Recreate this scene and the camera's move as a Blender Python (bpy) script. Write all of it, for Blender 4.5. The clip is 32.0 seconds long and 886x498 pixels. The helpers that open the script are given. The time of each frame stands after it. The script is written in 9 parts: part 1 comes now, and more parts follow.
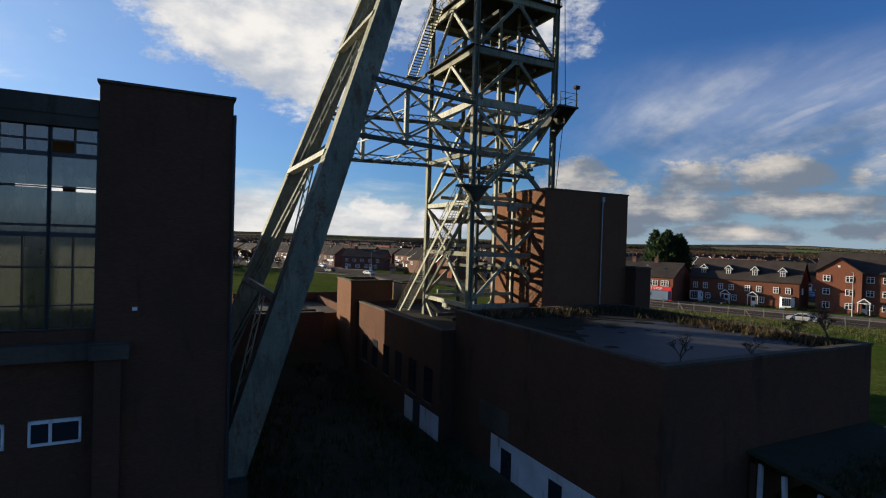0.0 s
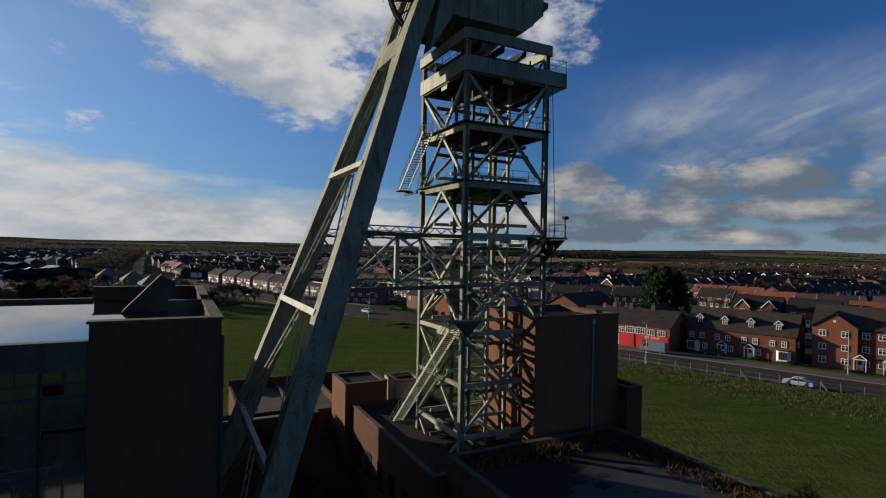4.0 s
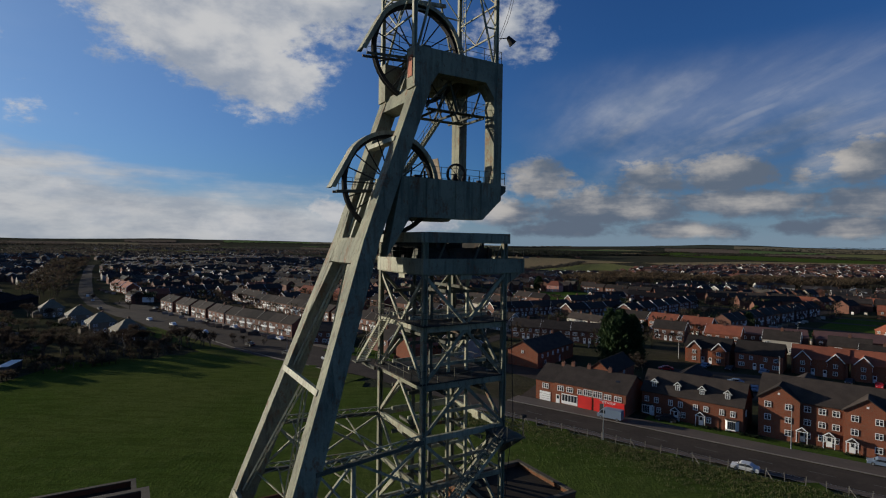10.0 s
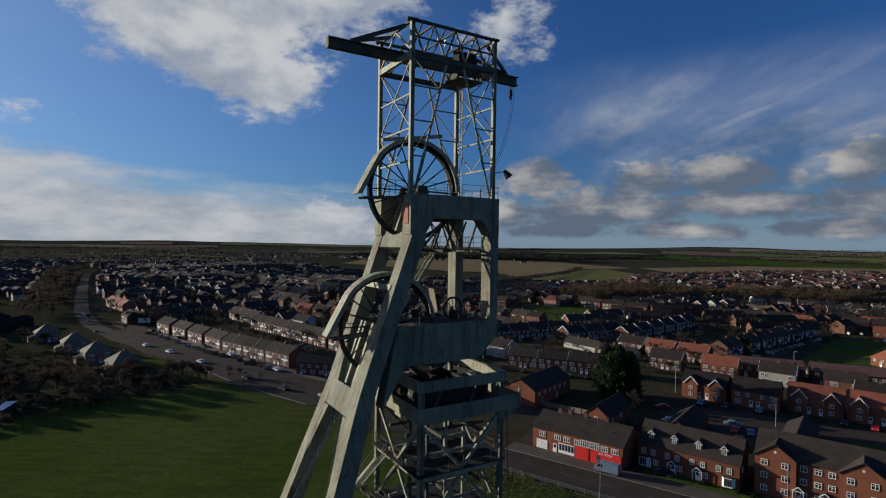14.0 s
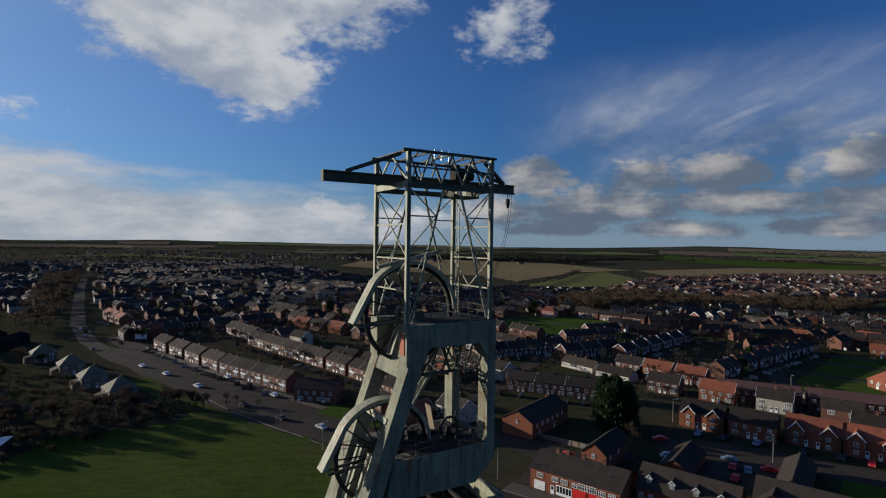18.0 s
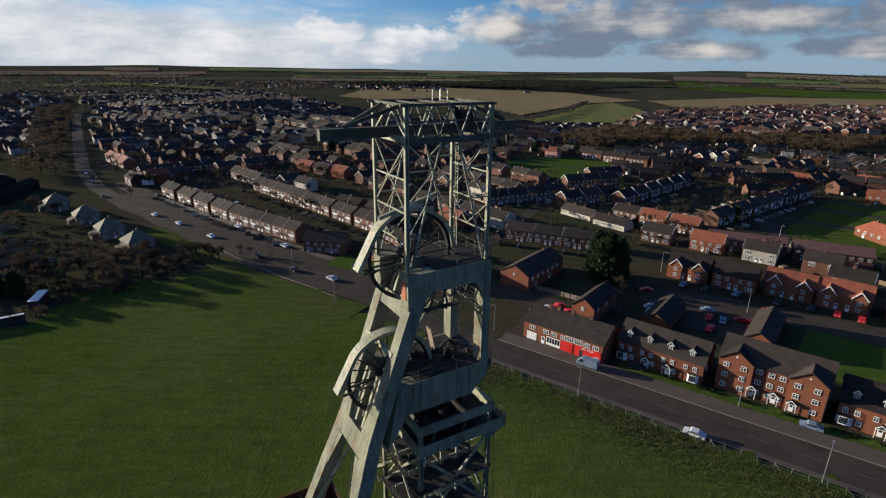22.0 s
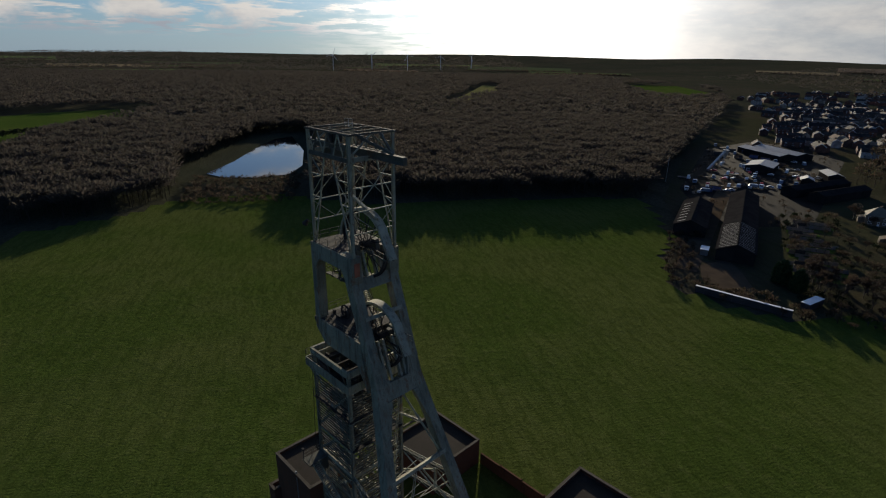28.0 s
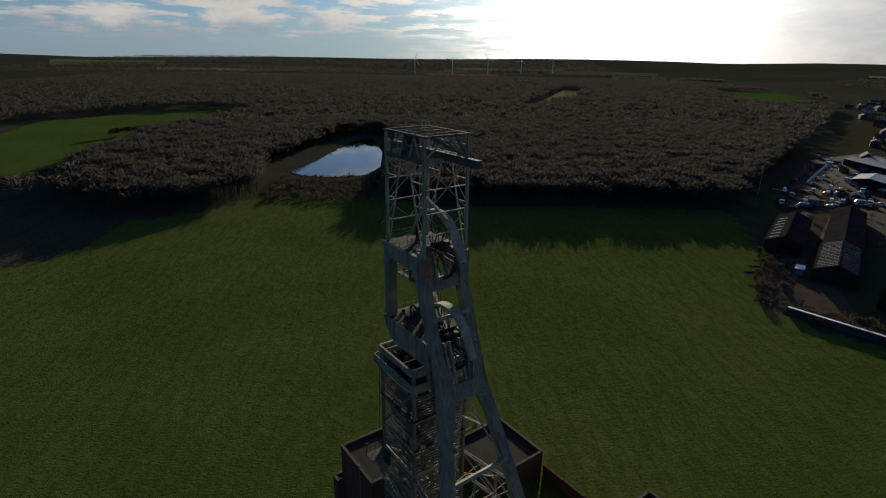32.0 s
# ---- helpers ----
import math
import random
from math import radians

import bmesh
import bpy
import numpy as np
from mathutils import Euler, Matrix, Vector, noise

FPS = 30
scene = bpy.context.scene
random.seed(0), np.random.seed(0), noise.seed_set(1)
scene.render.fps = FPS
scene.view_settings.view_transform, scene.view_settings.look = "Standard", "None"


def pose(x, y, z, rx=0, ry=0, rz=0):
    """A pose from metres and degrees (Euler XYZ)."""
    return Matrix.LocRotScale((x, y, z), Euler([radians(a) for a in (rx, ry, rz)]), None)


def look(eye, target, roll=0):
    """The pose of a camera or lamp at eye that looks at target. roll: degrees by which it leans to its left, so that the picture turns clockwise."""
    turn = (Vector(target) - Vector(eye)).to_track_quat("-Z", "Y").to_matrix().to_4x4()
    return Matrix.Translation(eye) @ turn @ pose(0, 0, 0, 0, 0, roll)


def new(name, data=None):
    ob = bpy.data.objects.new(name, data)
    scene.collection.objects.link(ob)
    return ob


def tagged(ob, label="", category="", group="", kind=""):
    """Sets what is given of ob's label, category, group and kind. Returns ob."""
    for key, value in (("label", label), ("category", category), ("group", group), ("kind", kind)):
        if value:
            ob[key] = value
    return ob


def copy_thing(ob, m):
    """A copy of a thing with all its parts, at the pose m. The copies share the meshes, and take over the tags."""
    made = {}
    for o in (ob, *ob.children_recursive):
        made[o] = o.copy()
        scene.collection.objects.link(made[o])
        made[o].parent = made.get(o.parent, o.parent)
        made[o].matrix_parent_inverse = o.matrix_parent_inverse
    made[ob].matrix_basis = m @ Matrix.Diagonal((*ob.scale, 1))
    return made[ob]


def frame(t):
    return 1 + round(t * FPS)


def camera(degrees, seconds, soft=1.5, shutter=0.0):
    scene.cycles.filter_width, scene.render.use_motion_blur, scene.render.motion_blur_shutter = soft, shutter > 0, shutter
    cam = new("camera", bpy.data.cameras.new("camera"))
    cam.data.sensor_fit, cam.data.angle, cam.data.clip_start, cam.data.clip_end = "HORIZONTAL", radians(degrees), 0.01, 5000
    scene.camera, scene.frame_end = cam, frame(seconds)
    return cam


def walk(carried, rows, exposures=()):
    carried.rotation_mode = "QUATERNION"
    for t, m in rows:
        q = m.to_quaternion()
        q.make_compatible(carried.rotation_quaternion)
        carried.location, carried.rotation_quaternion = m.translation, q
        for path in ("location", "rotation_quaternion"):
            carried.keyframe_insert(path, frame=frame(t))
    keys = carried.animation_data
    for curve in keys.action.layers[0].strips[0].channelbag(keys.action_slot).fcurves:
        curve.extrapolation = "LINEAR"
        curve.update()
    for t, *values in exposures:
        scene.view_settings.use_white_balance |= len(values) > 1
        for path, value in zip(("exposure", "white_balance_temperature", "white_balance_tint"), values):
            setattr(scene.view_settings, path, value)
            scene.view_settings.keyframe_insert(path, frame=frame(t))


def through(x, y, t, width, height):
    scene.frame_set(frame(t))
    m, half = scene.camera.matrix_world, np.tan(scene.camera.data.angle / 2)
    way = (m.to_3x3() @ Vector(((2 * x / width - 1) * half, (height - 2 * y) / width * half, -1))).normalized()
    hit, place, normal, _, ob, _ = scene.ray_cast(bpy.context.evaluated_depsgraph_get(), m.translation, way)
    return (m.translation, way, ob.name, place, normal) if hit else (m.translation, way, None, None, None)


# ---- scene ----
cam = camera(79.2, 32.0, 1.15)
PATH = [
    (0, (4.102, 1.227, 11.725), (3.939, 3.22, 11.699), 1.7),
    (0.5, (4.151, 1.355, 12.765), (3.984, 3.348, 12.736), 1.8),
    (1, (4.22, 1.555, 14.102), (4.054, 3.547, 14.072), 1.9),
    (1.5, (4.245, 1.708, 15.391), (4.079, 3.7, 15.364), 1.9),
    (2, (4.375, 1.825, 16.664), (4.209, 3.818, 16.647), 1.6),
    (2.5, (4.504, 1.742, 17.941), (4.337, 3.734, 17.929), 1.4),
    (3, (4.597, 1.222, 19.19), (4.426, 3.215, 19.188), 1.1),
    (3.5, (4.581, 0.941, 20.434), (4.41, 2.934, 20.436), 1.1),
    (5.5, (4.77, 1.157, 26.752), (4.655, 3.154, 26.739), 1.1),
    (6, (4.82, 1.178, 28.183), (4.715, 3.176, 28.168), 1.1),
    (6.5, (4.79, 1.186, 29.403), (4.737, 3.186, 29.389), 1.0),
    (7, (4.714, 1.336, 30.82), (4.682, 3.336, 30.805), 0.9),
    (7.5, (4.577, 1.507, 32.196), (4.608, 3.507, 32.18), 1.0),
    (8, (4.554, 1.771, 33.72), (4.64, 3.769, 33.703), 0.9),
    (8.5, (4.629, 1.735, 34.87), (4.59, 3.735, 34.853), 0.9),
    (9, (4.726, 1.715, 36.093), (4.638, 3.713, 36.074), 0.9),
    (9.5, (4.651, 1.63, 37.393), (4.578, 3.628, 37.376), 0.8),
    (10, (4.644, 1.524, 38.76), (4.623, 3.523, 38.742), 0.8),
    (10.5, (4.577, 1.592, 40.045), (4.574, 3.592, 40.027), 0.8),
    (11, (4.6, 1.668, 41.661), (4.612, 3.667, 41.643), 0.8),
    (11.5, (4.707, 1.719, 43.091), (4.653, 3.718, 43.074), 0.8),
    (12, (4.718, 1.784, 44.525), (4.659, 3.783, 44.508), 0.8),
    (12.5, (4.724, 1.846, 46.104), (4.664, 3.845, 46.087), 0.8),
    (13, (4.632, 1.886, 47.73), (4.613, 3.885, 47.712), 0.8),
    (13.5, (4.546, 1.96, 49.216), (4.532, 3.96, 49.198), 0.8),
    (14, (4.574, 1.755, 50.623), (4.563, 3.755, 50.607), 0.8),
    (14.5, (4.628, 1.629, 52.012), (4.615, 3.629, 51.996), 0.8),
    (16.5, (4.689, 1.943, 57.728), (4.681, 3.943, 57.71), 0.8),
    (17, (4.626, 2.246, 59.035), (4.62, 4.246, 59.015), 0.8),
    (17.5, (4.594, 2.309, 60.036), (4.588, 4.309, 60.018), 0.8),
    (18, (4.539, 2.289, 61.327), (4.536, 4.289, 61.304), 0.8),
    (18.5, (4.475, 2.271, 62.603), (4.475, 4.251, 62.323), 0.7),
    (19, (4.565, 2.089, 64.043), (4.565, 4.051, 63.653), 0.7),
    (19.5, (4.671, 2.128, 65.276), (4.67, 4.088, 64.874), 0.7),
    (20, (4.735, 1.851, 66.611), (4.731, 3.791, 66.126), 0.8),
    (20.5, (4.717, 1.749, 67.818), (4.713, 3.671, 67.266), 0.8),
    (21, (4.68, 2.015, 69.089), (4.675, 3.938, 68.537), 0.8),
    (21.5, (4.65, 2.323, 70.31), (4.646, 4.24, 69.74), 0.8),
    (22, (4.796, 2.311, 71.591), (4.79, 4.204, 70.945), 0.7),
    (22.5, (4.781, 2.321, 72.837), (4.776, 4.197, 72.145), 0.8),
    (23, (4.853, 2.456, 73.934), (4.846, 4.334, 73.244), 0.7),
    (23.5, (4.89, 2.345, 74.97), (4.882, 4.223, 74.283), 0.8),
    (24, (4.957, 2.401, 75.453), (4.925, 4.279, 74.766), 0.8),
    (24.5, (4.816, 2.584, 75.513), (4.572, 4.446, 74.825), 0.9),
    (25, (4.605, 2.383, 75.604), (3.989, 4.156, 74.913), 0.9),
    (25.5, (4.463, 2.11, 75.781), (3.46, 3.696, 75.09), 0.9),
    (26, (4.153, 2.206, 75.911), (2.778, 3.482, 75.217), 0.8),
    (26.5, (4.178, 2.312, 75.652), (2.562, 3.268, 74.964), 0.6),
    (28.5, (4.382, 1.8, 76.276), (2.542, 2.17, 75.584), 1.0),
    (29, (4.519, 1.928, 76.208), (2.672, 2.266, 75.519), 1.0),
    (29.5, (4.505, 1.996, 76.185), (2.654, 2.317, 75.499), 0.9),
    (30, (4.297, 1.828, 76.169), (2.444, 2.14, 75.483), 0.8),
    (30.5, (4.158, 1.878, 76.116), (2.302, 2.172, 75.431), 0.9),
    (31, (4.026, 1.936, 76.057), (2.168, 2.22, 75.373), 0.9),
    (31.5, (3.858, 1.879, 76.095), (1.996, 2.138, 75.412), 0.9),
    (32, (4.016, 2.035, 76.051), (2.143, 2.2, 75.371), 0.8),
]
walk(cam, [(t, look(eye, target, roll)) for t, eye, target, roll in PATH],
     [(0, 0.82, 6500, 10), (2, 0.46, 6400, 10), (3.5, 0.32, 6250, 10), (6, 0.13, 6100, 10), (10, 0.12, 6050, 10), (17.5, 0.12, 5900, 10), (19.2, 0.38, 5950, 10), (20.2, 0.5, 6000, 10), (21.2, 0.66, 6050, 10), (22.3, 0.82, 6150, 10), (24, 1.1, 6200, 10), (26.3, 0.84, 6450, 10), (28.4, 0.2, 6550, 10), (32, 0.16, 6550, 10)])


# ---- light ----
SUN_AZ, SUN_EL = radians(160.0), radians(9.8)      # from +x towards +y
SUN_DIR = Vector((math.cos(SUN_AZ) * math.cos(SUN_EL), math.sin(SUN_AZ) * math.cos(SUN_EL), math.sin(SUN_EL)))
sun_data = bpy.data.lights.new("sun", "SUN")
sun_data.energy, sun_data.angle, sun_data.color = 5.0, radians(0.55), (1.0, 0.88, 0.68)
sun = new("sun", sun_data)
sun.rotation_euler = SUN_DIR.to_track_quat("Z", "Y").to_euler()
sun.location = (0, 0, 300)


class Nodes:
    """Short calls for a node tree."""

    def __init__(self, tree):
        self.t = tree
        tree.nodes.clear()

    def add(self, kind, **sets):
        n = self.t.nodes.new(kind)
        for k, v in sets.items():
            if k == "op":
                n.operation = v
            elif k == "blend":
                n.blend_type = v
            elif k == "dims":
                n.noise_dimensions = v
            elif k == "feature":
                n.feature = v
        return n

    def put(self, socket, v):
        if isinstance(v, bpy.types.NodeSocket):
            self.t.links.new(v, socket)
        elif v is not None:
            if isinstance(v, (tuple, list)) and socket.type == "RGBA" and len(v) == 3:
                v = (*v, 1)
            socket.default_value = v

    def math(self, op, a, b=None, c=None, clamp=False):
        n = self.add("ShaderNodeMath", op=op)
        n.use_clamp = clamp
        for s, v in zip(n.inputs, (a, b, c)):
            self.put(s, v)
        return n.outputs[0]

    def vmath(self, op, a, b=None):
        n = self.add("ShaderNodeVectorMath", op=op)
        for s, v in zip(n.inputs, (a, b)):
            self.put(s, v)
        return n.outputs[1] if op in ("DOT_PRODUCT", "LENGTH", "DISTANCE") else n.outputs[0]

    def mix(self, f, a, b, blend="MIX"):
        n = self.add("ShaderNodeMix")
        n.data_type, n.blend_type = "RGBA", blend
        self.put(n.inputs[0], f)
        self.put(n.inputs[6], a)
        self.put(n.inputs[7], b)
        return n.outputs[2]

    def noise(self, vec, scale, detail=4, rough=0.55, out=0):
        n = self.add("ShaderNodeTexNoise")
        self.put(n.inputs["Vector"], vec)
        n.inputs["Scale"].default_value, n.inputs["Detail"].default_value, n.inputs["Roughness"].default_value = scale, detail, rough
        return n.outputs[out]

    def step(self, v, lo, hi):
        n = self.add("ShaderNodeMapRange")
        n.interpolation_type = "SMOOTHSTEP"
        self.put(n.inputs[0], v)
        n.inputs[1].default_value, n.inputs[2].default_value = lo, hi
        return n.outputs[0]

    def scale(self, vec, s):
        n = self.add("ShaderNodeMapping")
        self.put(n.inputs[0], vec)
        n.inputs[3].default_value = s
        return n.outputs[0]


def make_sky():
    world = bpy.data.worlds.new("sky")
    scene.world = world
    world.use_nodes = True
    k = Nodes(world.node_tree)
    sky = k.add("ShaderNodeTexSky")
    sky.sky_type, sky.sun_disc = "NISHITA", False
    sky.sun_elevation, sky.sun_rotation = SUN_EL, math.pi / 2 - SUN_AZ
    sky.air_density, sky.dust_density, sky.ozone_density = 1.0, 0.6, 2.0
    sky.altitude = 60
    way = k.add("ShaderNodeTexCoord").outputs["Generated"]
    sep = k.add("ShaderNodeSeparateXYZ")
    k.put(sep.inputs[0], way)
    z = sep.outputs[2]
    up = k.math("MAXIMUM", z, 0.0)
    # a flat cloud layer seen in perspective
    inv = k.math("DIVIDE", 1.0, k.math("ADD", up, 0.07))
    comb = k.add("ShaderNodeCombineXYZ")
    k.put(comb.inputs[0], k.math("MULTIPLY", sep.outputs[0], inv))
    k.put(comb.inputs[1], k.math("MULTIPLY", sep.outputs[1], inv))
    flat = comb.outputs[0]
    puffs = k.noise(k.vmath("ADD", flat, k.vmath("MULTIPLY", k.noise(flat, 0.7, 3, 0.5, 1), (0.5, 0.5, 0.0))), 1.5, 9, 0.6)
    # broken fair-weather cloud towards the sun
    west = k.math("SUBTRACT", 1.0, k.step(sep.outputs[0], -0.74, -0.62))
    low = k.math("MULTIPLY", k.step(z, 0.012, 0.035), k.math("SUBTRACT", 1.0, k.step(z, 0.16, 0.3)))
    layer = k.math("MULTIPLY", k.math("MULTIPLY", k.step(puffs, 0.45, 0.58), west), low)
    # heaped clouds standing over the town and over the fields: azimuth, height, size, flatness
    HEAPS = ((-25, 20.5, 0.175, 1.7), (-18, 16, 0.095, 1.5), (-36, 26, 0.16, 1.7), (-8, 27, 0.10, 1.7), (-14, 24, 0.11, 1.7), (6, 23, 0.045, 0.8), (6, 28, 0.07, 1.0),
             (-39.4, 11.1, 0.012, 1.5), (-43, 10.8, 0.014, 1.5), (-41, 17.5, 0.01, 1.5),
             (9.1, 6.4, 0.062, 1.5), (14.5, 5.4, 0.06, 2.0), (20.6, 6.4, 0.068, 1.7), (27, 6.8, 0.08, 2.0), (33, 6.4, 0.06, 2.2), (37.5, 7.2, 0.07, 1.8), (44, 6.6, 0.08, 2.0),
             (12, 1.7, 0.09, 5.5), (24, 1.8, 0.10, 6.0), (36, 1.9, 0.09, 6.0), (6, 3.6, 0.10, 3.4), (17, 3.9, 0.13, 4.4), (29, 4.2, 0.13, 4.6), (41, 4.4, 0.13, 4.4),
             (-33, 2.2, 0.05, 2.6), (-36, 4.6, 0.03, 2.0), (-21, 2.0, 0.06, 3.0), (-12, 2.8, 0.07, 2.8), (-3, 2.4, 0.09, 3.2), (-8, 1.2, 0.10, 5.0), (-57.5, 4.0, 0.045, 1.5), (-105, 3.4, 0.07, 3.4), (-115, 3.0, 0.05, 3.0), (-96, 3.2, 0.05, 3.0))

    def field(w):
        best = -1.0
        for az, el, r, squash in HEAPS:
            a, e = radians(az), radians(el)
            d = k.vmath("SUBTRACT", w, (math.sin(a) * math.cos(e), math.cos(a) * math.cos(e), math.sin(e)))
            d = k.vmath("LENGTH", k.vmath("MULTIPLY", d, (1, 1, squash)))
            best = k.math("MAXIMUM", best, k.math("SUBTRACT", r, d))
        return best

    tall = k.scale(way, (1.0, 1.0, 1.8))
    rag = k.noise(tall, 7.0, 10, 0.62)
    rag2 = k.noise(tall, 26.0, 8, 0.65)
    edge = k.math("ADD", k.math("MULTIPLY", k.math("SUBTRACT", rag, 0.5), 0.3), k.math("MULTIPLY", k.math("SUBTRACT", rag2, 0.5), 0.11))
    here = field(way)
    heaps = k.step(k.math("ADD", here, edge), -0.018, 0.046)
    # sunlit flanks and soft grey undersides
    shifted = k.vmath("ADD", way, (SUN_DIR.x * 0.025, SUN_DIR.y * 0.025, 0.03))
    lit = k.math("MULTIPLY", k.math("SUBTRACT", here, field(shifted)), 3.2)
    lit = k.math("ADD", lit, k.math("MULTIPLY", k.math("SUBTRACT", k.noise(tall, 8.0, 6, 0.55), k.noise(k.vmath("ADD", tall, (SUN_DIR.x * 0.025, SUN_DIR.y * 0.025, 0.05)), 8.0, 6, 0.55)), 1.7))
    lit = k.math("ADD", lit, k.math("MULTIPLY", k.math("SUBTRACT", rag2, 0.5), 0.3))
    streak = k.math("MULTIPLY", k.math("SUBTRACT", k.noise(k.scale(way, (1.0, 1.0, 7.0)), 5.0, 7, 0.6), 0.5), k.math("MULTIPLY", k.math("SUBTRACT", 1.0, k.step(z, 0.09, 0.16)), 1.1))
    lit = k.math("ADD", lit, k.math("SUBTRACT", streak, k.math("MULTIPLY", k.math("SUBTRACT", 1.0, k.step(z, 0.0, 0.13)), 0.06)))
    right = k.math("MULTIPLY", k.step(sep.outputs[0], -0.02, 0.12), k.math("SUBTRACT", 1.0, k.step(z, 0.17, 0.24)))
    shade = k.step(k.math("SUBTRACT", lit, k.math("MULTIPLY", right, 0.26)), -0.42, 0.38)
    dull = k.mix(right, (4.6, 5.0, 5.7), (1.75, 2.15, 2.75))
    bright = k.mix(right, (8.7, 8.4, 8.0), (7.0, 6.4, 5.7))
    grey = k.mix(shade, dull, bright)
    # a smooth sheet of low cloud over the town, its top sinking away from the sun
    az = k.math("ARCTAN2", sep.outputs[0], sep.outputs[1])
    top = k.math("SUBTRACT", 0.138, k.math("MULTIPLY", k.math("ADD", k.math("MAXIMUM", az, -0.8), 0.69), 0.105))
    drawn = k.noise(k.scale(way, (1.0, 1.0, 6.0)), 3.2, 6, 0.55)
    rough = k.noise(k.scale(way, (1.0, 1.0, 3.0)), 14.0, 7, 0.6)
    under = k.math("ADD", k.math("SUBTRACT", top, z), k.math("ADD", k.math("MULTIPLY", k.math("SUBTRACT", drawn, 0.5), 0.16), k.math("MULTIPLY", k.math("SUBTRACT", rough, 0.5), 0.03)))
    sheet_in = k.math("MULTIPLY", k.step(az, 0.06, -0.3), k.step(az, -1.35, -1.0))
    bank = k.math("MULTIPLY", k.math("MULTIPLY", k.step(under, -0.012, 0.045), sheet_in), k.math("ADD", 0.62, k.math("MULTIPLY", drawn, 0.6)), clamp=True)
    lumps = k.math("ADD", k.math("MULTIPLY", k.math("SUBTRACT", rough, 0.5), 1.6), k.math("MULTIPLY", k.math("SUBTRACT", drawn, 0.5), 1.2))
    bank_col = k.mix(k.step(lumps, -0.45, 0.4), (4.7, 5.0, 5.5), (7.9, 7.7, 7.4))
    # streaked high cloud, and one old vapour trail
    fine = k.noise(k.scale(flat, (0.55, 0.14, 1.0)), 1.9, 8, 0.64)
    side = k.step(sep.outputs[0], 0.08, 0.36)
    band = k.math("MULTIPLY", k.step(z, 0.05, 0.12), k.math("SUBTRACT", 1.0, k.step(z, 0.2, 0.34)))
    wisps = k.math("MULTIPLY", k.math("MULTIPLY", k.math("ADD", k.math("MULTIPLY", k.step(fine, 0.4, 0.72), 0.66), 0.22), side), band)

    def aim(az, el):
        a, e = radians(az), radians(el)
        return Vector((math.sin(a) * math.cos(e), math.cos(a) * math.cos(e), math.sin(e)))

    t0, t1 = aim(20.5, 8.9), aim(31.8, 13.2)
    off = k.math("ABSOLUTE", k.math("ADD", k.vmath("DOT_PRODUCT", way, tuple(t0.cross(t1).normalized())), k.math("MULTIPLY", k.math("SUBTRACT", rag2, 0.5), 0.01)))
    mid = (t0 + t1).normalized()
    trail = k.math("MULTIPLY", k.step(off, 0.012, 0.001), k.step(k.vmath("DISTANCE", way, tuple(mid)), 0.13, 0.08))
    wisps = k.math("MAXIMUM", wisps, k.math("MULTIPLY", trail, k.math("MULTIPLY", rag, 0.62)))
    toward = k.math("MAXIMUM", k.vmath("DOT_PRODUCT", way, tuple(SUN_DIR)), 0.0)
    near_sun = k.math("POWER", toward, 34.0)
    veil = k.math("MULTIPLY", k.math("POWER", toward, 24.0), k.math("ADD", k.step(puffs, 0.36, 0.6), 0.5), clamp=True)
    grey = k.mix(k.math("MULTIPLY", bank, k.math("SUBTRACT", 1.0, k.math("MULTIPLY", heaps, 0.8))), grey, bank_col)
    cover = k.math("MAXIMUM", k.math("MAXIMUM", k.math("MAXIMUM", layer, bank), heaps), k.math("MAXIMUM", wisps, veil), clamp=True)
    white = k.mix(k.math("MULTIPLY", near_sun, 0.95, clamp=True), grey, (48.0, 45.0, 41.0))
    haze = k.math("MULTIPLY", k.math("SUBTRACT", 1.0, k.step(z, 0.0, 0.12)), 0.6)
    tint = k.mix(1.0, sky.outputs[0], (0.39, 0.76, 1.4), "MULTIPLY")
    tint = k.mix(k.math("MULTIPLY", k.math("POWER", toward, 2.5), 0.42), tint, (5.6, 7.6, 9.8))
    base = k.mix(haze, tint, (4.2, 5.3, 6.6))
    both = k.mix(cover, base, white)
    bg = k.add("ShaderNodeBackground")
    k.put(bg.inputs[0], both)
    bg.inputs[1].default_value = 0.06
    out = k.add("ShaderNodeOutputWorld")
    k.t.links.new(bg.outputs[0], out.inputs[0])


make_sky()

# ---- materials ----


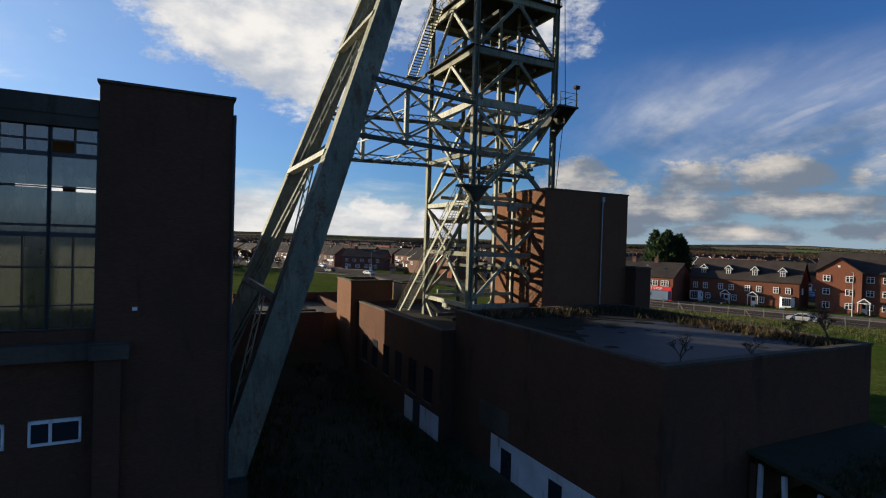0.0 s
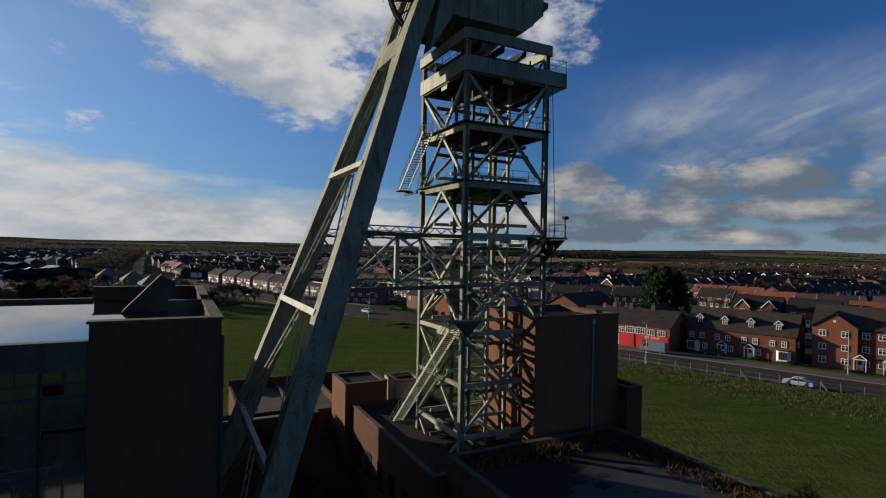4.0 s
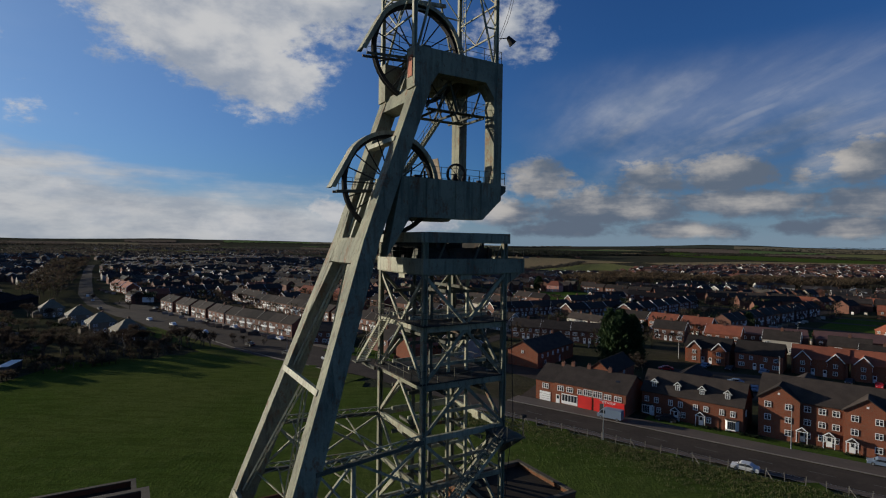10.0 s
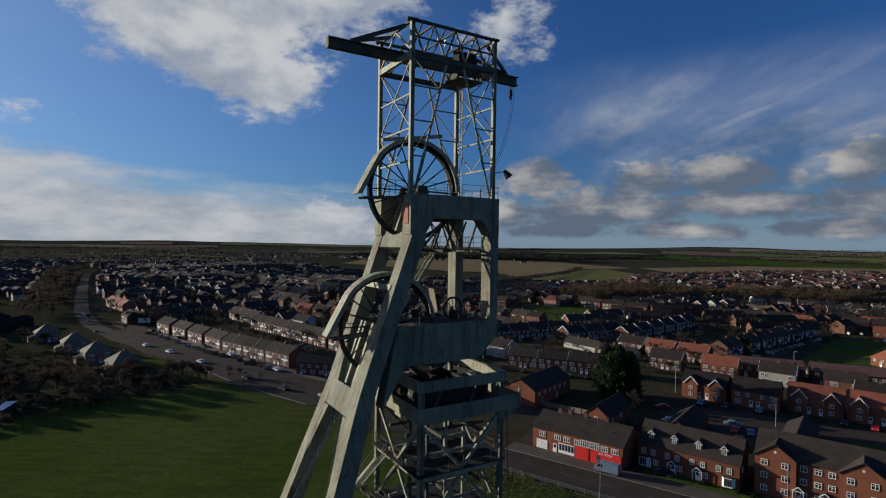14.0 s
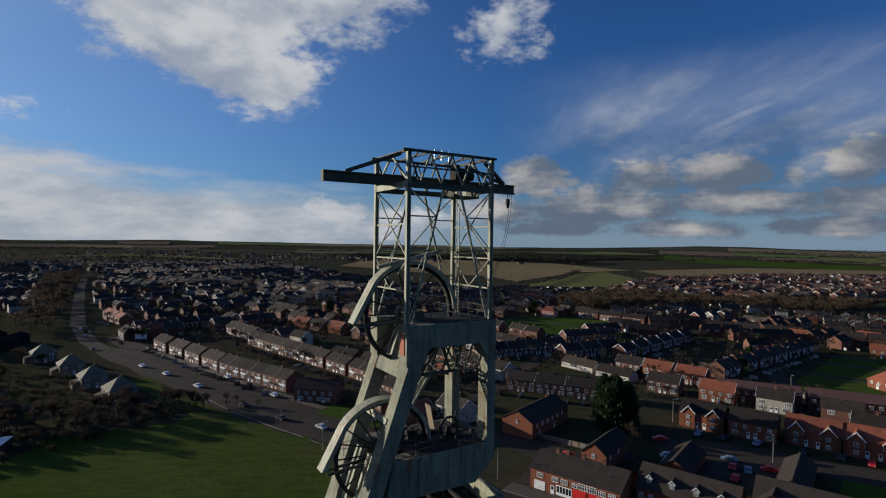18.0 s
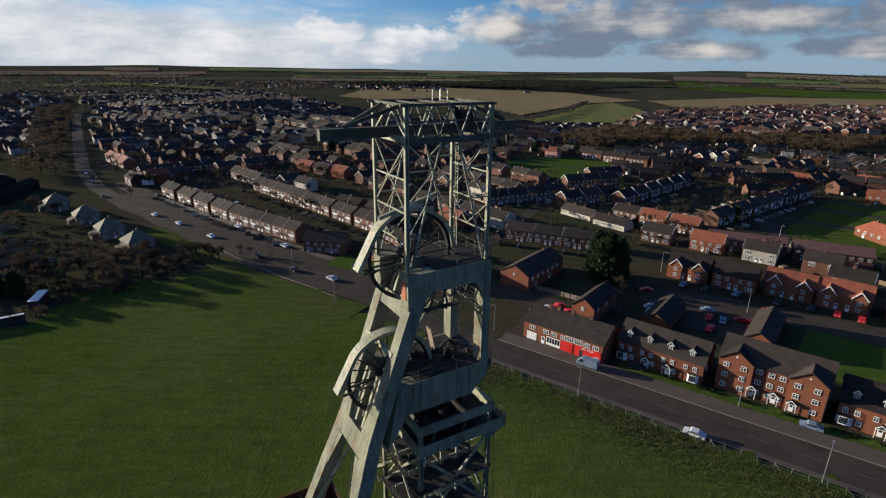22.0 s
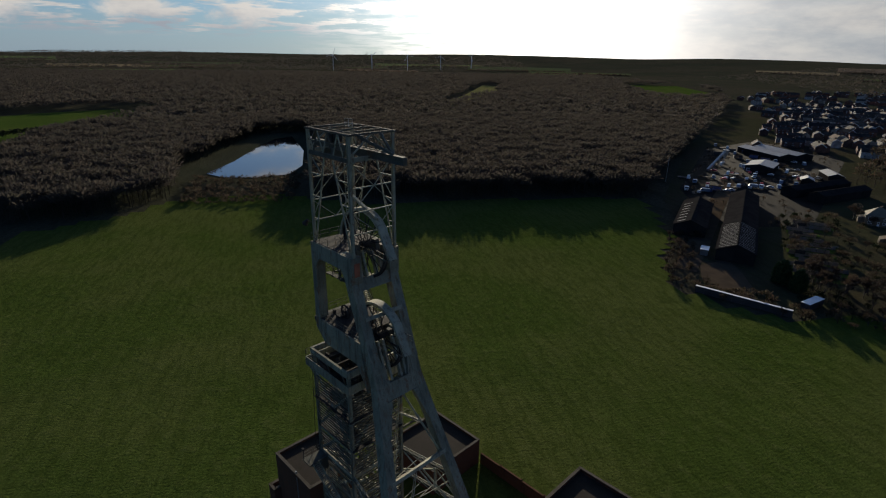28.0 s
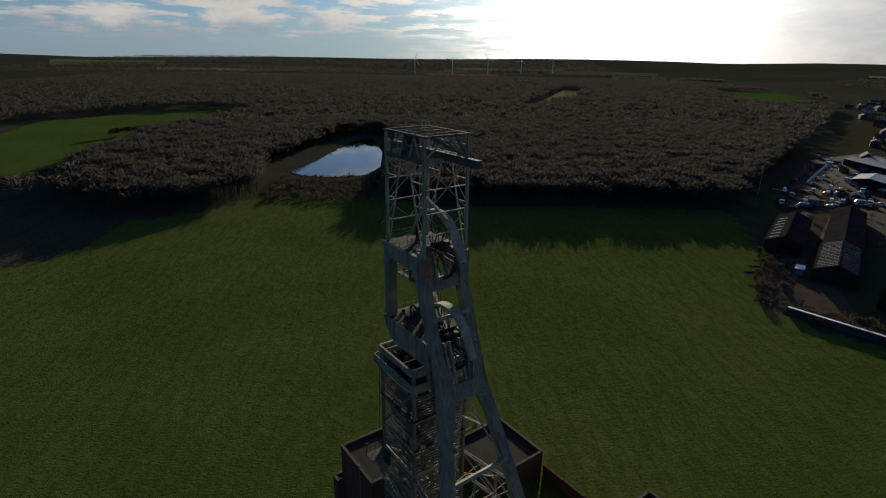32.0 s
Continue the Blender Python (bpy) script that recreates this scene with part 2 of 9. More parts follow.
def mat(name, a, b=None, stain=None, size=1.0, rough=0.75, metal=0.0, bump=0.15, amount=0.45, spread=0.12, brick=None, random_tint=0.0, spec=None, grime=None):
    """A surface: two tones mixed by coarse and fine noise, stains of a third tone, fine relief."""
    m = bpy.data.materials.new(name)
    m.use_nodes = True
    k = Nodes(m.node_tree)
    b = b or tuple(c * 0.72 for c in a)
    vec = k.add("ShaderNodeTexCoord").outputs["Object"]
    coarse, fine = k.noise(vec, 0.35 / size, 5), k.noise(vec, 5.0 / size, 6, 0.65)
    f = k.step(k.math("ADD", k.math("MULTIPLY", coarse, 0.65), k.math("MULTIPLY", fine, 0.35)), 0.5 - spread, 0.5 + spread)
    col = k.mix(f, a, b)
    height = fine
    if brick:
        sep = k.add("ShaderNodeSeparateXYZ")
        k.put(sep.inputs[0], vec)
        comb = k.add("ShaderNodeCombineXYZ")
        k.put(comb.inputs[0], k.math("ADD", sep.outputs[0], sep.outputs[1]))
        k.put(comb.inputs[1], sep.outputs[2])
        br = k.add("ShaderNodeTexBrick")
        k.put(br.inputs[0], comb.outputs[0])
        k.put(br.inputs[1], col)
        k.put(br.inputs[2], k.mix(0.5, col, tuple(c * 0.55 for c in a)))
        k.put(br.inputs[3], brick)
        br.inputs["Scale"].default_value, br.inputs["Mortar Size"].default_value = 1.0, 0.012
        br.inputs["Brick Width"].default_value, br.inputs["Row Height"].default_value = 0.225, 0.075
        col = br.outputs[0]
    if stain:
        s = k.step(k.noise(k.scale(vec, (1.0, 1.0, 0.22)), 0.9 / size, 6, 0.66), 0.56, 0.72)
        col = k.mix(k.math("MULTIPLY", s, amount), col, stain)
    if grime:
        g1 = k.step(k.noise(k.scale(vec, (1.6, 1.6, 0.12)), 1.3, 5, 0.6), 0.5, 0.68)
        g2 = k.step(k.noise(k.scale(vec, (1.0, 1.0, 0.5)), 2.6, 7, 0.72), 0.565, 0.65)
        g3 = k.step(k.noise(k.scale(vec, (2.2, 2.2, 0.3)), 0.55, 7, 0.72), 0.54, 0.64)
        col = k.mix(k.math("MULTIPLY", g1, 0.6), col, grime)
        col = k.mix(k.math("MULTIPLY", g3, 0.5), col, tuple(c * 0.75 for c in grime))
        col = k.mix(k.math("MULTIPLY", g2, 0.6), col, (0.15, 0.066, 0.03))
        g4 = k.math("MULTIPLY", k.step(k.noise(k.scale(vec, (1.0, 1.0, 0.45)), 0.7, 8, 0.7), 0.57, 0.63), k.step(fine, 0.35, 0.6))
        col = k.mix(k.math("MULTIPLY", g4, 0.75), col, (0.17, 0.075, 0.034))
    if random_tint:
        r = k.add("ShaderNodeObjectInfo").outputs["Random"]
        dark = k.mix(r, tuple(1 - random_tint for _ in range(3)), (1 + random_tint * 0.4, 1 + random_tint * 0.25, 1 + random_tint * 0.1))
        col = k.mix(1.0, col, dark, "MULTIPLY")
    p = k.add("ShaderNodeBsdfPrincipled")
    k.put(p.inputs["Base Color"], col)
    k.put(p.inputs["Roughness"], k.math("ADD", k.math("MULTIPLY", fine, 0.25), rough - 0.12, clamp=True))
    p.inputs["Metallic"].default_value = metal
    if spec is not None:
        p.inputs["Specular IOR Level"].default_value = spec
    if bump:
        bn = k.add("ShaderNodeBump")
        bn.inputs["Strength"].default_value, bn.inputs["Distance"].default_value = bump, 0.05 * size
        k.put(bn.inputs["Height"], height)
        k.put(p.inputs["Normal"], bn.outputs[0])
    out = k.add("ShaderNodeOutputMaterial")
    k.t.links.new(p.outputs[0], out.inputs[0])
    return m


def island_mat(name, tones, rough=0.85, size=1.0, through=0.0, mottle=0.5, spec=0.1):
    """For joined pieces: each loose piece takes a tone of its own."""
    m = bpy.data.materials.new(name)
    m.use_nodes = True
    k = Nodes(m.node_tree)
    r = k.add("ShaderNodeNewGeometry").outputs["Random Per Island"]
    ramp = k.add("ShaderNodeValToRGB")
    ramp.color_ramp.interpolation = "CONSTANT"
    el = ramp.color_ramp.elements
    while len(el) < len(tones):
        el.new(0.5)
    for i, c in enumerate(tones):
        el[i].position = i / len(tones)
        el[i].color = (*c, 1)
    k.put(ramp.inputs[0], r)
    vec = k.add("ShaderNodeTexCoord").outputs["Object"]
    n = k.noise(vec, 1.4 / size, 4)
    col = k.mix(k.step(n, 0.35, 0.65), ramp.outputs[0], (mottle, mottle, mottle), "MULTIPLY")
    p = k.add("ShaderNodeBsdfPrincipled")
    k.put(p.inputs["Base Color"], col)
    p.inputs["Roughness"].default_value = rough
    p.inputs["Specular IOR Level"].default_value = spec
    shader = p.outputs[0]
    if through:
        tr = k.add("ShaderNodeBsdfTranslucent")
        k.put(tr.inputs[0], col)
        ms = k.add("ShaderNodeMixShader")
        ms.inputs[0].default_value = through
        k.t.links.new(shader, ms.inputs[1])
        k.t.links.new(tr.outputs[0], ms.inputs[2])
        shader = ms.outputs[0]
    out = k.add("ShaderNodeOutputMaterial")
    k.t.links.new(shader, out.inputs[0])
    return m


def grass_mat(name, a, b, c, size=1.0, rows=0.0):
    m = bpy.data.materials.new(name)
    m.use_nodes = True
    k = Nodes(m.node_tree)
    vec = k.add("ShaderNodeTexCoord").outputs["Object"]
    big, mid, fine = k.noise(vec, 0.018 / size, 5), k.noise(vec, 0.35 / size, 6, 0.62), k.noise(vec, 2.6 / size, 5, 0.7)
    col = k.mix(k.step(big, 0.4, 0.62), a, b)
    col = k.mix(k.math("MULTIPLY", k.step(mid, 0.48, 0.75), 0.65), col, c)
    col = k.mix(k.math("MULTIPLY", k.step(fine, 0.42, 0.66), 0.55), col, tuple(x * 0.4 for x in a))
    drift = k.noise(k.scale(vec, (0.35, 1.6, 1.0)), 0.28 / size, 7, 0.7)
    col = k.mix(k.math("MULTIPLY", k.step(drift, 0.45, 0.6), 0.5), col, tuple(x * 0.62 for x in a))
    h = k.math("ADD", mid, k.math("MULTIPLY", fine, 0.6))
    if rows:
        w = k.add("ShaderNodeTexWave")
        k.put(w.inputs[0], vec)
        w.inputs["Scale"].default_value, w.inputs["Distortion"].default_value, w.inputs["Detail"].default_value = rows, 9.0, 3.0
        h = k.math("ADD", h, k.math("MULTIPLY", w.outputs["Fac"], 0.06))
        col = k.mix(k.math("MULTIPLY", w.outputs["Fac"], 0.05), col, tuple(x * 0.5 for x in a))
    p = k.add("ShaderNodeBsdfPrincipled")
    k.put(p.inputs["Base Color"], col)
    p.inputs["Roughness"].default_value = 0.9
    p.inputs["Specular IOR Level"].default_value = 0.0
    bn = k.add("ShaderNodeBump")
    bn.inputs["Strength"].default_value, bn.inputs["Distance"].default_value = 0.8, 0.25 * size
    k.put(bn.inputs["Height"], h)
    k.put(p.inputs["Normal"], bn.outputs[0])
    out = k.add("ShaderNodeOutputMaterial")
    k.t.links.new(p.outputs[0], out.inputs[0])
    return m


PAINT = mat("green_grey_paint", (0.245, 0.242, 0.17), (0.165, 0.166, 0.12), (0.15, 0.065, 0.028), size=0.9, rough=0.75, amount=0.7, bump=0.15, spec=0.15, grime=(0.075, 0.08, 0.06))
PAINT_DARK = mat("dark_rusty_steel", (0.105, 0.106, 0.08), (0.06, 0.06, 0.048), (0.10, 0.045, 0.02), size=0.7, rough=0.75, amount=0.8, spec=0.15)
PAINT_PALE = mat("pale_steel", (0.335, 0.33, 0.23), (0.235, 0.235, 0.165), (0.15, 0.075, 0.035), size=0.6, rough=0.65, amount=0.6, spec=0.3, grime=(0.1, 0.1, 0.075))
RUST = mat("rust_patch", (0.38, 0.12, 0.06), (0.25, 0.08, 0.04), size=0.4, rough=0.85)
MACHINE = mat("greased_iron", (0.045, 0.042, 0.038), (0.022, 0.021, 0.02), (0.1, 0.05, 0.026), size=0.5, rough=0.85, spec=0.12)
# pit brick in two copies: darkened for shaded walls, lighter orange for sunlit ones
BRICK_OLD = mat("sooty_shaded_brick", (0.1347, 0.0588, 0.03381), (0.09144, 0.0441, 0.02817), (0.04083, 0.03032, 0.02348), rough=0.9, spec=0.05, brick=(0.08984, 0.05696, 0.04038), amount=0.7)
BRICK_LIT = mat("sunlit_orange_brick", (0.19, 0.07659, 0.03473), (0.133, 0.05515, 0.02757), (0.05225, 0.0337, 0.02246), rough=0.9, spec=0.1, brick=(0.133, 0.07659, 0.04596), amount=0.5)
BRICK_TOWN = mat("red_brick", (0.2625, 0.0756, 0.0357), (0.1943, 0.0588, 0.03045), (0.105, 0.0504, 0.0357), rough=0.9, brick=(0.1785, 0.105, 0.0735), amount=0.4, random_tint=0.25, spec=0.1)
BRICK_BROWN = mat("brown_brick", (0.1425, 0.0615, 0.0375), (0.1013, 0.045, 0.02925), (0.06, 0.0375, 0.03), rough=0.9, amount=0.4, random_tint=0.3)
RENDERED = mat("pale_render", (0.44, 0.4, 0.336), (0.36, 0.328, 0.28), (0.2, 0.168, 0.136), rough=0.85, random_tint=0.2)
PEBBLEDASH = mat("weathered_pebbledash", (0.2, 0.172, 0.13), (0.15, 0.128, 0.096), (0.09, 0.075, 0.055), rough=0.95, amount=0.6, random_tint=0.3, spec=0.1)
CONCRETE = mat("stained_concrete", (0.1, 0.084, 0.064), (0.065, 0.055, 0.042), (0.03, 0.03, 0.018), rough=0.92, amount=0.8, spec=0.15)
ROOF_SLATE = mat("brown_tile_roof", (0.054, 0.045, 0.0396), (0.0378, 0.0324, 0.0297), (0.0765, 0.072, 0.054), size=0.8, rough=0.9, random_tint=0.45, amount=0.35, spec=0.1)
ROOF_RED = mat("red_tile_roof", (0.27, 0.085, 0.045), (0.2, 0.065, 0.038), (0.1, 0.06, 0.045), size=0.8, rough=0.85, random_tint=0.25, spec=0.25)
ROOF_PALE = mat("pale_tile_roof", (0.1656, 0.1425, 0.0952), (0.1227, 0.1062, 0.07347), (0.06134, 0.05462, 0.03808), size=0.8, rough=0.8, spec=0.25)
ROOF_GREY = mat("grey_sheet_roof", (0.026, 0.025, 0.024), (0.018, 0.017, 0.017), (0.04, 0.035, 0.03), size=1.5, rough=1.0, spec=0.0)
FELT = mat("old_roof_felt", (0.024, 0.02, 0.015), (0.035, 0.028, 0.022), (0.02, 0.023, 0.011), size=2.0, rough=0.9, bump=0.1, spec=0.1, amount=0.7)
WHITE = mat("white_frame_paint", (0.78, 0.78, 0.76), (0.7, 0.7, 0.68), rough=0.5, bump=0.0)
WHITEWASH = mat("flaking_whitewash", (0.62, 0.63, 0.63), (0.5, 0.5, 0.5), (0.2, 0.1, 0.07), size=0.6, rough=0.85, amount=0.8)
REDPAINT = mat("red_shopfront_paint", (0.62, 0.02, 0.015), (0.5, 0.018, 0.014), rough=0.45, bump=0.02)
ASPHALT = mat("asphalt", (0.06398, 0.05105, 0.04025), (0.04644, 0.03756, 0.03041), (0.08256, 0.0655, 0.05098), size=2.5, rough=0.95, amount=0.5, spec=0.05)
PAVING = mat("pavement_tarmac", (0.08712, 0.06256, 0.04641), (0.06375, 0.04692, 0.03659), (0.1169, 0.08993, 0.06961), size=1.6, rough=0.9)
KERB = mat("kerb_stone", (0.18, 0.1575, 0.135), (0.135, 0.1188, 0.1035), rough=0.85)
BLACKPAINT = mat("dark_metal", (0.035, 0.036, 0.04), (0.025, 0.025, 0.028), rough=0.5)
GALV = mat("galvanised_steel", (0.32, 0.33, 0.33), (0.24, 0.25, 0.25), rough=0.45, metal=0.6)
TIMBER = mat("weathered_timber", (0.22, 0.17, 0.12), (0.15, 0.115, 0.085), rough=0.9)
RUBBER = mat("tyre_rubber", (0.022, 0.022, 0.022), rough=0.8)
BLUEPAINT = mat("blue_cladding", (0.05, 0.07, 0.17), (0.04, 0.055, 0.13), (0.08, 0.07, 0.06), rough=0.6)
BARK = mat("bark", (0.075, 0.058, 0.045), (0.05, 0.04, 0.032), size=0.5, rough=0.95)
TWIG = island_mat("bare_twigs", [(0.07, 0.05, 0.038), (0.055, 0.04, 0.03), (0.085, 0.062, 0.045), (0.045, 0.038, 0.028)], through=0.4)
CONIFER = island_mat("conifer_needles", [(0.048, 0.0806, 0.0322), (0.06, 0.0962, 0.0391), (0.036, 0.0624, 0.0253), (0.072, 0.104, 0.0414)], through=0.35, mottle=0.7)
PLANTATION = island_mat("far_plantation", [(0.03, 0.036, 0.024), (0.04, 0.04, 0.028), (0.026, 0.032, 0.02), (0.046, 0.04, 0.03)], through=0.25, mottle=0.8, size=8)
WOODS = island_mat("winter_woodland", [(0.06, 0.0525, 0.04575), (0.057, 0.05175, 0.0435), (0.06375, 0.054, 0.0465), (0.057, 0.054, 0.0435)], size=5, through=0.5, mottle=0.9)
THICKET = island_mat("brown_thicket", [(0.0765, 0.0576, 0.042), (0.0646, 0.0512, 0.036), (0.08925, 0.064, 0.0465), (0.051, 0.0496, 0.0285)], size=3, through=0.4)
HEDGE = island_mat("evergreen_hedge", [(0.022, 0.034, 0.014), (0.03, 0.042, 0.018), (0.017, 0.026, 0.012), (0.036, 0.046, 0.022)], size=2, through=0.15)
DEADGRASS = island_mat("dry_grass", [(0.162, 0.1553, 0.06075), (0.1013, 0.135, 0.0405), (0.135, 0.1553, 0.0513), (0.2025, 0.1755, 0.081)], through=0.4)
GRASS = grass_mat("field_grass", (0.05803, 0.08424, 0.01685), (0.08237, 0.09734, 0.02527), (0.1011, 0.1142, 0.0337), rows=0.35)
GRASS_ROUGH = grass_mat("rough_grass", (0.0612, 0.0867, 0.0204), (0.0867, 0.0867, 0.0306), (0.1122, 0.102, 0.0408))
LAWN = grass_mat("lawn", (0.0598, 0.09715, 0.01835), (0.07894, 0.1038, 0.02318), (0.0897, 0.1192, 0.02995))
GROUND = grass_mat("open_country", (0.04972, 0.05164, 0.03305), (0.06763, 0.05929, 0.04039), (0.04177, 0.04973, 0.02754), size=5)
PLOUGH = grass_mat("stubble_field", (0.2587, 0.194, 0.1035), (0.2199, 0.1746, 0.09315), (0.304, 0.2329, 0.1294), size=6)
PASTURE = grass_mat("far_pasture", (0.162, 0.1656, 0.06), (0.186, 0.174, 0.072), (0.21, 0.186, 0.0816), size=6)
TOWNGROUND = grass_mat("gardens_and_yards", (0.05242, 0.05184, 0.02797), (0.06552, 0.0527, 0.03704), (0.04306, 0.05702, 0.02117), size=1.6)
YARD = mat("yard_earth", (0.055, 0.05, 0.032), (0.036, 0.036, 0.022), (0.055, 0.075, 0.028), size=3, rough=0.95, spec=0.05, bump=0.4)


def glass_mat(name, tint, rough=0.06):
    m = bpy.data.materials.new(name)
    m.use_nodes = True
    k = Nodes(m.node_tree)
    vec = k.add("ShaderNodeTexCoord").outputs["Object"]
    p = k.add("ShaderNodeBsdfPrincipled")
    k.put(p.inputs["Base Color"], k.mix(k.noise(vec, 0.7, 3), tint, tuple(c * 0.6 for c in tint)))
    p.inputs["Roughness"].default_value = rough
    p.inputs["IOR"].default_value = 1.5
    out = k.add("ShaderNodeOutputMaterial")
    k.t.links.new(p.outputs[0], out.inputs[0])
    return m


GLASS = glass_mat("window_glass", (0.03, 0.035, 0.042))
def old_glass():
    """Dirty panes: part clear, part grime that lets light glow through, with a faint gloss."""
    m = bpy.data.materials.new("dirty_glass")
    m.use_nodes = True
    k = Nodes(m.node_tree)
    vec = k.add("ShaderNodeTexCoord").outputs["Object"]
    dirt = k.step(k.noise(k.scale(vec, (1.0, 1.0, 0.35)), 1.4, 5, 0.6), 0.3, 0.75)
    clear, film, grime, gloss = k.add("ShaderNodeBsdfTransparent"), k.add("ShaderNodeBsdfTranslucent"), k.add("ShaderNodeBsdfDiffuse"), k.add("ShaderNodeBsdfGlossy")
    clear.inputs[0].default_value = (0.3, 0.33, 0.33, 1)
    film.inputs[0].default_value = (0.22, 0.228, 0.208, 1)
    grime.inputs[0].default_value = (0.13, 0.14, 0.135, 1)
    gloss.inputs["Roughness"].default_value = 0.12

    def blend(f, a, b):
        n = k.add("ShaderNodeMixShader")
        k.put(n.inputs[0], f)
        k.t.links.new(a, n.inputs[1])
        k.t.links.new(b, n.inputs[2])
        return n.outputs[0]

    s = blend(0.35, film.outputs[0], grime.outputs[0])
    s = blend(k.math("ADD", k.math("MULTIPLY", dirt, 0.4), 0.5), clear.outputs[0], s)
    s = blend(0.22, s, gloss.outputs[0])
    out = k.add("ShaderNodeOutputMaterial")
    k.t.links.new(s, out.inputs[0])
    return m


GLASS_OLD = old_glass()
WETROOF = mat("puddled_felt", (0.04, 0.037, 0.033), (0.054, 0.05, 0.044), (0.024, 0.026, 0.014), size=1.4, rough=0.6, bump=0.02, amount=0.85, spec=0.3)
WATER = glass_mat("standing_water", (0.012, 0.014, 0.016), 0.03)


def car_paint(name, c):
    m = mat(name, c, tuple(x * 0.9 for x in c), rough=0.35, bump=0.0)
    return m


# ---- builders ----


class G:
    """Gathers pieces of one mesh. flip mirrors it in x."""

    def __init__(self, flip=1):
        self.v, self.f, self.m, self.flip = [], [], [], flip

    def pts(self, ps, faces, slot=0):
        o = len(self.v)
        self.v += [(p[0] * self.flip, p[1], p[2]) for p in ps]
        for f in faces:
            f = [o + i for i in f]
            self.f.append(f[::-1] if self.flip < 0 else f)
            self.m.append(slot)
        return self

    def hexa(self, p, slot=0):
        return self.pts(p, [(3, 2, 1, 0), (4, 5, 6, 7), (0, 1, 5, 4), (1, 2, 6, 5), (2, 3, 7, 6), (3, 0, 4, 7)], slot)

    def box(self, x0, x1, y0, y1, z0, z1, slot=0):
        return self.hexa([(x0, y0, z0), (x1, y0, z0), (x1, y1, z0), (x0, y1, z0), (x0, y0, z1), (x1, y0, z1), (x1, y1, z1), (x0, y1, z1)], slot)

    def beam(self, p, q, w, h=None, up=(0, 0, 1), slot=0):
        p, q, h = Vector(p), Vector(q), h or w
        d = (q - p).normalized()
        up = Vector(up)
        if abs(d.dot(up)) > 0.98:
            up = Vector((1, 0, 0))
        s = d.cross(up).normalized() * (w / 2)
        t = s.cross(d).normalized() * (h / 2)
        return self.hexa([p - s - t, p + s - t, p + s + t, p - s + t, q - s - t, q + s - t, q + s + t, q - s + t], slot)

    def tube(self, p, q, r, n=6, r2=None, slot=0):
        p, q = Vector(p), Vector(q)
        d = (q - p).normalized()
        a = d.orthogonal().normalized()
        b = d.cross(a)
        r2 = r if r2 is None else r2
        ring = [(math.cos(2 * math.pi * i / n), math.sin(2 * math.pi * i / n)) for i in range(n)]
        ps = [p + (a * c + b * s) * r for c, s in ring] + [q + (a * c + b * s) * r2 for c, s in ring]
        fs = [(i, (i + 1) % n, n + (i + 1) % n, n + i) for i in range(n)] + [tuple(range(n))[::-1], tuple(range(n, 2 * n))]
        return self.pts(ps, fs, slot)

    def prism(self, poly, lo, hi, axis="y", slot=0):
        """A polygon in x,z pushed along y, or in x,y along z, or in y,z along x."""
        n = len(poly)
        put = {"y": lambda a, b, c: (a, c, b), "z": lambda a, b, c: (a, b, c), "x": lambda a, b, c: (c, a, b)}[axis]
        ps = [put(a, b, lo) for a, b in poly] + [put(a, b, hi) for a, b in poly]
        area = sum(poly[i][0] * poly[(i + 1) % n][1] - poly[(i + 1) % n][0] * poly[i][1] for i in range(n))
        turn = (area > 0) != (axis == "y")
        sides = [(i, (i + 1) % n, n + (i + 1) % n, n + i) for i in range(n)]
        fs = sides + [tuple(range(n))[::-1], tuple(range(n, 2 * n))]
        return self.pts(ps, fs if turn else [f[::-1] for f in fs], slot)

    def mesh(self, name, mats):
        me = bpy.data.meshes.new(name)
        me.from_pydata([tuple(p) for p in self.v], [], self.f)
        for m in mats:
            me.materials.append(m)
        if len(mats) > 1:
            me.polygons.foreach_set("material_index", self.m)
        me.update()
        return me


def part(name, g, material, parent, label=""):
    mats = material if isinstance(material, (list, tuple)) else [material]
    ob = new(name, g.mesh(name, mats) if isinstance(g, G) else g)
    if parent is not None:
        ob.parent = parent
    if label:
        ob["label"] = label
    return ob


def thing(name, m, label, category, group="", kind=""):
    ob = new(name)
    ob.matrix_basis = m
    return tagged(ob, label, category, group, kind)


def solid(name, g, material, label, category, kind="", m=None, group=""):
    ob = part(name, g, material, None)
    if m is not None:
        ob.matrix_basis = m
    return tagged(ob, label, category, group, kind)


def lattice_path(g, pts, w):
    for p, q in zip(pts, pts[1:]):
        g.beam(p, q, w)


def railing(parent, pts, h=1.05, gap=1.5, name="railing", flip=1, material=None):
    g = G(flip)
    for p, q in zip(pts, pts[1:]):
        p, q = Vector(p), Vector(q)
        n = max(1, round((q - p).length / gap))
        for i in range(n + 1):
            a = p.lerp(q, i / n)
            g.tube(a, a + Vector((0, 0, h)), 0.028, 4)
        for k in (0.52, 1.0):
            g.tube(p + Vector((0, 0, h * k)), q + Vector((0, 0, h * k)), 0.024, 4)
    return part(name, g, material or PAINT_DARK, parent)


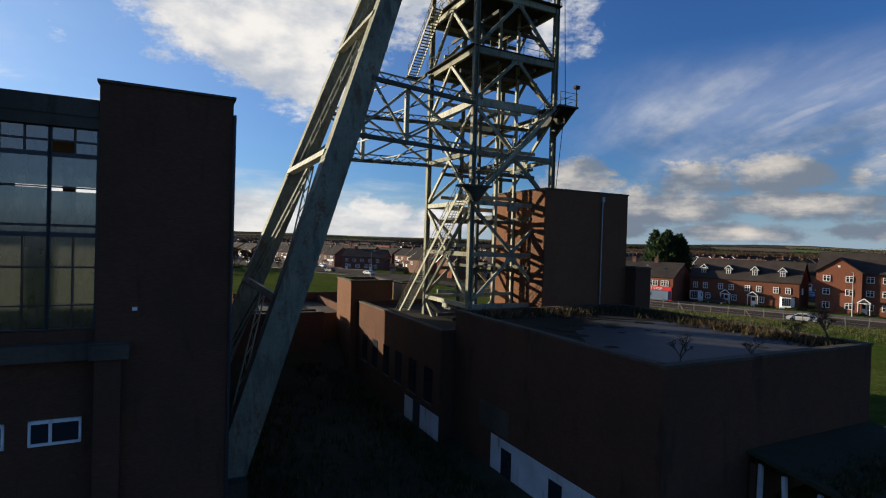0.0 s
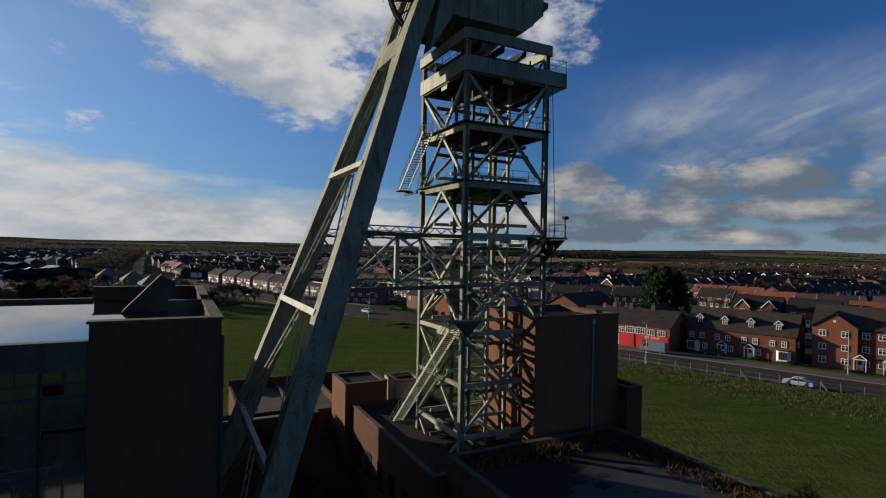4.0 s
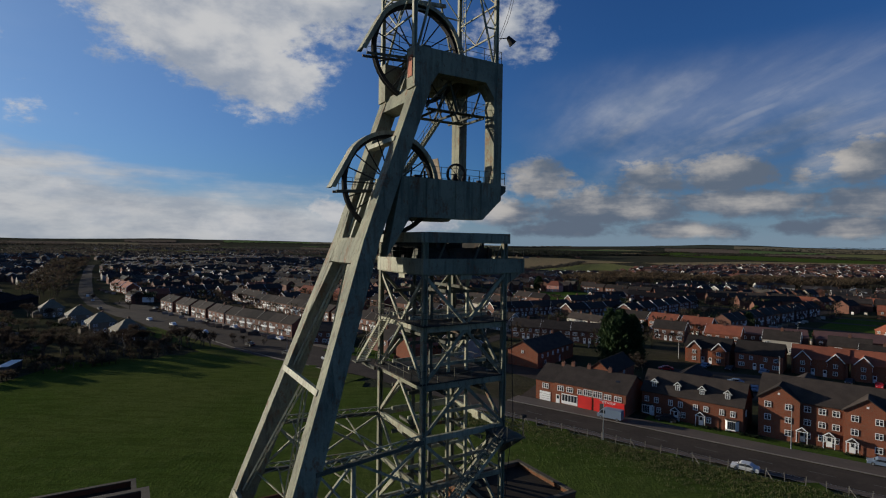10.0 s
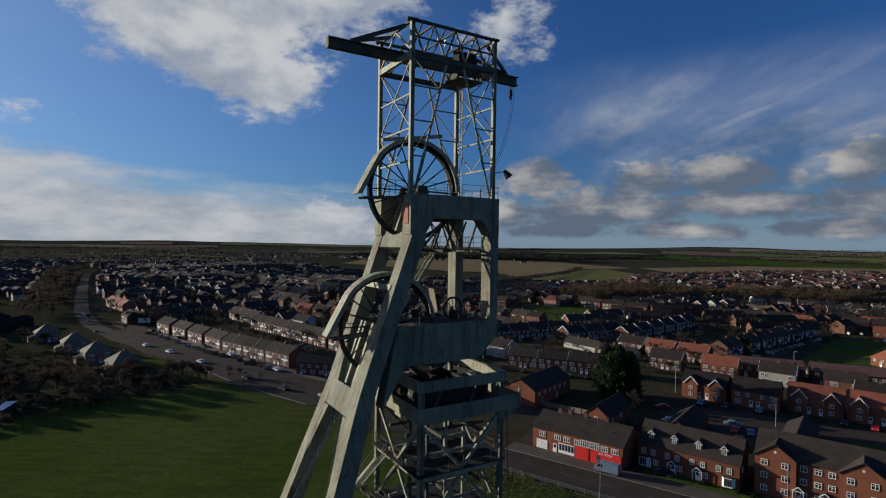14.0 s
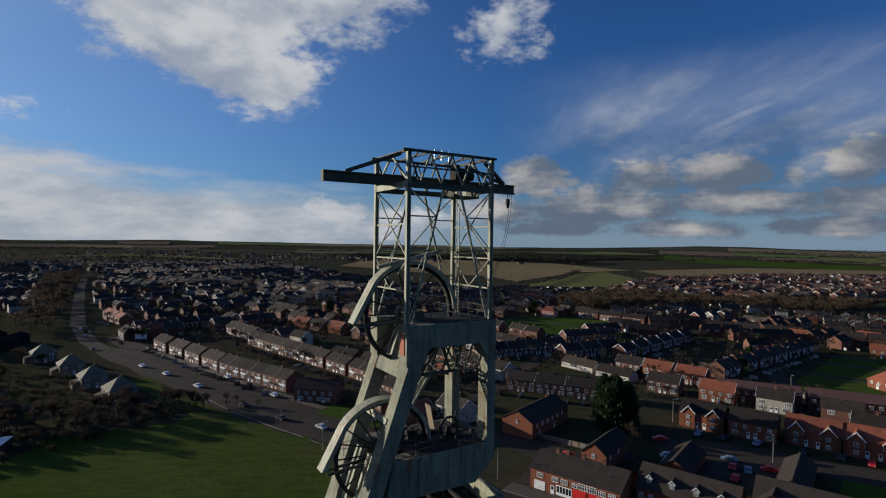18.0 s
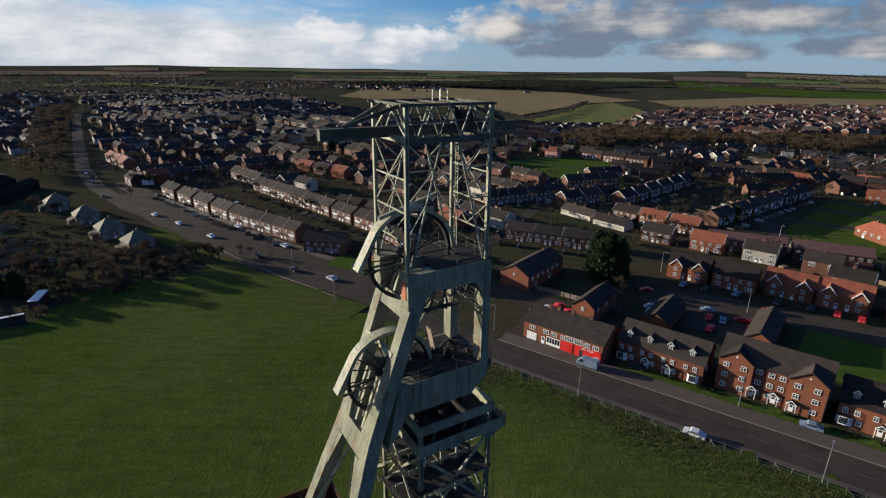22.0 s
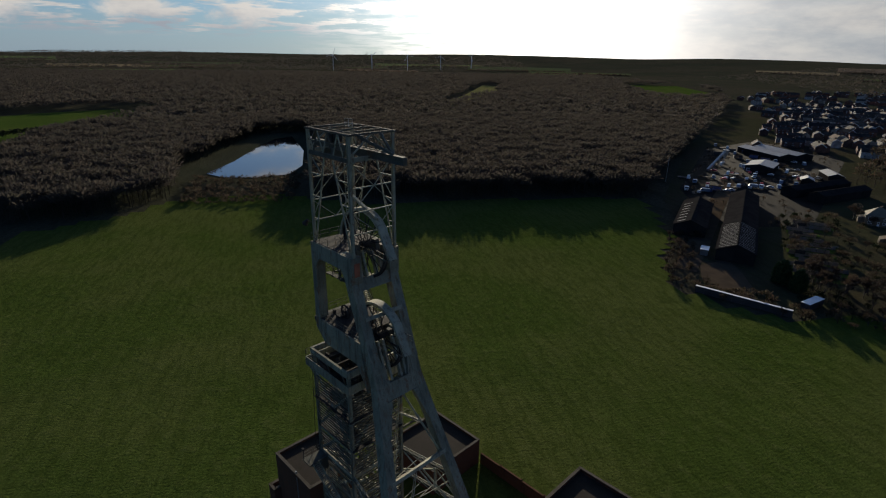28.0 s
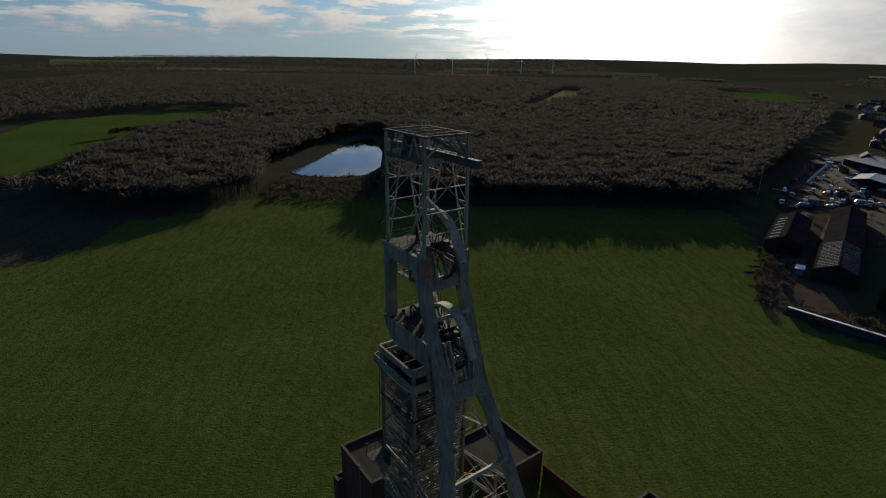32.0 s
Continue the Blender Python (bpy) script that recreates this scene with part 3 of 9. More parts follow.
def stair(parent, a, b, width, side, flip=1, name="stair"):
    """A steel flight from a up to b; side: the horizontal way across it."""
    a, b, side = Vector(a), Vector(b), Vector(side).normalized() * (width / 2)
    body = G(flip)
    for s in (-1, 1):
        body.beam(a + side * s, b + side * s, 0.06, 0.24)
    top = part(name, body, PAINT_PALE, parent)
    n = max(3, int(abs(b.z - a.z) / 0.2))
    run = (b - a) / n
    d = Vector((run.x, run.y, 0)).normalized() * 0.12
    treads = G(flip)
    for i in range(n):
        c = a + run * (i + 0.5)
        treads.hexa([c - side - d, c + side - d, c + side + d, c - side + d] + [p + Vector((0, 0, 0.035)) for p in (c - side - d, c + side - d, c + side + d, c - side + d)])
    part("treads", treads, PAINT_PALE, top)
    rails = G(flip)
    for s in (-1, 1):
        for h in (0.55, 1.0):
            rails.tube(a + side * s + Vector((0, 0, h)), b + side * s + Vector((0, 0, h)), 0.025, 4)
        for i in range(0, n + 1, 5):
            c = a + run * i + side * s
            rails.tube(c, c + Vector((0, 0, 1.0)), 0.025, 4)
    part("handrail", rails, PAINT_DARK, top)
    return top


TURN = 31.4
SITE = pose(0, 0, 0, 0, 0, TURN)


def site(u, v, z=0.0):
    return SITE @ pose(u, v, z)


ROAD = pose(0, 0, 0, 0, 0, -38.37)     # x along the road, y away from the pit


def road(s, n, z=0.0, turn=0.0):
    return ROAD @ pose(s, n, z, 0, 0, turn)


def inside(x, y, poly):
    hit = False
    for (x0, y0), (x1, y1) in zip(poly, poly[1:] + poly[:1]):
        if (y0 > y) != (y1 > y) and x < (x1 - x0) * (y - y0) / (y1 - y0) + x0:
            hit = not hit
    return hit


def sheet(name, poly, z, material, label, category="ground", thick=0.0):
    g = G()
    n = len(poly)
    g.pts([(x, y, z) for x, y in poly], [tuple(range(n))])
    ob = part(name, g, material, None)
    tagged(ob, label, category, "", "structure")
    bm = bmesh.new()
    bm.from_mesh(ob.data)
    bmesh.ops.triangulate(bm, faces=bm.faces[:])
    for f in bm.faces:
        if f.normal.z < 0:
            f.normal_flip()
    bm.to_mesh(ob.data)
    bm.free()
    return ob


def strip(name, line, half, z, material, label, category="road", kerb=0.0):
    """A band along a line of points."""
    g = G()
    ps = [Vector((x, y, 0)) for x, y in line]
    left, right = [], []
    for i, p in enumerate(ps):
        d = (ps[min(i + 1, len(ps) - 1)] - ps[max(i - 1, 0)]).normalized()
        s = Vector((-d.y, d.x, 0)) * half
        left.append(p + s)
        right.append(p - s)
    for i in range(len(ps) - 1):
        a, b, c, d = right[i], right[i + 1], left[i + 1], left[i]
        low = [Vector((q.x, q.y, z - max(kerb, 0.02))) for q in (a, b, c, d)]
        g.hexa(low + [Vector((q.x, q.y, z)) for q in (a, b, c, d)])
    ob = part(name, g, material, None)
    return tagged(ob, label, category, "", "structure")

# ---- ground ----
random.seed(7)


def far_height(x, y):
    d = math.hypot(x, y)
    k = min(1.0, max(0.0, (d - 2300) / 2500))
    k = k * k * (3 - 2 * k)
    return k * (44 + 26 * (noise.noise(Vector((x * 0.0007, y * 0.0007, 3.1))))) + min(1, max(0, (d - 900) / 1500)) * 9 * noise.noise(Vector((x * 0.0016, y * 0.0016, 8)))


def ground_height(x, y):
    """The land, with the sunken pit yard."""
    q = SITE.inverted() @ Vector((x, y, 0))
    du = max(-27 - q.x, q.x - 23.0, 0)
    dv = max(-26 - q.y, q.y - 53.0, 0)
    k = max(0.0, 1 - math.hypot(du, dv) / 5.0)
    return far_height(x, y) - 3.2 * k


def make_ground():
    lines = [-4900, -4500, -4000, -3500, -3000, -2600, -2200, -1800, -1500, -1200, -1000, -800, -600, -450, -330, -240, -180]
    lines += list(range(-140, 141, 5)) + [-x for x in lines[::-1]]
    n = len(lines)
    vs = [(u, v, 0) for v in lines for u in lines]
    ws = [SITE @ Vector(p) for p in vs]
    ws = [(p.x, p.y, ground_height(p.x, p.y)) for p in ws]
    fs = [(j * n + i, j * n + i + 1, (j + 1) * n + i + 1, (j + 1) * n + i) for j in range(n - 1) for i in range(n - 1)]
    g = G()
    g.v, g.f, g.m = ws, fs, [0] * len(fs)
    ob = part("ground", g, GROUND, None)
    tagged(ob, "dull winter countryside rolling away to the horizon", "ground", "", "structure")


make_ground()


def rn(s, n):
    p = ROAD @ Vector((s, n, 0))
    return (p.x, p.y)


FIELD_EDGE = [(-205, -130), (-249, -124), (-264, -101), (-298, -69), (-300, -20), (-280, 8), (-268, 39), (-268, 100), (-258, 178), (-194, 154), (-165, 130), (-143, 119),
              (-117, 136), (-112, 165), (-84, 182), (-69, 187), (-39, 167), (-21, 152)] + [rn(-75, 104.5), rn(-38, 106), rn(-5, 108), rn(20, 112), rn(90, 120)] + [(150, -20), (140, -190), (-150, -190)]
YARD_UV = [(-29.5, 51.5), (-29.5, -28.5), (26, -28.5), (26, 14), (43.5, 14), (43.5, 47), (30, 58), (8, 69.5), (-32, 69.5)]


def make_field():
    """Grass round the pit, following the land, with the yard left out."""
    g = G()
    step = 6
    inner = [(u, v) for u, v in [(-28, 50), (-28, -27), (24, -27), (24, 14), (42, 14), (42, 46), (30, 58), (7, 68), (-31, 68)]]
    cells = {}
    for i in range(-312 // step, 156 // step):
        for j in range(-192 // step, 198 // step):
            x, y = i * step, j * step
            cx, cy = x + step / 2, y + step / 2
            if not inside(cx, cy, FIELD_EDGE):
                continue
            q = SITE.inverted() @ Vector((cx, cy, 0))
            if inside(q.x, q.y, inner):
                continue
            ids = []
            for a, b in ((0, 0), (1, 0), (1, 1), (0, 1)):
                key = (i + a, j + b)
                if key not in cells:
                    px, py = key[0] * step, key[1] * step
                    cells[key] = len(g.v)
                    g.v.append((px, py, max(ground_height(px, py), -0.6) + 0.24 + 0.2 * noise.noise(Vector((px * 0.05, py * 0.05, 1)))))
                ids.append(cells[key])
            g.f.append(tuple(ids))
            g.m.append(0)
    ob = part("grass_field", g, GRASS, None)
    tagged(ob, "short green winter grass round the pit", "grass", "", "structure")
    for f in ob.data.polygons:
        f.use_smooth = True


make_field()


def make_yard():
    g = G()
    ids = {}
    poly = YARD_UV
    for i in range(-16, 23):
        for j in range(-15, 36):
            u, v = i * 2.0, j * 2.0
            if not inside(u + 1, v + 1, poly):
                continue
            q = []
            for a, b in ((0, 0), (1, 0), (1, 1), (0, 1)):
                key = (i + a, j + b)
                if key not in ids:
                    p = SITE @ Vector((key[0] * 2.0, key[1] * 2.0, 0))
                    ids[key] = len(g.v)
                    g.v.append((p.x, p.y, ground_height(p.x, p.y) + 0.09 + 0.1 * noise.noise(Vector((p.x * 0.4, p.y * 0.4, 5)))))
                q.append(ids[key])
            g.f.append(tuple(q))
            g.m.append(0)
    ob = part("yard", g, YARD, None)
    tagged(ob, "dark overgrown earth yard of the closed pit", "yard", "", "structure")


make_yard()

# fields, greens and far woods ground


def draped(name, poly, material, label, step=45.0, lift=1.3):
    """A field that follows the rolling land."""
    g, ids = G(), {}
    xs, ys = [p[0] for p in poly], [p[1] for p in poly]
    for i in range(int(min(xs) // step), int(max(xs) // step) + 1):
        for j in range(int(min(ys) // step), int(max(ys) // step) + 1):
            if not inside((i + 0.5) * step, (j + 0.5) * step, poly):
                continue
            q = []
            for a, b in ((0, 0), (1, 0), (1, 1), (0, 1)):
                key = (i + a, j + b)
                if key not in ids:
                    x, y = key[0] * step, key[1] * step
                    ids[key] = len(g.v)
                    g.v.append((x, y, far_height(x, y) + lift))
                q.append(ids[key])
            g.f.append(tuple(q))
            g.m.append(0)
    ob = part(name, g, material, None)
    return tagged(ob, label, "field", "", "structure")


TOWN = [(-12, 172), (-60, 212), (-150, 296), (-205, 330), (-300, 480), (-560, 860), (-900, 1350), (-500, 1500), (-330, 1250), (-200, 1000), (-60, 770), (60, 715), (190, 650), (140, 500),
        (270, 520), (370, 470), (480, 420), (420, 240), (250, 60), (130, 45), (62, 105), (20, 135)]
sheet("town_ground", TOWN, 0.08, TOWNGROUND, "gardens, yards and verges between the houses")
sheet("town_ground", [(-120, 150), (-145, 128), (-190, 160), (-255, 190), (-420, 330), (-800, 700), (-900, 900), (-560, 850), (-300, 470), (-205, 322), (-150, 262), (-90, 200)], 0.07, TOWNGROUND, "gardens and works yards beside the road")
sheet("estate_ground", [(215, 690), (357, 960), (700, 1140), (1100, 1150), (1000, 850), (500, 610), (312, 585)], 0.6, TOWNGROUND, "gardens of a newer housing estate")
sheet("sports_field", [(37, 381), (86, 362), (120, 385), (140, 421), (157, 452), (104, 456), (57, 436)], 0.14, LAWN, "bright green playing field between houses", "field")
sheet("green", [(230, 309), (166, 246), (160, 232), (185, 205), (232, 215), (262, 300)], 0.14, LAWN, "green lawn beside a bend of the estate road", "field")
draped("olive_field", [(90, 728), (279, 1110), (369, 1228), (353, 961), (223, 666), (151, 647)], PASTURE, "olive pasture beyond the houses", 8)
draped("stubble_field", [(-248, 1312), (-260, 1743), (-58, 1988), (374, 1761), (464, 1306), (302, 1180), (120, 855), (84, 993), (14, 1008), (-100, 1140)], PLOUGH, "broad tan stubble field", 9)
draped("stubble_strip", [(478, 1308), (880, 1560), (1400, 1500), (1500, 1250), (982, 1180), (793, 1040), (639, 1050), (452, 1090)], PLOUGH, "tan stubble strip behind the estate", 11)
draped("far_pasture", [(767, 2251), (1300, 3000), (1277, 2090), (1500, 1900), (1445, 1640), (1146, 1500), (955, 1696)], LAWN, "bright green pasture beyond the estate", 16)
draped("far_pasture", [(1350, 2150), (1900, 2700), (2500, 2400), (2000, 1800), (1560, 1900)], PASTURE, "pasture on the far rise", 22)
draped("far_stubble", [(700, 2350), (560, 2750), (900, 3100), (1180, 2950)], PLOUGH, "tan field on the far rise", 20)
sheet("far_pasture", [(-1250, 1900), (-640, 1560), (-620, 1640), (-1150, 2050)], 4.0, PASTURE, "thin strip of pasture beyond the town", "field")
sheet("far_pasture", [(-620, 1180), (-480, 1120), (-440, 1180), (-560, 1260)], 1.2, PASTURE, "recreation ground within the town", "field")
sheet("golf_green", [(-330, -318), (-348, -232), (-420, -232), (-520, -242), (-668, -226), (-742, -194), (-780, -250), (-735, -325), (-640, -395), (-420, -340)], 0.9, LAWN, "bright green meadow among dark woods", "field")
sheet("clearing", [(-800, 193), (-850, 228), (-1000, 322), (-1240, 430), (-1300, 400), (-1000, 275), (-840, 196)], 1.6, PASTURE, "pale clearing in the wood", "field")
sheet("far_pasture", [(-900, 620), (-1300, 760), (-1250, 900), (-880, 760)], 3.5, LAWN, "green hillside field in haze", "field")
sheet("pond", [(-345, -38), (-349, -58), (-362, -70), (-402, -58), (-460, -48), (-505, -36), (-520, -22), (-440, -10), (-380, -10), (-352, -18)], 0.35, WATER, "still pond reflecting the bright sky", "water")
sheet("puddle", [(p := SITE @ Vector((u, v, 0))).xy[:] for u, v in [(39.5, 8), (46, 4), (48, 11), (46, 17), (41, 15)]], 0.5, WATER, "flooded patch of grass beside the wall", "water")

# roads
MAIN = [(-900, 1330), (-560, 845), (-447, 668), (-325, 485), (-250, 375), (-205, 318), (-160, 273), (-112, 236), (-75, 202), (-48, 181), (-18, 161)] + [rn(s, 113.2 + 0.06 * (s + 60)) for s in (-70, -55, -40, -20, 0, 20, 60, 130)]
strip("road", MAIN, 4.6, 0.20, ASPHALT, "grey asphalt main road past the pit")
strip("road", [(-196, 331), (-152, 285), (-104.5, 246.5), (-68, 213), (-38, 189), (-14, 168)], 6.2, 0.185, ASPHALT, "broad asphalt service lane before the terraces")
strip("pavement", [rn(s, 121.0 + 0.06 * (s + 60)) for s in (-68, -55, -40, -20, 0, 20, 60, 130)], 2.5, 0.33, PAVING, "reddish tarmac footway with a kerb", "pavement", 0.14)
strip("pavement", [rn(s, 107.9 + 0.06 * (s + 60)) for s in (-70, -55, -40, -20, 0, 20, 60, 130)], 0.7, 0.30, PAVING, "narrow footway beside the fence", "pavement", 0.12)
strip("pavement", [(-150, 290), (-105, 252), (-66, 219), (-38, 197)], 1.5, 0.32, PAVING, "footway before the terraces", "pavement", 0.12)
strip("kerb", [rn(s, 118.3 + 0.06 * (s + 60)) for s in (-68, -40, 0, 60, 130)], 0.12, 0.35, KERB, "pale kerb stones", "kerb", 0.16)
strip("road", [(-20, 170), (4, 196), (30, 230), (62, 300), (75, 350)], 3.4, 0.17, ASPHALT, "side street between houses")
strip("road", [rn(-90, 152), rn(-66, 146), rn(-60, 124)], 7.5, 0.16, ASPHALT, "tarmac forecourt")
strip("road", [rn(-48, 176), rn(-20, 186), rn(20, 190), rn(70, 196)], 6.5, 0.16, ASPHALT, "estate street with parking bays")
strip("road", [rn(-28, 160), rn(-28, 182)], 13, 0.15, ASPHALT, "tarmac parking court behind the terraces")
strip("road", [(150, 215), (165, 262), (205, 312), (262, 350), (330, 372)], 5.0, 0.17, ASPHALT, "curving estate road")
for off, a, b in ((262, -230, 95), (318, -230, 90), (352, -60, 80), (380, -240, 20)):
    strip("road", [rn(a, off), rn((a + b) / 2, off + 3), rn(b, off)], 3.0, 0.15, ASPHALT, "residential street")
sheet("front_lawn", [rn(-37, 125.2), rn(-18, 125.6), rn(0, 127.2), rn(60, 131), rn(60, 133), rn(0, 131.0), rn(-18, 129.3), rn(-37, 129.2)], 0.32, LAWN, "strip of grass before the terraces", "lawn")
sheet("rear_lawn", [rn(-3, 152), rn(48, 156), rn(48, 184), rn(-2, 181)], 0.26, LAWN, "fenced lawn behind the apartment block", "lawn")
sheet("verge", [(-40, 192), (-14, 176), (-6, 184), (-36, 203)], 0.26, LAWN, "grass verge at the end of the terrace", "lawn")
strip("track", [(-158, 134), (-172, 148), (-187, 163), (-238, 212), (-262, 236), (-290, 262)], 4.2, 0.15, mat("dirt_track", (0.085, 0.064, 0.043), (0.06, 0.047, 0.034), size=2, rough=0.95, spec=0.0), "pale earth track through the works yard")
strip("field_verge", [(-128, 234), (-96, 205), (-62, 177), (-36, 160), (-21, 151)], 4.5, 0.36, GRASS_ROUGH, "rough grass verge between field and road", "grass", 0.3)
sheet("earth_yard", [(-161, 143), (-148, 134), (-128, 138), (-136, 146), (-152, 154), (-164, 158)], 0.17, bpy.data.materials["dirt_track"], "bare brown earth before the works shed", "yard")
sheet("junction", [(-172, 300), (-127, 264), (-82, 217), (-29, 180), (-20, 160), (-60, 180), (-93, 206), (-122, 232), (-186, 299)], 0.15, ASPHALT, "broad tarmac junction and lay-by before the terraces", "road")
mark = G()
for s in range(-60, 90, 9):
    mark.box(s, s + 4, 113.12 + 0.06 * (s + 62), 113.24 + 0.06 * (s + 62), 0.2, 0.206)
solid("road_marking", mark, mat("worn_road_paint", (0.12, 0.115, 0.105), (0.085, 0.08, 0.075), rough=0.9), "worn white centre line on the road", "road marking", "structure", ROAD)

# ---- headframe ----


def headframe(m, flip, label):
    """Two-wheel steel headframe: splayed box legs, portal, wheels. Local x from the wheels' side to the shaft, y across."""
    hf = thing("headframe", m, label, "headframe")
    g = lambda: G(flip)
    C = 29.0
    top, kink, lean = 51.5, 39.0, 0.163

    def lx(z):
        return 6.88 + 0.348 * z - C

    def ly(z, s):
        return s * (3.5 + lean * max(0.0, kink - z))

    def deep(z):
        return 1.35 + 0.42 * min(1.0, max(0.0, (kink - z) / 20.0))

    for s in (-1, 1):
        z0 = -3.0
        k = g()
        ps, fs = [], []
        for z in (z0, kink - 20, kink, top):
            x, y, w = lx(z), ly(z, s), deep(z)
            ps += [(x, y, z), (x + w, y, z), (x + w, y - s * 1.3, z), (x, y - s * 1.3, z)]
        for r in range(3):
            fs += [(4 * r + i, 4 * r + (i + 1) % 4, 4 * r + 4 + (i + 1) % 4, 4 * r + 4 + i) for i in range(4)]
        fs += [(3, 2, 1, 0), (12, 13, 14, 15)]
        k.pts(ps, fs if s < 0 else [f[::-1] for f in fs])
        leg = part("leg", k, PAINT, hf)
        # knee plates where the leg turns outwards
        for zk, dz in ((kink, 3.4), (kink - 1.9, -4.2)):
            k, e = g(), 0.02
            k.hexa([(lx(z) + e + d, ly(z, s) - s * o, z) for z, tip in ((zk, 2.1), (zk + dz, 1.36)) for d, o in ((0, 1.31), (0.9, 1.31), (0.9, tip), (0, tip))])
            part("knee_plate", k, PAINT, leg)
        # flange edges and splice bands of the box leg
        for z in (9, 17, 25, 33, 41):
            band = g()
            x, y, w = lx(z), ly(z, s), deep(z)
            x2, y2 = lx(z + 0.5), ly(z + 0.5, s)
            e = 0.02
            band.hexa([(x - e, y + s * e, z), (x + w + e, y + s * e, z), (x + w + e, y - s * (1.3 + e), z), (x - e, y - s * (1.3 + e), z),
                       (x2 - e, y2 + s * e, z + 0.5), (x2 + w + e, y2 + s * e, z + 0.5), (x2 + w + e, y2 - s * (1.3 + e), z + 0.5), (x2 - e, y2 - s * (1.3 + e), z + 0.5)])
            part("splice_band", band, PAINT, leg)
        lo, hi = (s * 3.5 - s * 1.35, s * 3.5) if s > 0 else (s * 3.5, s * 3.5 + 1.35)
        k = g().prism([(-6.6, 37.7), (-4.6, 40.9), (2.4, 40.9), (4.35, 42.7), (4.35, 44.1), (-5.4, 44.1)], lo - 0.02, hi + 0.02)
        part("lower_girder", k, PAINT, hf)
        for x in (-3.2, -0.4, 2.2):
            part("stiffener", g().box(x, x + 0.12, (hi if s > 0 else lo - 0.1), (hi + 0.1 if s > 0 else lo), 41.0, 44.0), PAINT, hf)
        k = g().prism([(-4.4, 51.4), (-3.05, 51.4), (-2.2, 52.8), (2.6, 52.8), (3.5, 51.5), (4.35, 51.5), (4.35, 54.7), (-4.4, 54.7)], lo - 0.02, hi + 0.02)
        part("upper_girder", k, PAINT, hf)
        part("rear_post", g().box(3.5, 4.35, lo, hi, 44.0, 51.6), PAINT, hf)
        foot = g()
        y = ly(-3, s)
        foot.box(lx(-3) - 0.9, lx(-3) + 2.2, min(y + s * 0.7, y - s * 2.05), max(y + s * 0.7, y - s * 2.05), -3.6, -1.7)
        part("footing", foot, CONCRETE, hf, "concrete leg footing")
        if s < 0:
            part("rust_panel", g().box(-4.46, -4.4, lo + 0.35, hi - 0.25, 52.3, 54.0), RUST, hf, "rust-red patch on the leg")
    # crossbeams on the front of the legs
    for z, h, d in ((50.9, 1.5, 1.1), (38.0, 2.1, 1.2)):
        y = ly(z, 1) - 0.6
        part("cross_girder", g().beam((lx(z) + 0.65, -y, z), (lx(z) + 0.65, y, z), d, h, (0.32, 0, 0.95)), PAINT, hf)
    for z in (47.1, 28.0, 17.4, 8.0):
        y = ly(z, 1) - 0.7
        part("strut", g().beam((lx(z) + 0.15, -y, z), (lx(z) + 0.15, y, z), 0.45, 0.45, (0.32, 0, 0.95)), PAINT_PALE, hf)
    # K bracing between the legs
    for zt, zb in ((37.2, 28.3), (27.8, 17.8), (17.2, 8.2), (7.6, -2.0)):
        for s in (-1, 1):
            k = g()
            y = (ly(zb, 1) - 1.5) * s
            for o in (-0.16, 0.16):
                k.beam((lx(zt) + 0.6 + o, 0.25 * s, zt), (lx(zb) + 0.6 + o, y, zb), 0.07, 0.16)
            p, q = Vector((lx(zt) + 0.6, 0.25 * s, zt)), Vector((lx(zb) + 0.6, y, zb))
            for i in range(12):
                a, b = p.lerp(q, i / 12), p.lerp(q, (i + 1) / 12)
                k.beam(a + Vector((0.16 * (-1) ** i, 0, 0)), b - Vector((0.16 * (-1) ** i, 0, 0)), 0.04, 0.07)
            part("lattice_brace", k, PAINT_PALE, hf)
    # slats that carry the wheel bearings, between the legs
    for z0, z1 in ((39.0, 44.0), (51.4, 54.6)):
        for y in (-1.5, -0.75, 0.75, 1.5):
            part("bearing_post", g().beam((lx(z0) + 0.7, y, z0), (lx(z1) + (0.7 if z1 < 50 else 0.6), y, z1), 0.32, 0.5, (1, 0, 0)), PAINT_PALE, hf)
    # decks
    part("lower_deck", g().box(-5.2, 4.3, -2.1, 2.1, 43.5, 43.7), MACHINE, hf, "rusty steel deck")
    part("upper_deck", g().box(-1.6, 4.3, -2.1, 2.1, 54.35, 54.55), MACHINE, hf)
    # near-black plates added over the girder tops, standing in for dark deck openings
    part("deck_plate", g().box(-1.6, 4.2, -3.3, 3.3, 54.703, 54.74), MACHINE, hf, "near-black plates over the open deck")
    part("deck_plate", g().box(-3.6, 4.2, -3.3, 3.3, 44.103, 44.14), MACHINE, hf, "near-black plates over the open deck")
    for x in (4.0, 0.5):
        part("deck_beam", g().box(x - 0.3, x + 0.3, -2.2, 2.2, 42.3, 43.45), PAINT, hf)
        part("deck_beam", g().box(x - 0.3, x + 0.3, -2.2, 2.2, 53.0, 54.3), PAINT_PALE, hf)
    # walkway under the upper girder with its stair
    for y in (-1.75, 1.75):
        part("walkway", g().box(-2.2, 3.6, y - 0.33, y + 0.33, 50.2, 50.28), PAINT_DARK, hf)
    for x in (-1.6, 0.4, 2.2, 3.4):
        part("walkway_tie", g().box(x - 0.08, x + 0.08, -2.05, 2.05, 50.0, 50.18), PAINT_DARK, hf)
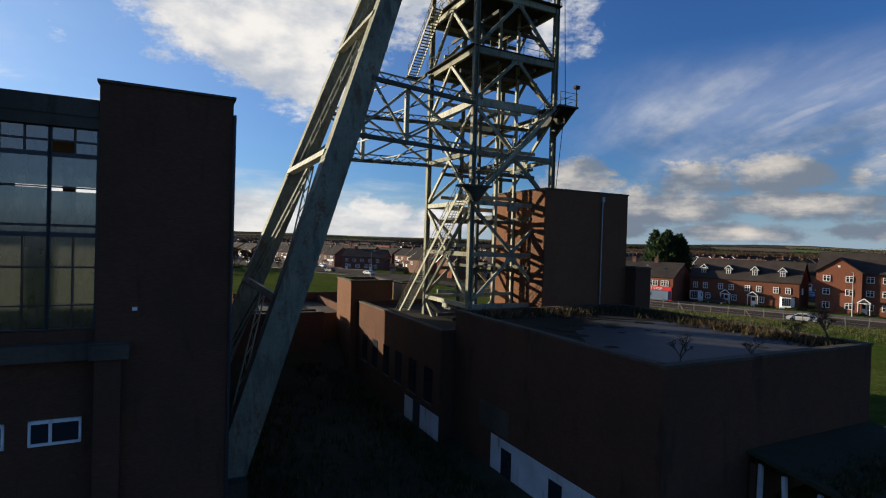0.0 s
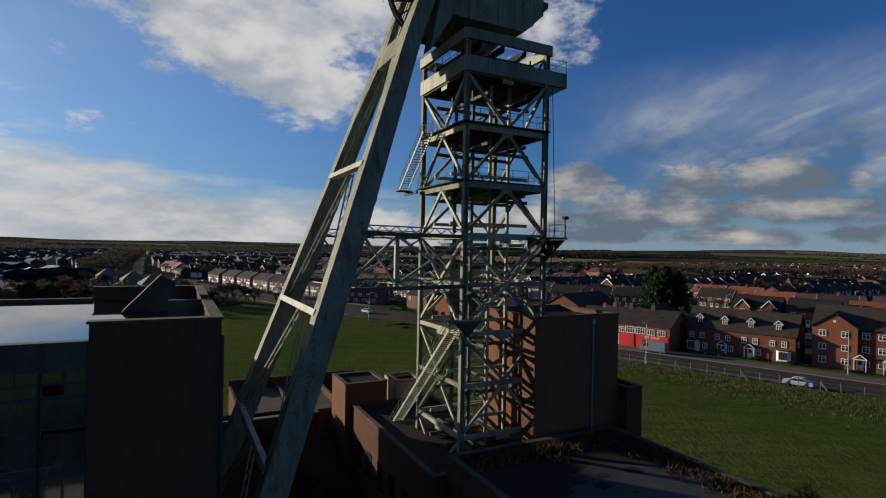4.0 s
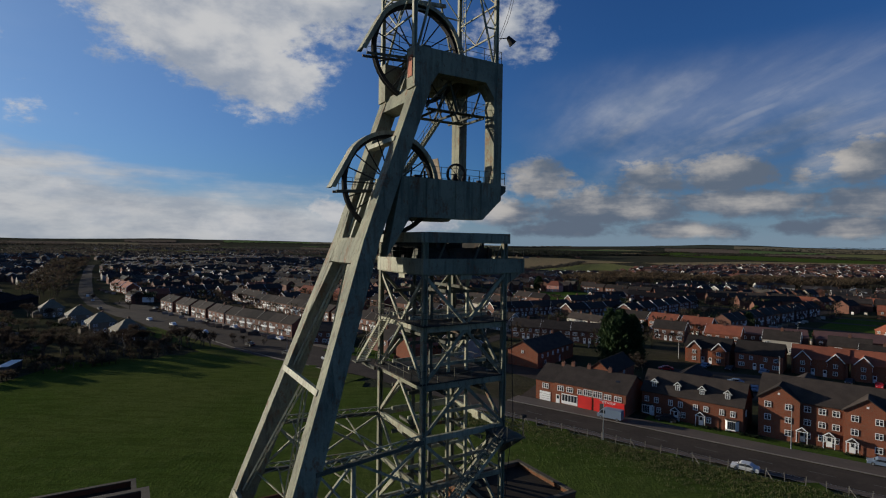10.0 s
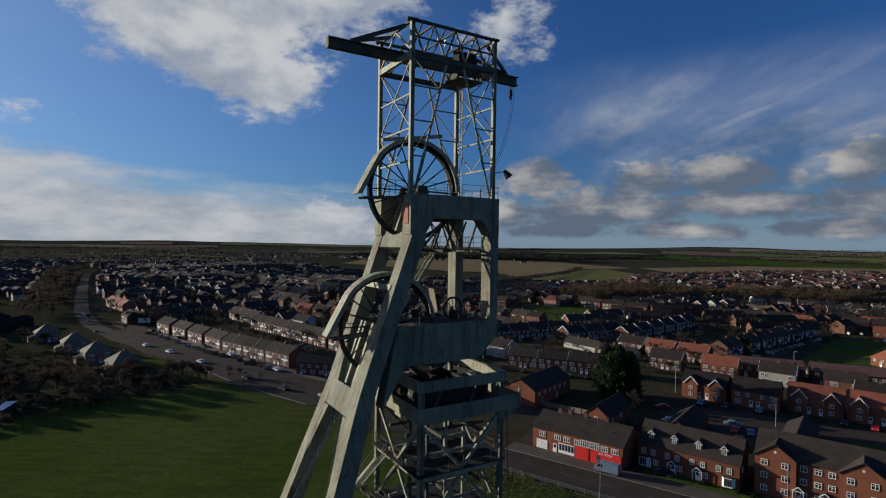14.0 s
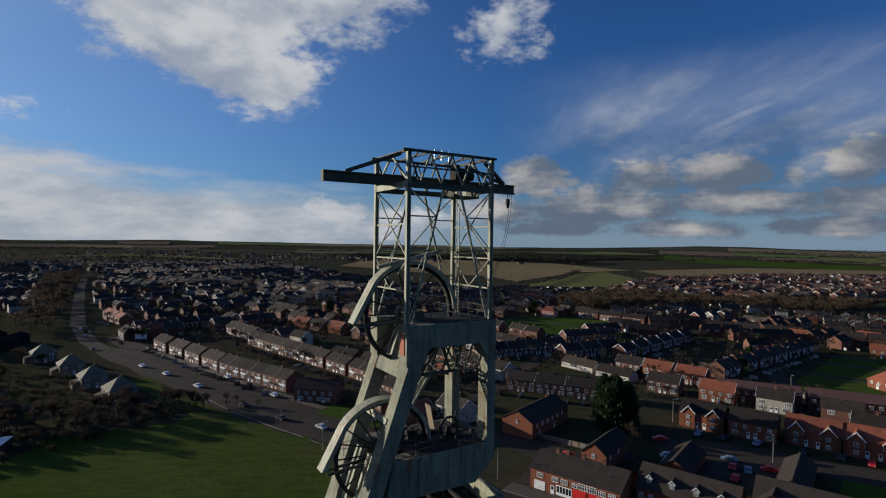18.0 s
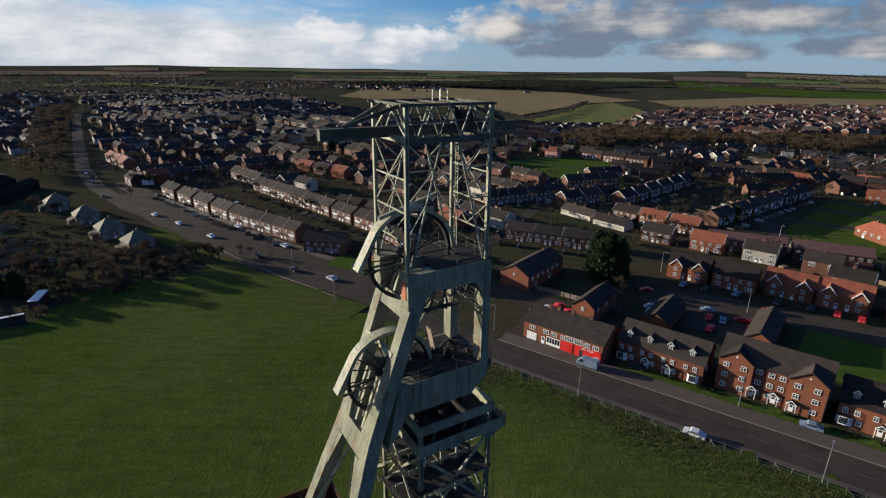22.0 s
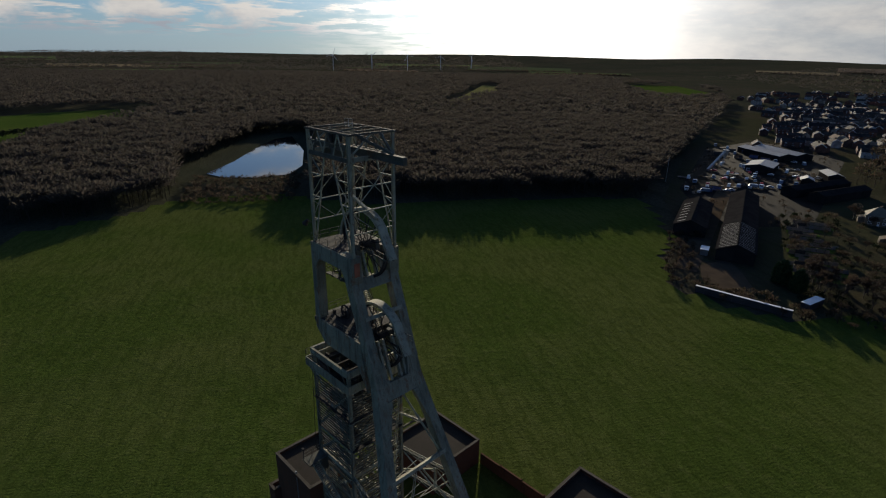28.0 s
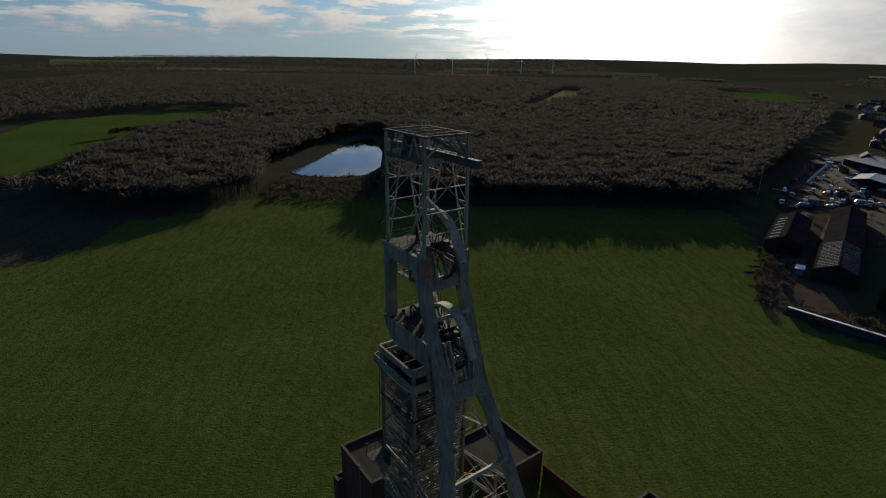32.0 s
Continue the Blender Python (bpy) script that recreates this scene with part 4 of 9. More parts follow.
    for x in (-1.0, 0.2, 1.4, 2.6):
        part("inner_lattice", g().beam((x, -1.4, 50.3), (x + 0.9, -1.4, 52.7), 0.12), PAINT_DARK, hf)
        part("inner_lattice", g().beam((x + 0.9, 1.4, 50.3), (x, 1.4, 52.7), 0.12), PAINT_DARK, hf)
    for p, q in (((-2.5, -2.0, 50.3), (-0.2, -2.0, 52.9)), ((0.6, -2.0, 50.3), (-0.2, -2.0, 52.9)), ((0.6, 2.0, 50.3), (1.8, 2.0, 52.9)), ((3.4, 2.0, 50.3), (1.8, 2.0, 52.9)), ((-2.5, 2.0, 50.3), (-0.2, 2.0, 52.9))):
        part("hanger", g().beam(p, q, 0.16), PAINT_DARK, hf)
    railing(hf, [(-2.2, -2.0, 50.3), (3.6, -2.0, 50.3), (3.6, 2.0, 50.3)], flip=flip)
    stair(hf, (-3.6, 0.9, 44.1), (0.6, 0.9, 50.3), 0.8, (0, 1, 0), flip)
    railing(hf, [(-5.0, -3.3, 44.1), (0.0, -3.3, 44.1)], flip=flip)
    railing(hf, [(0.8, -3.3, 44.1), (4.9, -3.3, 44.1), (4.9, 3.3, 44.1), (-1.0, 3.3, 44.1)], flip=flip)
    railing(hf, [(0.6, -3.4, 54.7), (4.3, -3.4, 54.7), (4.3, 3.4, 54.7), (-0.5, 3.4, 54.7)], flip=flip)
    part("deck_bracket", g().prism([(4.37, 43.0), (4.95, 43.5), (4.95, 44.0), (4.37, 44.0)], -3.4, 3.4), PAINT_DARK, hf)
    # wheels with their rope guards
    for cx, cz, side in ((24.2 - C, 43.75, 0.0), (26.65 - C, 55.25, 0.0)):
        wheel = new("sheave_wheel")
        wheel.parent = hf
        wheel.location = (cx * flip, side, cz)
        wheel["label"] = "spoked iron winding wheel"
        n, R = 48, 4.25
        rim = G(flip)
        ring = []
        for i in range(n):
            a = 2 * math.pi * i / n
            c, sn = math.cos(a), math.sin(a)
            ring += [((R - 0.32) * c, -0.22, (R - 0.32) * sn), (R * c, -0.22, R * sn), ((R - 0.1) * c, 0, (R - 0.1) * sn), (R * c, 0.22, R * sn), ((R - 0.32) * c, 0.22, (R - 0.32) * sn)]
        fs = []
        for i in range(n):
            j = (i + 1) % n
            for q in range(5):
                r = (q + 1) % 5
                fs.append((i * 5 + q, j * 5 + q, j * 5 + r, i * 5 + r))
        rim.pts(ring, fs)
        part("rim", rim, MACHINE, wheel)
        part("hub", G(flip).tube((0, -0.55, 0), (0, 0.55, 0), 0.5, 16), MACHINE, wheel)
        part("axle", G(flip).tube((0, -1.7, 0), (0, 1.7, 0), 0.2, 10), MACHINE, wheel)
        for i in range(20):
            a = 2 * math.pi * i / 20
            c, sn = math.cos(a), math.sin(a)
            w = 0.4 if i % 2 else -0.4
            part("spoke", G(flip).tube((0.45 * c, w, 0.45 * sn), ((R - 0.25) * c, w * 0.15, (R - 0.25) * sn), 0.062, 5), MACHINE, wheel)
        for s in (-1, 1):
            part("bearing", G(flip).prism([(-0.7, -0.9), (0.7, -0.9), (0.4, 0.35), (-0.4, 0.35)], s * 1.45 - 0.3, s * 1.45 + 0.3), PAINT_DARK, wheel)
        # guard: a curved channel over the top, running straight to a point in front
        gd = G(flip)
        Ro = 4.52
        tip = Vector((-5.4, 0, -0.55))
        line = [Vector((Ro * math.cos(radians(a)), 0, Ro * math.sin(radians(a)))) for a in range(2, 149, 7)] + [tip]
        w = 0.52
        inner = [p * (1 - 0.34 / p.length) for p in line[:-1]] + [tip + Vector((0.42, 0, 0.0))]
        for i in range(len(line) - 1):
            a, b, c, d = line[i], line[i + 1], inner[i + 1], inner[i]
            gd.hexa([a + Vector((0, -w, 0)), b + Vector((0, -w, 0)), b * 0.985 + Vector((0, -w, 0)), a * 0.985 + Vector((0, -w, 0)),
                     a + Vector((0, w, 0)), b + Vector((0, w, 0)), b * 0.985 + Vector((0, w, 0)), a * 0.985 + Vector((0, w, 0))])
            for s in (-1, 1):
                gd.hexa([a + Vector((0, s * w, 0)), b + Vector((0, s * w, 0)), c + Vector((0, s * w, 0)), d + Vector((0, s * w, 0)),
                         a + Vector((0, s * (w + 0.05), 0)), b + Vector((0, s * (w + 0.05), 0)), c + Vector((0, s * (w + 0.05), 0)), d + Vector((0, s * (w + 0.05), 0))])
        part("rope_guard", gd, PAINT_PALE, wheel, "pale curved sheet-steel rope guard")
        arm = G(flip).beam((-4.9, -0.45, -0.85), (-0.6, -0.45, -0.55), 0.12, 0.2).beam((-4.9, 0.45, -0.85), (-0.6, 0.45, -0.55), 0.12, 0.2)
        part("guard_arm", arm, PAINT_DARK, wheel)
        if cz > 50:
            part("guard_tie", G(flip).beam((-3.3, -0.6, 4.0), (3.2, 0.7, 5.25), 0.3, 0.3), PAINT_PALE, wheel)
        railing(wheel, [(-3.9, -1.9, -0.6), (3.6, -1.9, -0.6), (3.6, 1.9, -0.6), (-3.9, 1.9, -0.6)], 1.2, 1.2, "wheel_railing", flip)
    # machinery on the lower deck
    pul = new("small_pulley")
    pul.parent = hf
    pul.location = (1.3 * flip, -0.9, 45.0)
    ringv = []
    for i in range(24):
        a = 2 * math.pi * i / 24
        ringv += [(r * math.cos(a), y, r * math.sin(a)) for r, y in ((0.82, -0.09), (1.0, -0.09), (1.0, 0.09), (0.82, 0.09))]
    part("rim", G(flip).pts(ringv, [(i * 4 + q, ((i + 1) % 24) * 4 + q, ((i + 1) % 24) * 4 + (q + 1) % 4, i * 4 + (q + 1) % 4) for i in range(24) for q in range(4)]), MACHINE, pul)
    for i in range(8):
        a = 2 * math.pi * i / 8
        part("spoke", G(flip).tube((0, 0, 0), (0.9 * math.cos(a), 0, 0.9 * math.sin(a)), 0.035, 4), MACHINE, pul)
    part("bracket", G(flip).prism([(-0.5, -1.3), (0.5, -1.3), (0.12, 0.1), (-0.12, 0.1)], 0.12, 0.3), MACHINE, pul)
    rg = random.Random(4)
    for i in range(16):
        x, y = rg.uniform(-4.4, 3.6), rg.uniform(-1.9, 1.9)
        w, d, h = rg.uniform(0.2, 0.7), rg.uniform(0.2, 0.6), rg.uniform(0.2, 1.3)
        if rg.random() < 0.5:
            part("deck_gear", g().box(x - w / 2, x + w / 2, y - d / 2, y + d / 2, 43.7, 43.7 + h), MACHINE, hf)
        else:
            part("deck_pipe", g().tube((x, y, 43.75), (x + rg.uniform(-1, 1), y + rg.uniform(-0.6, 0.6), 44.3 + h), 0.08, 6), MACHINE, hf)
    for x, y, w, h in ((2.0, -1.2, 0.9, 0.7), (3.0, 0.3, 1.2, 0.5), (-1.4, 1.2, 0.8, 0.9), (0.4, 0.8, 1.0, 0.6)):
        part("machine_base", g().box(x - w / 2, x + w / 2, y - 0.4, y + 0.4, 43.7, 43.7 + h), MACHINE, hf)
    part("leaning_board", g().beam((0.9, 1.2, 43.8), (0.3, 1.2, 46.6), 1.0, 0.06, (0, 0, 1)), TIMBER, hf, "weathered board leaning on the deck")
    return hf


def gantry(m, flip):
    """Maintenance crane gantry on top of the headframe."""
    gt = thing("crane_gantry", m, "light green-grey lattice crane gantry on top of the headframe", "gantry")
    g = lambda: G(flip)
    X, Y, z0, z1 = (-4.2, 3.95), (-3.05, 3.05), 54.72, 68.6
    for x in X:
        for y in Y:
            k = g()
            k.prism([(x + a, y + b) for a, b in ((-0.17, -0.16), (-0.09, -0.16), (-0.09, -0.04), (0.09, -0.04), (0.09, -0.16), (0.17, -0.16), (0.17, 0.16), (0.09, 0.16), (0.09, 0.04), (-0.09, 0.04), (-0.09, 0.16), (-0.17, 0.16))], z0, z1, "z")
            part("column", k, PAINT_PALE, gt)
            part("cap_plate", g().box(x - 0.35, x + 0.35, y - 0.3, y + 0.3, z1, z1 + 0.15), PAINT_DARK, gt)
    for y in Y:
        # A-frame on each long side with short stays to the columns
        for x, sx in ((X[0], 1), (X[1], -1)):
            a, b = Vector((x + sx * 0.35, y, z0 + 0.2)), Vector((x + sx * 3.2, y, 65.6))
            part("long_brace", g().tube(a, b, 0.11, 6), PAINT_PALE, gt)
            pts = [a.lerp(b, t) for t in (0.27, 0.54, 0.8)]
            for p in pts:
                part("stay", g().beam((x, y, p.z), p, 0.11), PAINT_PALE, gt)
            for p, q in zip(pts, pts[1:]):
                part("stay", g().beam((x, y, p.z), q, 0.08), PAINT_PALE, gt)
            part("knee", g().beam((x, y, 65.8), pts[2], 0.09), PAINT_PALE, gt)
        part("runway_side_beam", g().box(X[0], X[1], y - 0.12, y + 0.12, 65.7, 66.15), PAINT_DARK, gt)
        part("top_chord", g().beam((X[0] - 0.5, y, 68.7), (X[1] + 0.3, y, 68.7), 0.2, 0.22), PAINT_DARK, gt)
        n = 8
        for i in range(n):
            xa, xb = X[0] + (X[1] - X[0]) * i / n, X[0] + (X[1] - X[0]) * (i + 1) / n
            part("truss_diagonal", g().beam((xa, y, 66.1 if i % 2 else 68.6), (xb, y, 68.6 if i % 2 else 66.1), 0.13), PAINT_PALE if i % 3 else PAINT_DARK, gt)
        part("cornice_rail", g().beam((X[0], y, 67.4), (X[1], y, 67.4), 0.12), PAINT_DARK, gt)
    for x in X:
        for z in (62.8, 60.0, 57.4):
            part("cross_stay", g().beam((x, Y[0], z), (x, Y[1], z), 0.12), PAINT_PALE, gt)
        for a, b in (((Y[0], 65.8), (0.2, 62.8)), ((Y[1], 65.8), (0.2, 62.8)), ((0.2, 62.8), (Y[0], 60.0)), ((0.2, 62.8), (Y[1], 60.0)), ((Y[0], 60.0), (0.2, 57.4)), ((Y[1], 60.0), (0.2, 57.4))):
            part("cross_brace", g().beam((x, a[0], a[1]), (x, b[0], b[1]), 0.09), PAINT_PALE, gt)
        part("end_chord", g().beam((x, Y[0], 68.7), (x, Y[1], 68.7), 0.2, 0.22), PAINT_DARK, gt)
        part("end_beam", g().beam((x, Y[0], 66.0), (x, Y[1], 66.0), 0.26, 0.5), PAINT_PALE, gt)
        for s in (-1, 1):
            part("end_truss", g().beam((x, s * 3.05, 66.2), (x, 0.0, 68.6), 0.14), PAINT_PALE, gt)
    for x in (-2.2, 0.0, 2.2):
        part("top_tie", g().beam((x, Y[0], 68.7), (x, Y[1], 68.7), 0.14), PAINT_DARK, gt)
        part("top_tie", g().beam((x - 1.1, Y[0], 68.65), (x + 1.1, Y[1], 68.65), 0.1), PAINT_DARK, gt)
    # the crane beam: an I section running out at both ends
    yb = -0.35
    k = g().prism([(yb - 0.28, 66.05), (yb + 0.28, 66.05), (yb + 0.28, 66.13), (yb + 0.05, 66.13), (yb + 0.05, 66.82), (yb + 0.28, 66.82), (yb + 0.28, 66.9), (yb - 0.28, 66.9), (yb - 0.28, 66.82), (yb - 0.05, 66.82), (yb - 0.05, 66.13), (yb - 0.28, 66.13)], -10.3, 8.6, "x")
    part("end_plate", g().box(-10.36, -10.303, yb - 0.3, yb + 0.3, 66.02, 66.92), PAINT_DARK, gt)
    part("crane_beam", k, PAINT_DARK, gt, "long dark green runway beam")
    for y in (-1.9, 1.2):
        part("beam_bracket", g().beam((-8.4, yb, 66.95), (-4.3, y, 68.55), 0.2, 0.3), PAINT_DARK, gt)
        part("beam_bracket", g().beam((7.4, yb, 66.95), (4.0, y, 68.55), 0.2, 0.3), PAINT_DARK, gt)
    part("hoist", g().box(2.2, 3.5, -0.9, 0.3, 66.95, 68.0).tube((2.0, -0.3, 67.4), (3.8, -0.3, 67.4), 0.35, 10).box(1.7, 2.1, -0.8, 0.2, 67.0, 68.3), MACHINE, gt)
    part("hoist_cradle", g().box(1.2, 3.9, -1.3, 0.7, 65.35, 65.5).box(1.2, 1.3, -1.3, 0.7, 65.35, 66.1).box(3.8, 3.9, -1.3, 0.7, 65.35, 66.1), PAINT_DARK, gt)
    part("hook_block", g().box(7.75, 8.05, yb - 0.12, yb + 0.12, 65.0, 65.6).tube((7.9, yb, 64.7), (7.9, yb, 65.0), 0.12, 8).tube((7.9, yb, 65.6), (7.9, yb, 66.05), 0.04, 5), MACHINE, gt)
    for x, y, zb in ((8.1, yb, 59.5), (8.35, yb, 58.5)):
        k = g()
        pts = [Vector((x - 3.2 * t * t, y, 66 - (66 - 56.2) * t)) for t in [i / 8 for i in range(9)]]
        for p, q in zip(pts, pts[1:]):
            k.tube(p, q, 0.02, 4)
        part("hanging_rope", k, MACHINE, gt)
    for x in (0.75, 1.55):
        k = g()
        lattice_path(k, [(x - 0.36, 0.8, 68.75), (x - 0.36, 0.8, 69.7), (x + 0.36, 0.8, 69.7), (x + 0.36, 0.8, 68.75)], 0.045)
        k.beam((x - 0.36, 0.8, 69.2), (x + 0.36, 0.8, 69.2), 0.035)
        part("aerial_frame", k, GALV, gt, "pale tubular aerial frame")
    lad = g()
    for y in (1.6, 2.05):
        lad.beam((3.7, y, 54.7), (3.7, y, 68.6), 0.06)
    for i in range(46):
        lad.beam((3.7, 1.6, 54.9 + i * 0.3), (3.7, 2.05, 54.9 + i * 0.3), 0.035)
    part("ladder", lad, PAINT_PALE, gt)
    part("floodlight", g().beam((4.1, -3.1, 57.0), (5.0, -3.3, 57.2), 0.07).tube((5.0, -3.3, 57.3), (5.45, -3.5, 56.7), 0.16, 10, 0.38), MACHINE, gt, "dark bowl floodlight on a bracket")
    return gt


def shaft_tower(m, flip, clad=False):
    """The lattice tower over the shaft: four columns, braced panels, decks and stairs."""
    tw = thing("shaft_tower", m, "green-grey steel lattice tower over the mine shaft" if not clad else "slatted and clad steel tower over the second mine shaft", "lattice tower")
    g = lambda: G(flip)
    x0, x1, y0, y1 = -3.6, 4.3, -4.2, 4.1
    xm, ym = (x0 + x1) / 2, (y0 + y1) / 2
    lv = [-3.0, 2.5, 6.6, 10.8, 15.0, 19.0, 23.0, 27.2, 31.9, 36.4]
    for x in (x0, x1):
        for y in (y0, y1):
            k = g()
            k.prism([(x + a, y + b) for a, b in ((-0.2, -0.21), (-0.13, -0.21), (-0.13, -0.03), (0.13, -0.03), (0.13, -0.21), (0.2, -0.21), (0.2, 0.21), (0.13, 0.21), (0.13, 0.03), (-0.13, 0.03), (-0.13, 0.21), (-0.2, 0.21))], lv[0], 39.6, "z")
            part("column", k, PAINT, tw)
    faces = [((x0, y0), (x1, y0)), ((x0, y1), (x1, y1)), ((x0, y0), (x0, y1)), ((x1, y0), (x1, y1))]
    for fi, (a, b) in enumerate(faces):
        mid = ((a[0] + b[0]) / 2, (a[1] + b[1]) / 2)
        for i, z in enumerate(lv[1:], 1):
            part("ring_beam", g().beam((*a, z), (*b, z), 0.26, 0.5 if i in (6, 7, 8) else 0.36), PAINT if i % 2 else PAINT_PALE, tw)
            zb = lv[i - 1]
            down = i not in (9, 6, 4, 2)
            for e in (a, b):
                p, q = ((*mid, z - 0.2), (*e, zb + 0.2)) if down else ((*e, z - 0.2), (*mid, zb + 0.2))
                # braces on the x0 side all take the paler steel
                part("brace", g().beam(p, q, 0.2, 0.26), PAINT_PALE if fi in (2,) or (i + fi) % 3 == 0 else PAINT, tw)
            if i > 1:
                p = Vector((*mid, z - 0.32))
                along = Vector((b[0] - a[0], b[1] - a[1], 0)).normalized() * 0.55
                part("gusset", g().hexa([p - along + Vector((0, 0, -0.25)), p + along + Vector((0, 0, -0.25)), p + along + Vector((0, 0, 0.3)), p - along + Vector((0, 0, 0.3))] +
                                        [v + Vector((0.03, 0.03, 0)) for v in (p - along + Vector((0, 0, -0.25)), p + along + Vector((0, 0, -0.25)), p + along + Vector((0, 0, 0.3)), p - along + Vector((0, 0, 0.3)))]), PAINT_PALE, tw)
    # guides and buntons inside
    for x in (-1.5, 0.3, 2.2):
        for y in (-1.6, 1.5):
            # guides are pale steel for x > 0, dark steel elsewhere
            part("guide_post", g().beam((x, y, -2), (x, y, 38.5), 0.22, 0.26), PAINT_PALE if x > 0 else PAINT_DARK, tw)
    z = 1.0
    i = 0
    while z < 36:
        for y in (-1.6, 1.5):
            part("bunton", g().beam((x0, y, z), (x1, y, z), 0.2, 0.28), PAINT_PALE if i % 2 else PAINT_DARK, tw)
        if i % 2 == 0:
            for x in (-1.5, 2.2):
                part("bunton", g().beam((x, y0, z + 0.3), (x, y1, z + 0.3), 0.2, 0.26), PAINT_DARK, tw)
        z += 2.1
        i += 1
    # decks
    for z, ex in ((27.45, 0.2), (32.15, 0.5)):
        part("platform", g().box(x0 - 0.5, x1 + ex - 0.3, y0 - ex, y1 + 0.3, z, z + 0.1), MACHINE, tw)
        railing(tw, [(x0 - 0.4, y1 + 0.2, z + 0.1), (x0 - 0.4, y0 - ex, z + 0.1), (x1 + ex - 0.4, y0 - ex, z + 0.1), (x1 + ex - 0.4, y1 + 0.2, z + 0.1)], flip=flip)
    part("top_deck", g().box(x0 - 0.1, 6.3, y0 - 0.1, y1 + 0.1, 36.4, 36.6), MACHINE, tw)
    for p, q in (((x0 - 0.25, y0 - 0.25), (x0 - 0.25, y1 + 0.25)), ((x0 - 0.25, y0 - 0.25), (6.3, y0 - 0.25)), ((x0 - 0.25, y1 + 0.25), (6.3, y1 + 0.25)), ((6.3, y0 - 0.25), (6.3, y1 + 0.25))):
        part("deck_fascia", g().beam((*p, 36.95), (*q, 36.95), 0.12, 1.25), PAINT_PALE if p[0] == q[0] else PAINT, tw)
        part("top_ring", g().beam((min(p[0], 4.6), p[1], 39.3), (min(q[0], 4.6), q[1], 39.3), 0.3, 0.85), PAINT_PALE if p[0] == q[0] else PAINT, tw)
    for y in (y0, y1):
        part("deck_bracket", g().prism([(4.3, 35.2), (6.2, 36.3), (4.3, 36.3)], y - 0.1, y + 0.1), PAINT, tw)
    railing(tw, [(4.5, y0 - 0.2, 37.6), (6.3, y0 - 0.2, 37.6), (6.3, y1 + 0.2, 37.6), (4.5, y1 + 0.2, 37.6)], flip=flip)
    railing(tw, [(x0 - 0.2, y0, 37.6), (x0 - 0.2, y1, 37.6)], flip=flip)
    for x, y, w, d, h in ((-1.5, -1.5, 2.2, 1.4, 1.2), (1.8, 0.8, 2.4, 1.6, 1.0), (0.2, -2.4, 1.4, 1.0, 1.5), (2.7, -2.6, 1.2, 1.0, 0.8), (-2.2, 2.0, 1.2, 1.6, 0.9)):
        part("rope_gear", g().box(x - w / 2, x + w / 2, y - d / 2, y + d / 2, 36.6, 36.6 + h), MACHINE, tw)
    rg = random.Random(8)
    for i in range(26):
        x, y, h = rg.uniform(-3.2, 4.0), rg.uniform(-3.8, 3.7), rg.uniform(0.4, 2.2)
        if i % 2:
            part("deck_pipe", g().tube((x, y, 36.6), (x + rg.uniform(-1.5, 1.5), y + rg.uniform(-1, 1), 36.8 + h), 0.07, 5), MACHINE, tw)
        else:
            part("deck_gear", g().box(x - 0.3, x + 0.3, y - 0.25, y + 0.25, 36.6, 36.6 + h * 0.7), MACHINE, tw)
    for x in (-2.4, -0.2, 2.0):
        part("deck_cross_beam", g().beam((x, y0, 38.7), (x, y1, 38.7), 0.25, 0.5), MACHINE, tw)
    for y in (-2.6, 2.5):
        part("deck_girder", g().beam((x0 + 0.3, y, 37.8), (x1 - 0.3, y, 37.8), 0.3, 1.3), MACHINE, tw)
    for x in (-2.6, 0.9, 3.2):
        part("deck_strut", g().beam((x, y0 + 0.2, 36.7), (x + 1.1, y0 + 0.2, 39.0), 0.14), PAINT_DARK, tw)
        part("rope_bracket", g().prism([(x, 36.7), (x + 1.0, 36.7), (x + 0.5, 38.4)], -0.4, 0.5), PAINT_DARK, tw)
    for x, y in ((-0.5, -1.0), (1.2, 1.4)):
        part("small_sheave", g().tube((x, y - 0.12, 38.3), (x, y + 0.12, 38.3), 0.9, 16), MACHINE, tw)
    for i in range(6):
        part("sign_mark", g().box(2.3 + i * 0.36, 2.5 + i * 0.36, y0 - 0.43, y0 - 0.405, 39.1, 39.55), PAINT_PALE, tw, "faded pale sign mark")
    # stairs
    stair(tw, (-4.6, 6.3, 27.6), (-4.6, 1.0, 32.2), 0.9, (1, 0, 0), flip)
    part("landing", g().box(-5.3, -3.7, 5.9, 7.0, 27.4, 27.5), PAINT_DARK, tw)
    part("landing_beam", g().beam((-4.2, 4.0, 27.2), (-4.2, 7.0, 27.2), 0.2, 0.3), PAINT_DARK, tw)
    stair(tw, (-4.5, 9.0, 3.0), (-4.5, -5.0, 16.0), 0.95, (1, 0, 0), flip)
    stair(tw, (-3.2, -5.2, 16.3), (2.6, -6.4, 23.0), 0.95, (0, 1, 0), flip)
    part("landing", g().box(-5.2, -2.6, -5.7, -4.4, 16.1, 16.25), PAINT_DARK, tw)
    part("landing_cone", g().tube((-3.7, -5.0, 15.0), (-3.7, -5.0, 16.1), 0.25, 14, 1.05), PAINT_DARK, tw, "dark conical landing support")
    railing(tw, [(-5.1, -5.7, 16.25), (-2.6, -5.7, 16.25)], flip=flip)
    part("landing", g().box(2.4, 4.3, -7.4, -4.4, 22.85, 23.0), PAINT_DARK, tw)
    for x in (2.6, 4.1):
        part("landing_prop", g().prism([(-4.3, 20.6), (-7.3, 22.8), (-4.3, 22.8)], x - 0.06, x + 0.06, "x"), PAINT_DARK, tw)
